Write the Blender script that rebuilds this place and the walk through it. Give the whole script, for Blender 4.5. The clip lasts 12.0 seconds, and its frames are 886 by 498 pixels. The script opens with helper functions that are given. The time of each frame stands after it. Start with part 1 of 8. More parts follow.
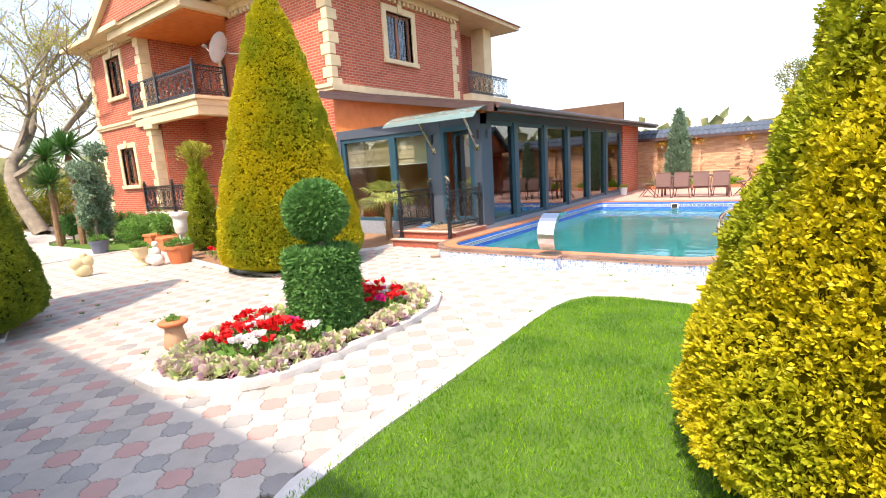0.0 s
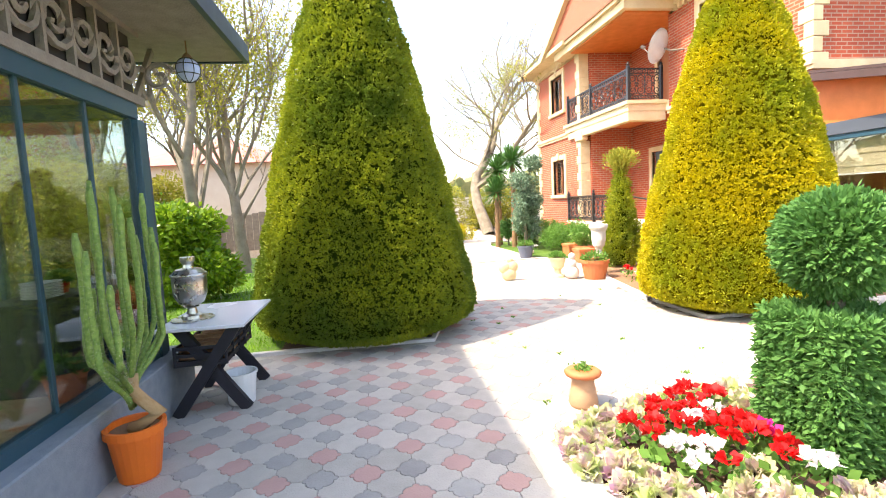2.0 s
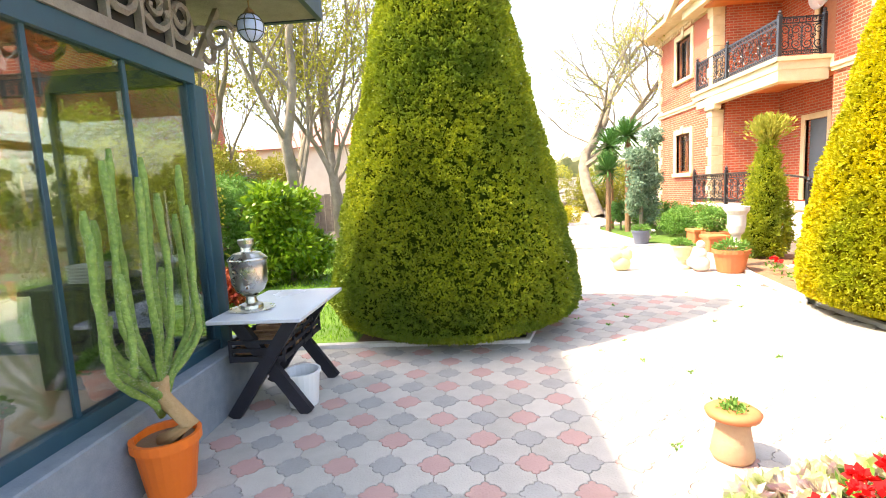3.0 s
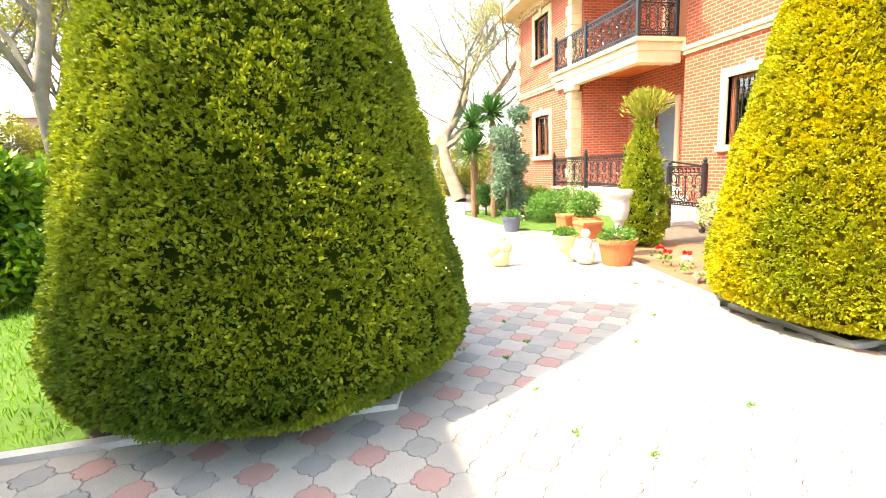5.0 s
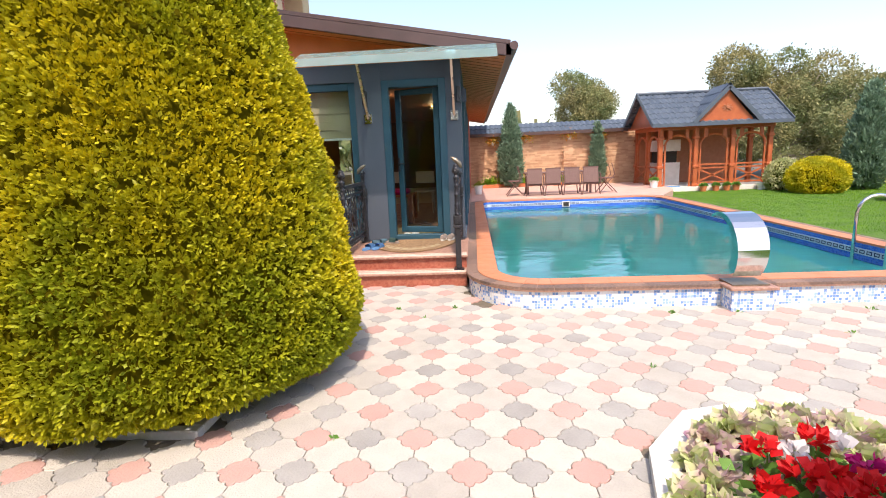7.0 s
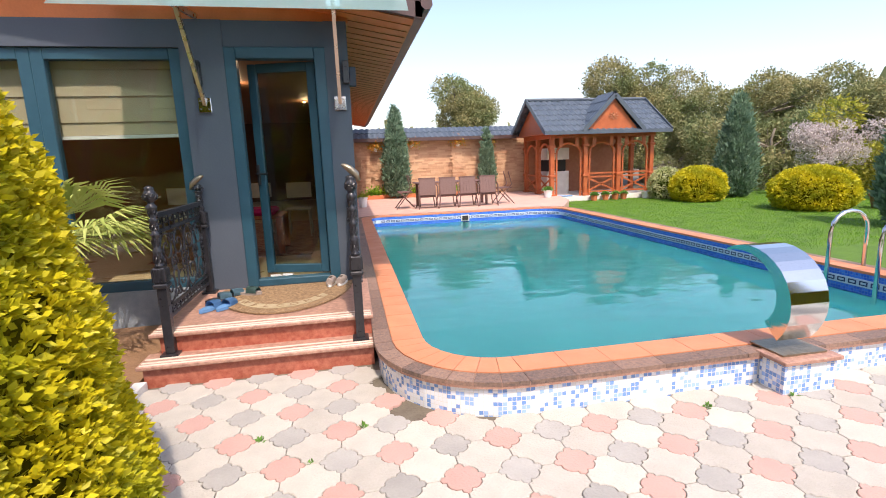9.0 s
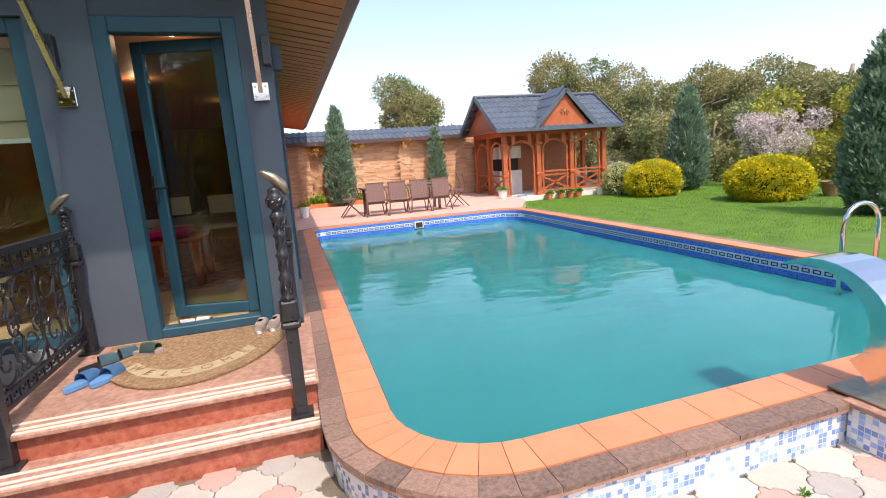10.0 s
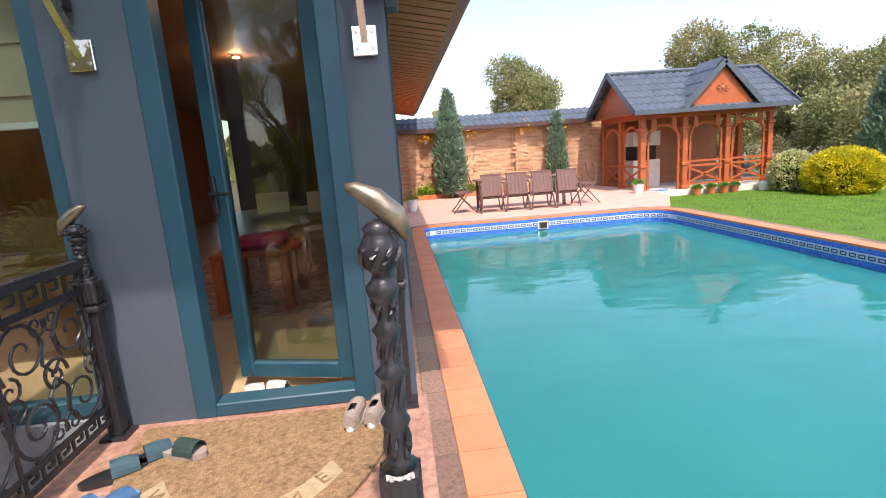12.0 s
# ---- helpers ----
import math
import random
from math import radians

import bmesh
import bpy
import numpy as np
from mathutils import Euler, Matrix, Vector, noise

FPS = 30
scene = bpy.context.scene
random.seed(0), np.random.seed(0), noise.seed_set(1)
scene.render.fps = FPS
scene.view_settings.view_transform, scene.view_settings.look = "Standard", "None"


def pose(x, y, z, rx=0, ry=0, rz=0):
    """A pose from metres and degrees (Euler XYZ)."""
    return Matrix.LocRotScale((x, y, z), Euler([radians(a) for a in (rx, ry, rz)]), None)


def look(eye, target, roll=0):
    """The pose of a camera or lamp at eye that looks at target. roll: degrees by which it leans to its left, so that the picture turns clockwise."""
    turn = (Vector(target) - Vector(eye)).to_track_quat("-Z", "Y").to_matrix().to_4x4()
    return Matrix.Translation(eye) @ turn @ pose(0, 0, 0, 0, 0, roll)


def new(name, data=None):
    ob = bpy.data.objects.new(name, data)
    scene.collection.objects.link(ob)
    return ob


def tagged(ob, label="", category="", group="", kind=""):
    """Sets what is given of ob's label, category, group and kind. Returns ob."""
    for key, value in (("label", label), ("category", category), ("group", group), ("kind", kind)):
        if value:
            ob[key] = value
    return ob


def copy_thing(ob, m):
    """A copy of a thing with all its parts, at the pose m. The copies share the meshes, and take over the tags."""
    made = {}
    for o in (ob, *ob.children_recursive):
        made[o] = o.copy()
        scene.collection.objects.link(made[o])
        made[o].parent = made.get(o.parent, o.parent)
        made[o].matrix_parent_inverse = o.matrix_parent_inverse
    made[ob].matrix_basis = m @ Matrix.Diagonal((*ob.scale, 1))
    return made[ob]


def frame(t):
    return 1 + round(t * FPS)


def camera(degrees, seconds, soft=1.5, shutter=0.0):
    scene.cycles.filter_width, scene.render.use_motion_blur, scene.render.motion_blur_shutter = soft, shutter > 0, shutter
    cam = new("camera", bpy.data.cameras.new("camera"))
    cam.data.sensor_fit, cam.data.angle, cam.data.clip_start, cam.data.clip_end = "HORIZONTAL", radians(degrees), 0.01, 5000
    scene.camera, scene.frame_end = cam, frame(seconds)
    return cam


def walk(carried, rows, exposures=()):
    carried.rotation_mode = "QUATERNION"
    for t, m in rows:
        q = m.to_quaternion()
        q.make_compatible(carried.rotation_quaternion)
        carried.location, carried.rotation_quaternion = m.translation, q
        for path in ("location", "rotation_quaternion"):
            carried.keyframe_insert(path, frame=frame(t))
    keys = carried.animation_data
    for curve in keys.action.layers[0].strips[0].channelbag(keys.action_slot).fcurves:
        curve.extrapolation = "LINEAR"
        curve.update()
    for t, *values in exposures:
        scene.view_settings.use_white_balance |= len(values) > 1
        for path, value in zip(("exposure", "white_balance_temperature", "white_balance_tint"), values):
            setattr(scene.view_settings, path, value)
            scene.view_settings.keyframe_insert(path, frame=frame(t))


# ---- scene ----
cam = camera(84.4, 12.0, 1.0)
PATH = [
    (0, (5.751, -9.409, 1.655), (4.575, -7.825, 1.326), -3.6),
    (0.5, (5.282, -9.172, 1.684), (3.712, -7.961, 1.424), -4.6),
    (1, (4.889, -9.073, 1.682), (3.084, -8.237, 1.478), -4.5),
    (1.5, (4.513, -8.892, 1.662), (2.587, -8.381, 1.486), -3.3),
    (2, (4.153, -8.759, 1.645), (2.181, -8.478, 1.456), -2.9),
    (2.5, (3.784, -8.663, 1.662), (1.797, -8.573, 1.447), -3.2),
    (2.7, (3.609, -8.603, 1.619), (1.621, -8.619, 1.401), -3.3),
    (4.3, (2.099, -8.56, 1.557), (0.16, -8.923, 1.229), -2.5),
    (4.5, (1.943, -8.552, 1.546), (-0.012, -8.807, 1.211), -2.7),
    (5, (1.371, -8.393, 1.502), (-0.557, -7.976, 1.169), -2.3),
    (5.5, (1.02, -8.146, 1.508), (-0.621, -7.044, 1.205), -1.1),
    (6, (0.682, -7.793, 1.487), (-0.449, -6.175, 1.167), -1.8),
    (6.5, (0.39, -7.432, 1.489), (-0.203, -5.554, 1.138), -2.3),
    (7, (0.14, -7.0, 1.484), (0.007, -5.039, 1.114), -2.4),
    (7.5, (-0.037, -6.55, 1.492), (0.172, -4.594, 1.13), -2.1),
    (7.7, (-0.077, -6.341, 1.486), (0.197, -4.392, 1.132), -2.0),
    (9.3, (-0.069, -4.603, 1.483), (0.345, -2.681, 1.118), -2.1),
    (9.5, (-0.06, -4.381, 1.484), (0.418, -2.477, 1.1), -2.4),
    (10, (0.023, -3.926, 1.475), (0.587, -2.041, 1.115), -4.0),
    (10.5, (0.025, -3.475, 1.47), (0.662, -1.61, 1.13), -4.9),
    (11, (0.038, -3.138, 1.484), (0.689, -1.286, 1.103), -4.9),
    (11.5, (0.091, -2.746, 1.502), (0.524, -0.826, 1.144), -4.9),
    (12, (-0.006, -2.365, 1.528), (0.153, -0.408, 1.147), -4.1),
]
walk(cam, [(t, look(e, a, r)) for t, e, a, r in PATH], exposures=[(0, 1.65, 7300, 18), (1.5, 2.1, 7400, 14), (2.7, 2.5, 7900, 15), (4.5, 2.85, 8000, 8), (5.5, 2.05, 7700, 11), (6.5, 1.25, 7000, 16), (7.5, 1.25, 7000, 18), (9.5, 1.2, 6900, 18), (12, 1.4, 6900, 20)])
# ---- world ----
SUN_FROM = Vector((0.10, -0.62, 1.0)).normalized()
world = bpy.data.worlds.new("sky")
world.use_nodes = True
scene.world = world
wn = world.node_tree.nodes
sky = wn.new("ShaderNodeTexSky")
sky.sky_type, sky.sun_disc = "NISHITA", False
sky.sun_elevation = math.asin(SUN_FROM.z)
sky.sun_rotation = math.atan2(SUN_FROM.x, SUN_FROM.y)
sky.air_density, sky.dust_density, sky.ozone_density = 1.0, 2.0, 1.0
world.node_tree.links.new(sky.outputs[0], wn["Background"].inputs[0])
wn["Background"].inputs[1].default_value = 0.15
sun_data = bpy.data.lights.new("sun", "SUN")
sun_data.energy, sun_data.angle, sun_data.color = 2.0, radians(1.2), (1.0, 0.93, 0.82)
sun = new("sun", sun_data)
sun.matrix_world = look(tuple(SUN_FROM * 60), (0, 0, 0))

# ---- tools ----
ORG = {}


def thing(name, at, label, category, group=""):
    ob = new(name)
    ob.location = at
    ORG[ob] = Vector(at)
    ob.empty_display_size = 0.1
    return tagged(ob, label, category, group)


def link_mesh(name, me, parent=None):
    ob = new(name, me)
    if parent is not None:
        ob.parent = parent
        ORG[ob] = ORG[parent]
    return ob


def part(name, bm, material, parent=None, label="", smooth=False):
    me = bpy.data.meshes.new(name)
    if parent is not None:
        bmesh.ops.translate(bm, verts=bm.verts, vec=-ORG[parent])
    bmesh.ops.recalc_face_normals(bm, faces=bm.faces)
    bm.to_mesh(me)
    bm.free()
    me.materials.append(material)
    if smooth:
        me.polygons.foreach_set("use_smooth", [True] * len(me.polygons))
    ob = link_mesh(name, me, parent)
    if name == "pane":
        ob.visible_shadow = False
    return tagged(ob, label)


def structure(name, bm, material, smooth=False):
    return tagged(part(name, bm, material, None, "", smooth), kind="structure")


def box(x0, x1, y0, y1, z0, z1, bm=None, bev=0.0):
    b = bmesh.new()
    bmesh.ops.create_cube(b, size=1)
    for v in b.verts:
        v.co = Vector(((x0 + x1) / 2 + v.co.x * (x1 - x0), (y0 + y1) / 2 + v.co.y * (y1 - y0), (z0 + z1) / 2 + v.co.z * (z1 - z0)))
    if bev:
        bmesh.ops.bevel(b, geom=b.edges[:], offset=bev, segments=1, affect="EDGES")
    if bm is None:
        return b
    me = bpy.data.meshes.new("tmp")
    b.to_mesh(me)
    b.free()
    bm.from_mesh(me)
    bpy.data.meshes.remove(me)
    return bm


def obox(p, q, w, h, bm=None):
    """A bar from p to q, w wide and h deep."""
    bm = bm or bmesh.new()
    p, q = Vector(p), Vector(q)
    d = (q - p).normalized()
    side = d.cross(Vector((0, 0, 1)))
    side = side.normalized() if side.length > 1e-3 else Vector((1, 0, 0))
    up = side.cross(d).normalized()
    vs = []
    for e in (p, q):
        for a, b in ((-1, -1), (1, -1), (1, 1), (-1, 1)):
            vs.append(bm.verts.new(e + side * a * w / 2 + up * b * h / 2))
    for f in ((0, 1, 2, 3), (7, 6, 5, 4), (0, 4, 5, 1), (1, 5, 6, 2), (2, 6, 7, 3), (3, 7, 4, 0)):
        bm.faces.new([vs[i] for i in f])
    return bm


def tube(pts, r, seg=6, bm=None, r_end=None, caps=True):
    bm = bm or bmesh.new()
    pts = [Vector(p) for p in pts]
    n = len(pts)
    rings = []
    ref = Vector((0.31, 0.17, 0.93))
    for i, p in enumerate(pts):
        d = (pts[min(i + 1, n - 1)] - pts[max(i - 1, 0)])
        d = d.normalized() if d.length > 1e-6 else Vector((0, 0, 1))
        a = d.cross(ref)
        if a.length < 0.05:
            a = d.cross(Vector((1, 0, 0)))
        a.normalize()
        b = d.cross(a)
        rr = r if r_end is None else r + (r_end - r) * i / max(1, n - 1)
        if isinstance(r, (list, tuple)):
            rr = r[i]
        rings.append([bm.verts.new(p + (a * math.cos(6.28319 * k / seg) + b * math.sin(6.28319 * k / seg)) * rr) for k in range(seg)])
    for u, v in zip(rings, rings[1:]):
        for k in range(seg):
            bm.faces.new((u[k], u[(k + 1) % seg], v[(k + 1) % seg], v[k]))
    if caps:
        bm.faces.new(rings[0][::-1])
        bm.faces.new(rings[-1])
    return bm


def lathe(at, prof, seg=24, bm=None, sq=False):
    """prof: (radius, height) from below up."""
    bm = bm or bmesh.new()
    rings = []
    at = Vector(at)
    for r, z in prof:
        ring = []
        for k in range(seg):
            a = 6.28319 * (k + 0.5) / seg
            ring.append(bm.verts.new(at + Vector((math.cos(a) * r, math.sin(a) * r, z))))
        rings.append(ring)
    for u, v in zip(rings, rings[1:]):
        for k in range(seg):
            bm.faces.new((u[k], u[(k + 1) % seg], v[(k + 1) % seg], v[k]))
    bm.faces.new(rings[0][::-1])
    bm.faces.new(rings[-1])
    return bm


def prism(poly, z0, z1, bm=None):
    bm = bm or bmesh.new()
    lo = [bm.verts.new((x, y, z0)) for x, y in poly]
    hi = [bm.verts.new((x, y, z1)) for x, y in poly]
    n = len(poly)
    bm.faces.new(lo[::-1])
    bm.faces.new(hi)
    for i in range(n):
        bm.faces.new((lo[i], lo[(i + 1) % n], hi[(i + 1) % n], hi[i]))
    return bm


def band(outer, inner, z0, z1, bm=None, closed=True):
    """A strip between two lines of equal length, z0 to z1."""
    bm = bm or bmesh.new()
    n = len(outer)
    O0 = [bm.verts.new((x, y, z0)) for x, y in outer]
    O1 = [bm.verts.new((x, y, z1)) for x, y in outer]
    I0 = [bm.verts.new((x, y, z0)) for x, y in inner]
    I1 = [bm.verts.new((x, y, z1)) for x, y in inner]
    for i in range(n if closed else n - 1):
        j = (i + 1) % n
        bm.faces.new((O0[i], O0[j], O1[j], O1[i]))
        bm.faces.new((I0[j], I0[i], I1[i], I1[j]))
        bm.faces.new((O1[i], O1[j], I1[j], I1[i]))
        bm.faces.new((O0[j], O0[i], I0[i], I0[j]))
    return bm


def rrect(x0, x1, y0, y1, r, n=8):
    out = []
    for cx, cy, a0 in ((x1 - r[1], y0 + r[1], -90), (x1 - r[2], y1 - r[2], 0), (x0 + r[3], y1 - r[3], 90), (x0 + r[0], y0 + r[0], 180)):
        rad = {-90: r[1], 0: r[2], 90: r[3], 180: r[0]}[a0]
        for k in range(n + 1):
            a = radians(a0 + 90 * k / n)
            out.append((cx + rad * math.cos(a), cy + rad * math.sin(a)))
    return out


def wall_holes(axis, at, thick, u0, u1, z0, z1, holes, bm=None):
    """An upright wall with rectangular openings through it. axis 'x': runs along x at y=at; holes: (ua, ub, za, zb)."""
    bm = bm or bmesh.new()
    us = sorted({u0, u1, *[h[0] for h in holes], *[h[1] for h in holes]})
    zs = sorted({z0, z1, *[h[2] for h in holes], *[h[3] for h in holes]})
    for i in range(len(us) - 1):
        run = None
        for j in range(len(zs) - 1):
            cu, cz = (us[i] + us[i + 1]) / 2, (zs[j] + zs[j + 1]) / 2
            solid = not any(h[0] < cu < h[1] and h[2] < cz < h[3] for h in holes)
            if solid:
                run = [zs[j], zs[j + 1]] if run is None else [run[0], zs[j + 1]]
            if run and (not solid or j == len(zs) - 2):
                if axis == "x":
                    box(us[i], us[i + 1], at, at + thick, run[0], run[1], bm)
                else:
                    box(at, at + thick, us[i], us[i + 1], run[0], run[1], bm)
                run = None
    bmesh.ops.remove_doubles(bm, verts=bm.verts, dist=0.0005)
    seen = {}
    kill = []
    for f in bm.faces:
        k = tuple(sorted(v.index for v in f.verts))
        if k in seen:
            kill += [f, seen[k]]
        seen[k] = f
    bm.verts.index_update()
    seen, kill = {}, []
    for f in bm.faces:
        k = tuple(sorted(v.index for v in f.verts))
        if k in seen:
            kill += [f, seen[k]]
        seen[k] = f
    if kill:
        bmesh.ops.delete(bm, geom=list(set(kill)), context="FACES_ONLY")
    return bm


# ---- materials ----
def mat(name, c1, c2=None, scale=6.0, rough=0.6, bump=0.1, metal=0.0, island=0.0, fine=60.0, spec=0.5, rand=0.0, bscale=None):
    m = bpy.data.materials.new(name)
    m.use_nodes = True
    nt = m.node_tree
    nd, ln = nt.nodes, nt.links.new
    b = nd["Principled BSDF"]
    c2 = c2 or tuple(c * 0.8 for c in c1)
    tc = nd.new("ShaderNodeTexCoord")
    n1 = nd.new("ShaderNodeTexNoise")
    n1.inputs["Scale"].default_value, n1.inputs["Detail"].default_value = scale, 6
    n2 = nd.new("ShaderNodeTexNoise")
    n2.inputs["Scale"].default_value, n2.inputs["Detail"].default_value = fine, 3
    ln(tc.outputs["Object"], n1.inputs["Vector"])
    ln(tc.outputs["Object"], n2.inputs["Vector"])
    add = nd.new("ShaderNodeMath")
    add.operation = "MULTIPLY_ADD"
    ln(n2.outputs["Fac"], add.inputs[0])
    add.inputs[1].default_value = 0.4
    ln(n1.outputs["Fac"], add.inputs[2])
    ramp = nd.new("ShaderNodeMapRange")
    ramp.inputs["From Min"].default_value, ramp.inputs["From Max"].default_value = 0.45, 0.95
    fac = add.outputs[0]
    if island or rand:
        if island:
            g = nd.new("ShaderNodeNewGeometry").outputs["Random Per Island"]
        else:
            g = nd.new("ShaderNodeObjectInfo").outputs["Random"]
        ma = nd.new("ShaderNodeMath")
        ma.operation = "MULTIPLY_ADD"
        ln(g, ma.inputs[0])
        ma.inputs[1].default_value = island or rand
        ln(fac, ma.inputs[2])
        fac = ma.outputs[0]
        ramp.inputs["From Min"].default_value = 0.45 + 0.2 * (island or rand)
        ramp.inputs["From Max"].default_value = 0.95 + 0.8 * (island or rand)
    ln(fac, ramp.inputs["Value"])
    mix = nd.new("ShaderNodeMix")
    mix.data_type = "RGBA"
    mix.inputs[6].default_value, mix.inputs[7].default_value = (*c1, 1), (*c2, 1)
    ln(ramp.outputs["Result"], mix.inputs[0])
    ln(mix.outputs[2], b.inputs["Base Color"])
    rr = nd.new("ShaderNodeMapRange")
    rr.inputs["To Min"].default_value, rr.inputs["To Max"].default_value = max(0.02, rough - 0.1), min(1, rough + 0.12)
    ln(n1.outputs["Fac"], rr.inputs["Value"])
    ln(rr.outputs["Result"], b.inputs["Roughness"])
    b.inputs["Metallic"].default_value = metal
    b.inputs["Specular IOR Level"].default_value = spec
    if bump:
        bp = nd.new("ShaderNodeBump")
        bp.inputs["Strength"].default_value = bump
        bp.inputs["Distance"].default_value = 0.01
        ln(n2.outputs["Fac"], bp.inputs["Height"])
        ln(bp.outputs["Normal"], b.inputs["Normal"])
    return m


def leafmat(name, c1, c2, c3=None, rough=0.55, patch=1.2):
    """Two leaf colours at random by leaf, a third in wide patches; light passes through a little."""
    m = mat(name, c1, c2, patch, rough, 0, 0, 0.7, 9.0, 0.3)
    nt = m.node_tree
    nd, ln = nt.nodes, nt.links.new
    b = nd["Principled BSDF"]
    src = b.inputs["Base Color"].links[0].from_socket
    if c3:
        n = nd.new("ShaderNodeTexNoise")
        n.inputs["Scale"].default_value = patch
        n.inputs["Detail"].default_value = 3
        ln(nd["Texture Coordinate"].outputs["Object"], n.inputs["Vector"])
        r = nd.new("ShaderNodeMapRange")
        r.inputs["From Min"].default_value, r.inputs["From Max"].default_value = 0.42, 0.62
        ln(n.outputs["Fac"], r.inputs["Value"])
        mx = nd.new("ShaderNodeMix")
        mx.data_type = "RGBA"
        ln(r.outputs["Result"], mx.inputs[0])
        ln(src, mx.inputs[6])
        mx.inputs[7].default_value = (*c3, 1)
        src = mx.outputs[2]
        ln(src, b.inputs["Base Color"])
    tr = nd.new("ShaderNodeBsdfTranslucent")
    ln(src, tr.inputs["Color"])
    ms = nd.new("ShaderNodeMixShader")
    ms.inputs[0].default_value = 0.3
    ln(b.outputs[0], ms.inputs[1])
    ln(tr.outputs[0], ms.inputs[2])
    ln(ms.outputs[0], nd["Material Output"].inputs["Surface"])
    return m


def brickmat(name, c1, c2, mortar, bw=0.25, rh=0.078, msize=0.012, axis="x", bump=0.5, rough=0.8):
    m = bpy.data.materials.new(name)
    m.use_nodes = True
    nt = m.node_tree
    nd, ln = nt.nodes, nt.links.new
    b = nd["Principled BSDF"]
    tc = nd.new("ShaderNodeTexCoord")
    sep = nd.new("ShaderNodeSeparateXYZ")
    ln(tc.outputs["Object"], sep.inputs[0])
    comb = nd.new("ShaderNodeCombineXYZ")
    geo = nd.new("ShaderNodeNewGeometry")
    sn = nd.new("ShaderNodeSeparateXYZ")
    ln(geo.outputs["True Normal"], sn.inputs[0])
    ab = nd.new("ShaderNodeMath")
    ab.operation = "ABSOLUTE"
    ln(sn.outputs["X"], ab.inputs[0])
    gt = nd.new("ShaderNodeMath")
    gt.operation = "GREATER_THAN"
    gt.inputs[1].default_value = 0.5
    ln(ab.outputs[0], gt.inputs[0])
    mx = nd.new("ShaderNodeMix")
    ln(gt.outputs[0], mx.inputs[0])
    ln(sep.outputs["X"], mx.inputs[2])
    ln(sep.outputs["Y"], mx.inputs[3])
    ln(mx.outputs[0], comb.inputs["X"])
    ln(sep.outputs["Z"], comb.inputs["Y"])
    br = nd.new("ShaderNodeTexBrick")
    ln(comb.outputs[0], br.inputs["Vector"])
    br.inputs["Scale"].default_value = 1
    br.inputs["Brick Width"].default_value, br.inputs["Row Height"].default_value = bw, rh
    br.inputs["Mortar Size"].default_value = msize
    br.inputs["Mortar Smooth"].default_value = 0.1
    br.inputs["Color1"].default_value, br.inputs["Color2"].default_value = (*c1, 1), (*c2, 1)
    br.inputs["Mortar"].default_value = (*mortar, 1)
    no = nd.new("ShaderNodeTexNoise")
    no.inputs["Scale"].default_value = 3
    no.inputs["Detail"].default_value = 8
    ln(tc.outputs["Object"], no.inputs["Vector"])
    hs = nd.new("ShaderNodeHueSaturation")
    ln(br.outputs["Color"], hs.inputs["Color"])
    mr = nd.new("ShaderNodeMapRange")
    mr.inputs["To Min"].default_value, mr.inputs["To Max"].default_value = 0.75, 1.25
    ln(no.outputs["Fac"], mr.inputs["Value"])
    ln(mr.outputs["Result"], hs.inputs["Value"])
    ln(hs.outputs["Color"], b.inputs["Base Color"])
    b.inputs["Roughness"].default_value = rough
    bp = nd.new("ShaderNodeBump")
    bp.invert = True
    bp.inputs["Strength"].default_value, bp.inputs["Distance"].default_value = bump, 0.01
    ln(br.outputs["Fac"], bp.inputs["Height"])
    ln(bp.outputs["Normal"], b.inputs["Normal"])
    return m


def glassmat(name, tint, reflect=1.0, mixfac=0.12):
    m = bpy.data.materials.new(name)
    m.use_nodes = True
    nd, ln = m.node_tree.nodes, m.node_tree.links.new
    nd.remove(nd["Principled BSDF"])
    t = nd.new("ShaderNodeBsdfTransparent")
    t.inputs[0].default_value = (*tint, 1)
    g = nd.new("ShaderNodeBsdfGlossy")
    g.inputs["Roughness"].default_value = 0.015
    fr = nd.new("ShaderNodeFresnel")
    fr.inputs["IOR"].default_value = 1.5
    ma = nd.new("ShaderNodeMath")
    ma.operation = "MULTIPLY_ADD"
    ma.use_clamp = True
    ln(fr.outputs[0], ma.inputs[0])
    ma.inputs[1].default_value, ma.inputs[2].default_value = reflect, mixfac
    ms = nd.new("ShaderNodeMixShader")
    ln(ma.outputs[0], ms.inputs[0])
    ln(t.outputs[0], ms.inputs[1])
    ln(g.outputs[0], ms.inputs[2])
    ln(ms.outputs[0], nd["Material Output"].inputs["Surface"])
    return m


M_brick = brickmat("red_brick", (0.40, 0.062, 0.026), (0.52, 0.10, 0.042), (0.44, 0.25, 0.17))
M_lime = mat("limestone", (0.66, 0.49, 0.28), (0.77, 0.62, 0.39), 3, 0.8, 0.15)
M_limew = mat("pale_stone", (0.75, 0.72, 0.66), (0.6, 0.56, 0.5), 5, 0.8, 0.2)
M_iron = mat("black_iron", (0.015, 0.015, 0.018), (0.03, 0.03, 0.035), 20, 0.3, 0.15)
M_soffit = mat("orange_wood", (0.72, 0.21, 0.05), (0.58, 0.16, 0.035), 4, 0.45, 0.1)
M_bluegrey = mat("blue_grey_render", (0.060, 0.078, 0.105), (0.072, 0.092, 0.12), 3, 0.7, 0.08)
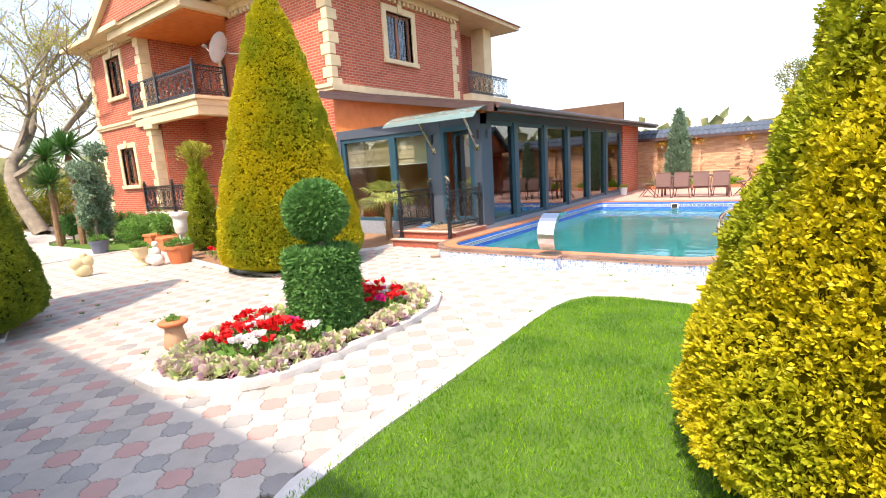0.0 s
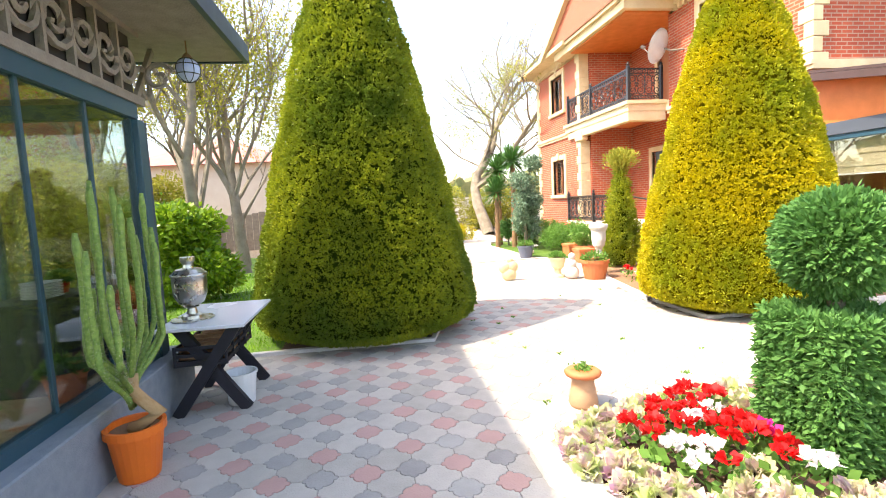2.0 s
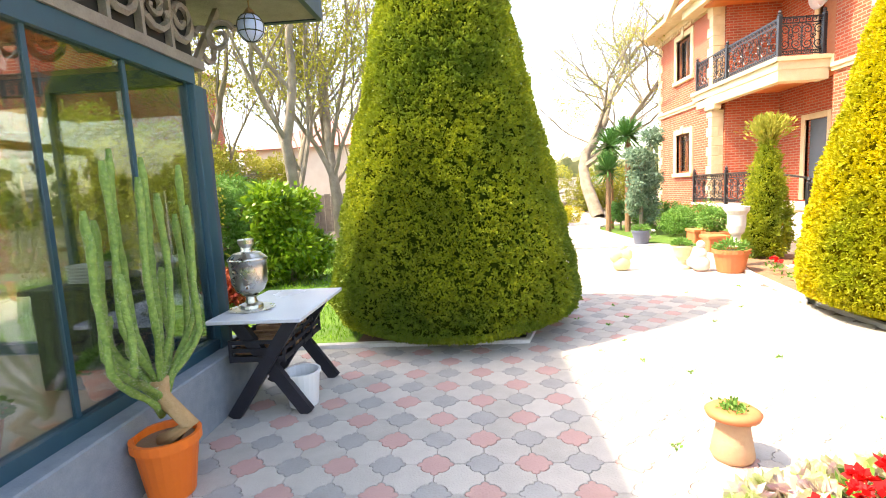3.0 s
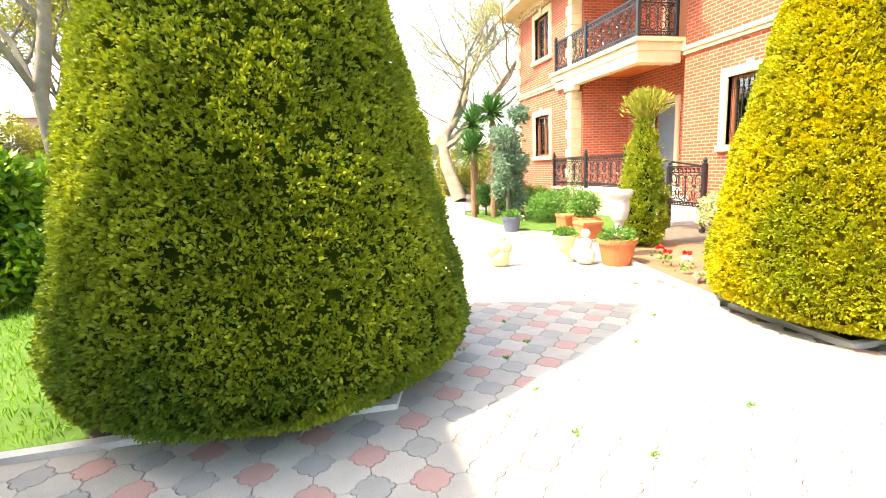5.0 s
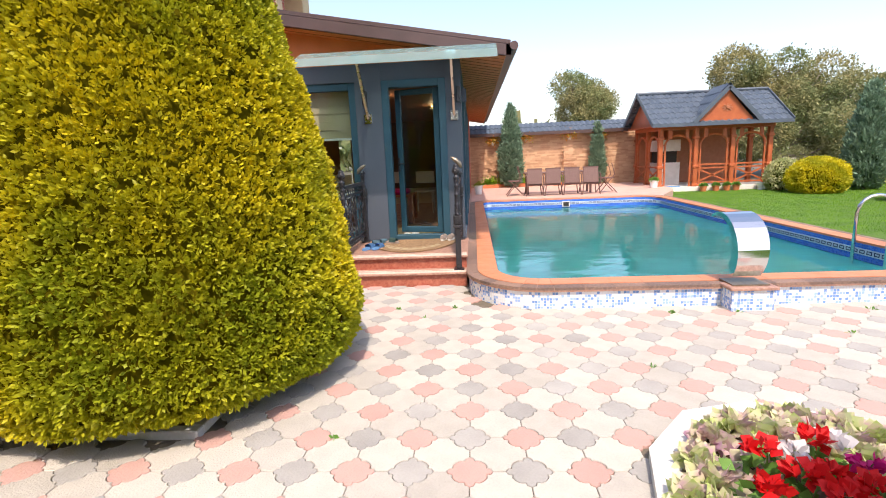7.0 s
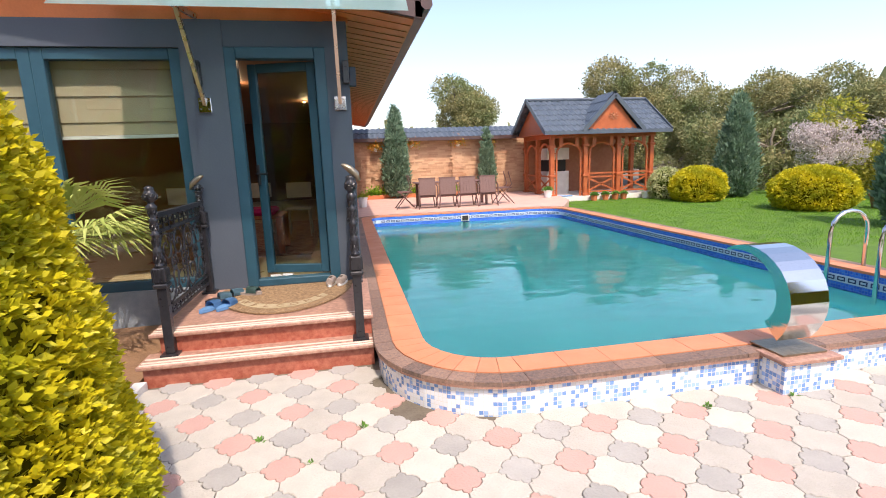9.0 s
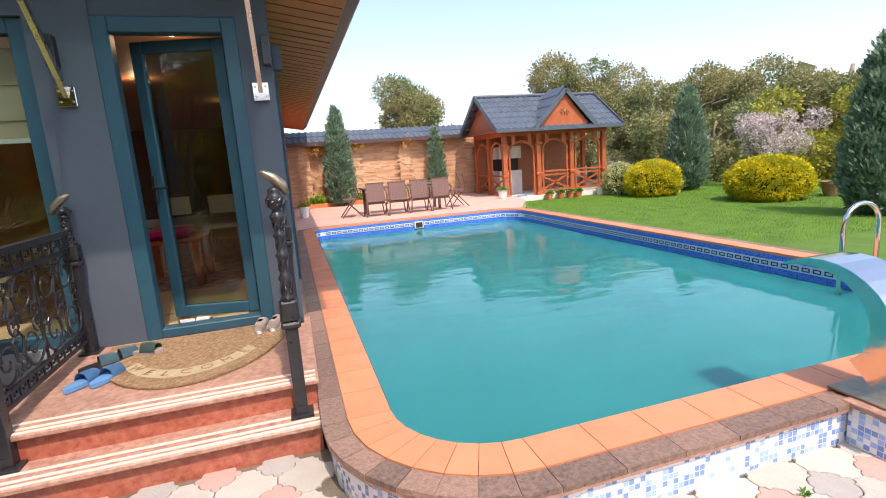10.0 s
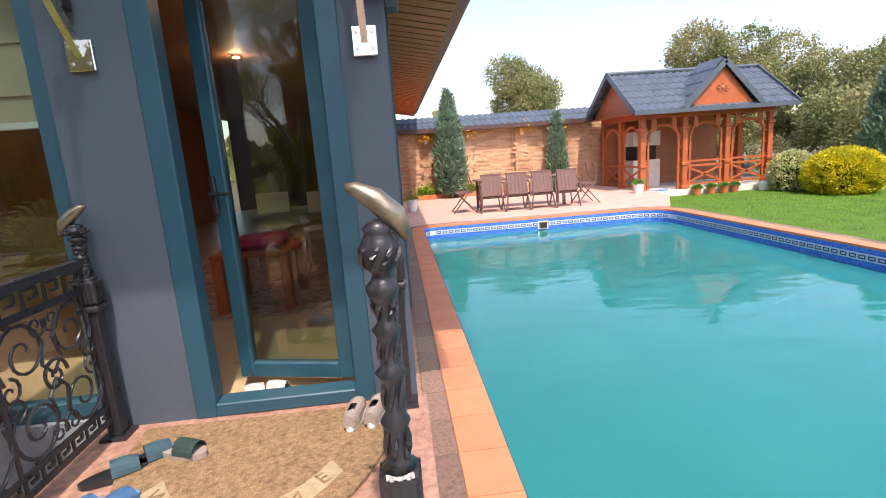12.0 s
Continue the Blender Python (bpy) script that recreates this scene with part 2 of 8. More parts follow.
M_alu = mat("teal_aluminium", (0.018, 0.068, 0.10), (0.022, 0.082, 0.12), 8, 0.4, 0.0)
M_roofdark = mat("brown_metal_roof", (0.06, 0.035, 0.03), (0.09, 0.05, 0.045), 3, 0.4, 0.05)
M_tile = mat("slate_blue_metal_tile", (0.055, 0.075, 0.10), (0.085, 0.11, 0.14), 3, 0.4, 0.1)
M_redroof = mat("red_roof_tile", (0.45, 0.14, 0.12), (0.55, 0.22, 0.18), 2, 0.7, 0.2)
M_white = mat("white_paint", (0.78, 0.78, 0.76), (0.7, 0.7, 0.68), 5, 0.5, 0.05)
M_kerb = mat("white_kerb", (0.72, 0.71, 0.68), (0.52, 0.50, 0.46), 5, 0.8, 0.3)
M_winwood = mat("brown_window_wood", (0.36, 0.12, 0.05), (0.44, 0.17, 0.08), 8, 0.5, 0.05)
M_curtain = mat("pale_curtain", (0.50, 0.60, 0.68), (0.72, 0.78, 0.82), 3, 0.9, 0.1)
# Near-black that puts the shade of gaps and hollows into the colour.
M_dark = mat("unlit_hollow", (0.02, 0.018, 0.016), (0.03, 0.025, 0.02), 3, 0.8, 0)
M_glass = glassmat("window_glass", (0.80, 0.84, 0.82), 1.0, 0.17)
M_glass2 = glassmat("tinted_glass", (0.38, 0.46, 0.47), 1.0, 0.14)
M_glassdoor = glassmat("door_glass", (0.78, 0.80, 0.74), 0.55, 0.05)
M_glassgarden = glassmat("pavilion_glass", (0.86, 0.90, 0.88), 0.45, 0.05)
M_glasscan = mat("frosted_canopy_glass", (0.42, 0.62, 0.60), (0.50, 0.70, 0.68), 2, 0.12, 0)
tn = M_glasscan.node_tree.nodes.new("ShaderNodeBsdfTransparent")
tn.inputs[0].default_value = (0.72, 0.88, 0.86, 1)
ts = M_glasscan.node_tree.nodes.new("ShaderNodeMixShader")
ts.inputs[0].default_value = 0.58
M_glasscan.node_tree.links.new(M_glasscan.node_tree.nodes["Principled BSDF"].outputs[0], ts.inputs[1])
M_glasscan.node_tree.links.new(tn.outputs[0], ts.inputs[2])
M_glasscan.node_tree.links.new(ts.outputs[0], M_glasscan.node_tree.nodes["Material Output"].inputs["Surface"])
M_steel = mat("polished_steel", (0.75, 0.75, 0.74), (0.68, 0.68, 0.68), 3, 0.12, 0, 1.0)
M_steel2 = mat("brushed_steel", (0.55, 0.52, 0.45), (0.6, 0.58, 0.52), 12, 0.28, 0.02, 1.0)
M_pewter = mat("tarnished_brass", (0.20, 0.17, 0.12), (0.36, 0.31, 0.23), 18, 0.38, 0.2, 0.8)
M_granite = mat("red_granite", (0.28, 0.06, 0.035), (0.48, 0.17, 0.11), 30, 0.35, 0.05, fine=180)
M_tread = mat("pink_granite", (0.24, 0.12, 0.085), (0.52, 0.31, 0.23), 30, 0.45, 0.05, fine=160)
M_strip = mat("pale_grip_strip", (0.72, 0.62, 0.52), (0.62, 0.5, 0.42), 20, 0.8, 0.2)
M_terra = mat("terracotta", (0.62, 0.19, 0.07), (0.55, 0.16, 0.06), 5, 0.6, 0.1)
M_cop_dark = mat("patterned_coping_tile", (0.09, 0.065, 0.055), (0.34, 0.21, 0.15), 45, 0.55, 0.5, rand=0.3, fine=110)
M_cop = mat("orange_coping_tile", (0.62, 0.25, 0.12), (0.54, 0.20, 0.095), 5, 0.45, 0.08, rand=0.3)
M_soil = mat("bare_soil", (0.30, 0.17, 0.09), (0.20, 0.11, 0.06), 6, 0.95, 0.8, fine=40)
M_darksoil = mat("dark_soil", (0.09, 0.05, 0.03), (0.14, 0.08, 0.05), 8, 0.95, 0.8, fine=40)
M_paver_c = mat("cream_paver", (0.52, 0.485, 0.425), (0.38, 0.355, 0.31), 7, 0.85, 0.6, rand=0.8, fine=70)
M_paver_cs = mat("cream_paver_joined", (0.52, 0.485, 0.425), (0.38, 0.355, 0.31), 7, 0.85, 0.6, island=0.8, fine=90)
M_paver_p = mat("pink_paver", (0.52, 0.32, 0.275), (0.43, 0.27, 0.23), 5, 0.85, 0.5, rand=0.8, fine=70)
M_paver_g = mat("grey_paver", (0.40, 0.385, 0.355), (0.27, 0.26, 0.24), 5, 0.85, 0.5, rand=0.8, fine=70)
M_joint = mat("sandy_joint", (0.17, 0.145, 0.11), (0.11, 0.09, 0.065), 8, 0.95, 0.6)
M_grass = mat("lawn_ground", (0.05, 0.12, 0.010), (0.10, 0.20, 0.02), 2.5, 0.9, 0.8, fine=140)
M_blade = leafmat("grass_blades", (0.09, 0.26, 0.006), (0.30, 0.52, 0.02), (0.08, 0.23, 0.006), 0.6, 2.2)
M_bark = mat("grey_bark", (0.15, 0.125, 0.09), (0.30, 0.265, 0.20), 4, 0.9, 0.6)
M_palmbark = mat("brown_palm_bark", (0.22, 0.12, 0.06), (0.32, 0.2, 0.11), 12, 0.95, 0.9)
M_yew = leafmat("golden_yew", (0.40, 0.36, 0.012), (0.78, 0.64, 0.02), (0.30, 0.34, 0.015), 0.5, 0.9)
M_yewg = leafmat("green_yew", (0.19, 0.26, 0.02), (0.52, 0.54, 0.035), (0.13, 0.20, 0.018), 0.5, 0.9)
# Darker cores inside clipped foliage: shade between the sprays put into the colour.
M_core = mat("shaded_core", (0.02, 0.032, 0.003), (0.045, 0.065, 0.006), 40, 0.9, 0, spec=0.0)
M_corey = mat("shaded_olive_core", (0.07, 0.062, 0.003), (0.13, 0.11, 0.006), 40, 0.9, 0, spec=0.0)
M_box = leafmat("clipped_thuja_green", (0.075, 0.210, 0.053), (0.135, 0.315, 0.075), None, 0.55, 2)
M_cyp = leafmat("blue_green_cypress", (0.10, 0.18, 0.11), (0.26, 0.38, 0.25), None, 0.6, 2)
M_laurel = leafmat("glossy_laurel", (0.05, 0.16, 0.012), (0.30, 0.46, 0.03), None, 0.35, 2)
M_olive = leafmat("olive_tree_leaves", (0.119, 0.170, 0.060), (0.272, 0.306, 0.136), (0.340, 0.306, 0.136), 0.6, 0.5)
M_ygreen = leafmat("yellow_green_spring_leaves", (0.28, 0.32, 0.04), (0.42, 0.38, 0.06), None, 0.6, 1)
M_gold = leafmat("golden_ball_leaves", (0.55, 0.46, 0.012), (0.80, 0.68, 0.03), (0.40, 0.40, 0.02), 0.55, 2)
M_varieg = leafmat("cream_variegated_leaves", (0.50, 0.50, 0.20), (0.84, 0.80, 0.55), (0.35, 0.42, 0.15), 0.6, 6)
M_weep = leafmat("bright_young_leaves", (0.42, 0.44, 0.05), (0.66, 0.60, 0.12), None, 0.6, 2)
M_blossom = leafmat("white_blossom", (0.78, 0.72, 0.70), (0.45, 0.36, 0.33), None, 0.7, 2)
M_red = leafmat("red_petals", (0.62, 0.008, 0.01), (0.75, 0.02, 0.02), None, 0.6, 3)
M_whitep = leafmat("white_petals", (0.75, 0.73, 0.72), (0.8, 0.75, 0.75), None, 0.6, 3)
M_pinkp = leafmat("magenta_petals", (0.6, 0.01, 0.16), (0.7, 0.03, 0.25), None, 0.6, 3)
M_kale = leafmat("ornamental_kale", (0.42, 0.54, 0.16), (0.86, 0.83, 0.56), (0.58, 0.34, 0.46), 0.6, 9)
M_leaf = leafmat("mid_green_leaves", (0.098, 0.238, 0.042), (0.182, 0.364, 0.070), None, 0.5, 3)
M_palm = leafmat("palm_leaf", (0.24, 0.33, 0.06), (0.56, 0.60, 0.20), None, 0.45, 2)
M_cactus = mat("cactus_skin", (0.11, 0.21, 0.035), (0.30, 0.42, 0.09), 40, 0.6, 0.8)
M_orangepot = mat("orange_plastic", (0.90, 0.18, 0.015), (0.82, 0.15, 0.015), 4, 0.45, 0.02)
M_cedar = mat("red_stained_wood", (0.36, 0.075, 0.02), (0.46, 0.12, 0.035), 6, 0.5, 0.2)
M_greywood = mat("weathered_grey_wood", (0.20, 0.17, 0.145), (0.30, 0.26, 0.22), 8, 0.85, 0.5)
M_blackwood = mat("black_painted_wood", (0.012, 0.012, 0.016), (0.02, 0.02, 0.03), 10, 0.5, 0.2)
M_plinth = mat("grey_speckled_plinth", (0.20, 0.235, 0.27), (0.28, 0.31, 0.34), 14, 0.8, 0.4, fine=120)
M_marble = mat("white_marble_top", (0.74, 0.75, 0.78), (0.62, 0.63, 0.68), 2, 0.25, 0)
M_rattan = mat("brown_rattan", (0.11, 0.055, 0.045), (0.17, 0.09, 0.075), 40, 0.6, 0.6)
M_straw = mat("coir_mat", (0.15, 0.085, 0.04), (0.40, 0.26, 0.14), 45, 0.95, 1.0, fine=130)
M_matpale = mat("pale_mat_band", (0.44, 0.35, 0.21), (0.32, 0.25, 0.15), 25, 0.9, 0.4)
M_woodfloor = mat("tan_tile_floor", (0.62, 0.46, 0.27), (0.52, 0.38, 0.21), 2, 0.3, 0.02)
M_blind = mat("beige_roman_blind", (0.55, 0.47, 0.33), (0.46, 0.38, 0.26), 4, 0.9, 0.2)
M_blue = mat("blue_rubber", (0.09, 0.22, 0.42), (0.11, 0.27, 0.5), 10, 0.6, 0.1)
M_taupe = mat("taupe_canvas", (0.34, 0.28, 0.24), (0.28, 0.23, 0.2), 20, 0.9, 0.3)
M_stone = mat("ledge_stone", (0.42, 0.22, 0.12), (0.62, 0.40, 0.24), 2.5, 0.85, 0.4, island=0.9)
M_carpet = mat("patterned_red_rug", (0.26, 0.07, 0.06), (0.62, 0.50, 0.42), 14, 0.95, 0.2)

# ---- pool ----
OUT = rrect(0.03, 5.36, -2.44, 7.0, (0.85, 1.0, 0.9, 0.6), 8)


def inset(d):
    return rrect(0.03 + d, 5.36 - d, -2.44 + d, 7.0 - d, tuple(max(0.1, r - d) for r in (0.85, 1.0, 0.9, 0.6)), 8)


def mosaic_material(name, mode):
    m = bpy.data.materials.new(name)
    m.use_nodes = True
    nd, ln = m.node_tree.nodes, m.node_tree.links.new
    b = nd["Principled BSDF"]
    uv = nd.new("ShaderNodeUVMap")
    sc = nd.new("ShaderNodeVectorMath")
    sc.operation = "SCALE"
    sc.inputs["Scale"].default_value = 1 / 0.028
    ln(uv.outputs[0], sc.inputs[0])
    fl = nd.new("ShaderNodeVectorMath")
    fl.operation = "FLOOR"
    ln(sc.outputs[0], fl.inputs[0])
    fr = nd.new("ShaderNodeVectorMath")
    fr.operation = "FRACTION"
    ln(sc.outputs[0], fr.inputs[0])
    wn_ = nd.new("ShaderNodeTexWhiteNoise")
    wn_.noise_dimensions = "2D"
    ln(fl.outputs[0], wn_.inputs["Vector"])
    sp = nd.new("ShaderNodeSeparateXYZ")
    ln(fr.outputs[0], sp.inputs[0])
    mn = nd.new("ShaderNodeMath")
    mn.operation = "MINIMUM"
    ln(sp.outputs[0], mn.inputs[0])
    ln(sp.outputs[1], mn.inputs[1])
    gr = nd.new("ShaderNodeMath")
    gr.operation = "GREATER_THAN"
    gr.inputs[1].default_value = 0.12
    ln(mn.outputs[0], gr.inputs[0])
    ra = nd.new("ShaderNodeValToRGB")
    ra.color_ramp.interpolation = "CONSTANT"
    e = ra.color_ramp.elements
    if mode == "mix":
        e[0].color, e[1].position, e[1].color = (0.74, 0.78, 0.82, 1), 0.58, (0.16, 0.30, 0.62, 1)
        x = e.new(0.8)
        x.color = (0.30, 0.47, 0.78, 1)
        grout = (0.70, 0.70, 0.66, 1)
    else:
        e[0].color, e[1].position, e[1].color = (0.03, 0.12, 0.58, 1), 0.5, (0.045, 0.18, 0.70, 1)
        grout = (0.12, 0.28, 0.6, 1)
    ln(wn_.outputs["Value"], ra.inputs[0])
    mx = nd.new("ShaderNodeMix")
    mx.data_type = "RGBA"
    ln(gr.outputs[0], mx.inputs[0])
    mx.inputs[6].default_value = grout
    ln(ra.outputs[0], mx.inputs[7])
    ln(mx.outputs[2], b.inputs["Base Color"])
    b.inputs["Roughness"].default_value = 0.25
    bp = nd.new("ShaderNodeBump")
    bp.inputs["Strength"].default_value, bp.inputs["Distance"].default_value = 0.5, 0.003
    ln(gr.outputs[0], bp.inputs["Height"])
    ln(bp.outputs[0], b.inputs["Normal"])
    return m


M_mosaic = mosaic_material("blue_white_mosaic", "mix")
M_poolblue = mosaic_material("blue_pool_mosaic", "blue")


def strip_wall(name, line, z0, z1, material, closed=True, inward=False):
    bm = bmesh.new()
    uvl = bm.loops.layers.uv.new("UVMap")
    n = len(line)
    u = 0.0
    for i in range(n if closed else n - 1):
        a, b = line[i], line[(i + 1) % n]
        L = math.dist(a, b)
        vs = [bm.verts.new((*a, z0)), bm.verts.new((*b, z0)), bm.verts.new((*b, z1)), bm.verts.new((*a, z1))]
        f = bm.faces.new(vs)
        for lp, q in zip(f.loops, ((u, z0), (u + L, z0), (u + L, z1), (u, z1))):
            lp[uvl].uv = (q[0] + 20, q[1] + 20)
        u += L
    me = bpy.data.meshes.new(name)
    bm.to_mesh(me)
    bm.free()
    me.materials.append(material)
    return tagged(new(name, me), kind="structure")


strip_wall("pool_outer_wall", inset(0.03), -0.05, 0.195, M_mosaic)
strip_wall("pool_inner_wall", inset(0.36), -1.4, 0.195, M_poolblue)
structure("pool_wall_core", band(inset(0.034), inset(0.356), -1.45, 0.19), M_limew)
structure("pool_floor", prism(inset(0.357), -1.46, -1.40), mat("pool_floor_tile", (0.05, 0.33, 0.38), (0.06, 0.38, 0.42), 2, 0.4, 0))
fr0, fr1 = inset(0.362), inset(0.366)
structure("pool_frieze", band(fr0, fr1, 0.055, 0.135), mat("pale_frieze_band", (0.62, 0.70, 0.78), (0.5, 0.6, 0.72), 8, 0.3, 0))
bm = bmesh.new()
line = inset(0.369)
acc = 0.0
for a, b in zip(line, line[1:] + line[:1]):
    L = math.dist(a, b)
    d = Vector((b[0] - a[0], b[1] - a[1], 0))
    if L < 1e-4:
        continue
    d /= L
    s = -acc % 0.115
    while s < L - 0.02:
        p = Vector((a[0], a[1], 0)) + d * s
        for z0_, z1_, s0, s1 in ((0.072, 0.084, 0, 0.085), (0.106, 0.118, 0, 0.085), (0.084, 0.106, 0, 0.014), (0.084, 0.106, 0.071, 0.085)):
            e0, e1 = p + d * s0, p + d * min(s1, s1)
            nrm = Vector((-d.y, d.x, 0)) * 0.002
            bm.faces.new([bm.verts.new((e0 + nrm) + Vector((0, 0, z0_))), bm.verts.new((e1 + nrm) + Vector((0, 0, z0_))), bm.verts.new((e1 + nrm) + Vector((0, 0, z1_))), bm.verts.new((e0 + nrm) + Vector((0, 0, z1_)))])
        s += 0.115
    acc += L
structure("pool_key_pattern", bm, mat("navy_key_tile", (0.01, 0.02, 0.10), (0.02, 0.03, 0.13), 8, 0.3, 0))

M_water = bpy.data.materials.new("pool_water")
M_water.use_nodes = True
nd, ln = M_water.node_tree.nodes, M_water.node_tree.links.new
b = nd["Principled BSDF"]
b.inputs["Roughness"].default_value = 0.03
b.inputs["IOR"].default_value = 1.33
b.inputs["Subsurface Weight"].default_value = 1.0
b.inputs["Subsurface Radius"].default_value = (0.25, 0.9, 1.0)
b.inputs["Subsurface Scale"].default_value = 0.35
tc = nd.new("ShaderNodeTexCoord")
n1 = nd.new("ShaderNodeTexNoise")
n1.inputs["Scale"].default_value, n1.inputs["Detail"].default_value = 0.8, 3
ln(tc.outputs["Object"], n1.inputs["Vector"])
mx = nd.new("ShaderNodeMix")
mx.data_type = "RGBA"
mx.inputs[6].default_value, mx.inputs[7].default_value = (0.010, 0.16, 0.165, 1), (0.018, 0.215, 0.215, 1)
ln(n1.outputs["Fac"], mx.inputs[0])
ln(mx.outputs[2], b.inputs["Base Color"])
mp = nd.new("ShaderNodeMapping")
mp.inputs["Scale"].default_value = (1.0, 2.0, 1.0)
ln(tc.outputs["Object"], mp.inputs[0])
n2 = nd.new("ShaderNodeTexNoise")
n2.inputs["Scale"].default_value, n2.inputs["Detail"].default_value = 1.6, 2
ln(mp.outputs[0], n2.inputs["Vector"])
bp = nd.new("ShaderNodeBump")
bp.inputs["Strength"].default_value, bp.inputs["Distance"].default_value = 0.24, 0.03
ln(n2.outputs["Fac"], bp.inputs["Height"])
ln(bp.outputs[0], b.inputs["Normal"])
structure("water", prism(inset(0.358), -0.9, -0.02), M_water)

# ---- ground ----
def flat_with_hole(name, x0, x1, y0, y1, z, material, hole):
    """A sheet with a rounded hole: four outer strips and a ring."""
    bm = bmesh.new()
    hv = [bm.verts.new((x, y, z)) for x, y in hole]
    cs = [bm.verts.new(c) for c in ((x1, y0, z), (x1, y1, z), (x0, y1, z), (x0, y0, z))]
    n = len(hole)
    q = n // 4
    for c in range(4):
        seg = hv[c * q:(c + 1) * q]
        for a, b_ in zip(seg, seg[1:]):
            bm.faces.new((a, cs[c], b_))
        bm.faces.new((seg[-1], cs[c], cs[(c + 1) % 4], hv[((c + 1) * q) % n]))
    bmesh.ops.recalc_face_normals(bm, faces=bm.faces)
    return structure(name, bm, material)


ob = flat_with_hole("ground", -300, 300, -300, 300, -0.016, M_joint, inset(0.04))
PAVE_HI = 0.195
# raised terrace north and east of the pool
structure("terrace_north", prism([(0.04, 6.99), (5.4, 6.99), (6.3, 8.6), (6.6, 9.7), (6.6, 13.0), (-0.3, 13.0), (-0.3, 10.6), (0.0, 10.5)], -0.1, PAVE_HI), mat("pink_terrace_tile", (0.52, 0.30, 0.24), (0.6, 0.40, 0.32), 4, 0.7, 0.2))
structure("lawn_east", prism([(5.33, -1.3), (30, -1.3), (30, 13.0), (6.6, 13.0), (6.6, 9.7), (6.3, 8.6), (5.37, 6.95)], -0.1, 0.0), M_grass)
structure("lawn_front", prism([(3.62, -8.0), (3.56, -6.4), (3.5, -4.4), (3.68, -3.85), (4.1, -3.66), (14, -3.9), (14, -14), (3.9, -14), (3.9, -8.4)], -0.1, 0.03), M_grass)
structure("lawn_west", prism([(-1.62, -10.3), (-1.62, -8.2), (-3.4, -7.9), (-6.0, -8.6), (-14, -10), (-14, -19), (-1.3, -19), (-1.2, -11.2)], -0.1, 0.02), M_grass)


def kerb(name, pts, w=0.11, z1=0.05, material=None):
    """A low kerb along a line."""
    left, right = [], []
    n = len(pts)
    for i, p in enumerate(pts):
        a, b_ = pts[max(0, i - 1)], pts[min(n - 1, i + 1)]
        d = Vector((b_[0] - a[0], b_[1] - a[1])).normalized()
        left.append((p[0] - d.y * w / 2, p[1] + d.x * w / 2))
        right.append((p[0] + d.y * w / 2, p[1] - d.x * w / 2))
    bm = band(left, right, -0.05, z1, closed=False)
    bm.edges.ensure_lookup_table()
    return structure(name, bm, material or M_kerb)


kerb("kerb_lawn_front", [(3.86, -8.6), (3.66, -8.0), (3.60, -7.4), (3.56, -6.4), (3.51, -5.3), (3.49, -4.5), (3.55, -4.05), (3.75, -3.78), (4.1, -3.66), (6, -3.72), (9, -3.8)], 0.14, 0.045)
kerb("kerb_lawn_west", [(-1.55, -10.6), (-1.58, -9.6), (-1.55, -8.12), (-2.2, -7.95), (-3.4, -7.8), (-6.0, -8.5), (-14, -9.9)], 0.08, 0.04)
ISL = [(1.10, -7.62), (1.25, -7.85), (1.60, -7.85), (2.05, -7.66), (2.36, -7.2), (2.42, -6.6), (2.42, -5.6), (2.30, -4.95), (2.05, -4.52), (1.65, -4.35), (1.25, -4.45), (0.95, -4.8), (0.80, -5.4), (0.78, -6.3), (0.86, -7.1)]
bm = bmesh.new()
ctr = Vector((1.6, -6.2))
inn = [tuple(ctr + (Vector(p) - ctr) * 0.875) for p in ISL]
structure("kerb_island", band(ISL, inn, -0.05, 0.06), M_kerb)
structure("soil_island", prism([tuple(ctr + (Vector(p) - ctr) * 0.88) for p in ISL], -0.05, 0.035), M_darksoil)
structure("planter_soil", box(-2.62, -1.5, -4.52, -3.2, -0.05, 0.012), M_darksoil)
bm = bmesh.new()
for x0, x1, y0, y1 in ((-2.68, -1.44, -4.60, -4.53), (-1.51, -1.44, -4.53, -3.15)):
    box(x0, x1, y0, y1, -0.05, 0.035, bm, 0.006)
structure("kerb_planter", bm, M_kerb)
structure("planter_soil_west", box(-3.4, -1.64, -9.9, -8.2, -0.05, 0.03), M_darksoil)
# bed before the house and the annex
structure("soil_bed", prism([(-4.55, -4.25), (-2.75, -4.5), (-2.7, -3.1), (-1.62, -1.9), (-1.60, -0.01), (-4.6, -0.01), (-4.6, -2), (-6.4, -2.6), (-6.3, -3.7)], -0.05, 0.02), M_soil)
kerb("kerb_bed", [(-6.6, -3.75), (-4.6, -4.32), (-2.7, -4.62)], 0.08, 0.05)
kerb("kerb_bed_annex", [(-2.7, -3.15), (-1.58, -1.9), (-1.57, -1.45)], 0.08, 0.05)

# ---- steps ----
bm = box(-1.56, 0.03, -1.42, 0.0, -0.05, 0.13)
structure("step_core", bm, M_granite)
structure("step_core_upper", box(-1.50, 0.028, -1.22, 0.0, 0.13, 0.29), M_granite)
structure("stair_tread", box(-1.59, 0.05, -1.46, -1.20, 0.13, 0.16, bev=0.006), M_tread)
structure("stair_landing", box(-1.56, 0.045, -1.26, -0.001, 0.29, 0.32, bev=0.006), M_tread)
bm = bmesh.new()
for y in (-1.44, -1.395, -1.33):
    box(-1.57, 0.03, y - 0.010, y + 0.010, 0.158, 0.164, bm)
for y in (-1.24, -1.195, -1.13):
    box(-1.54, 0.03, y - 0.010, y + 0.010, 0.318, 0.324, bm)
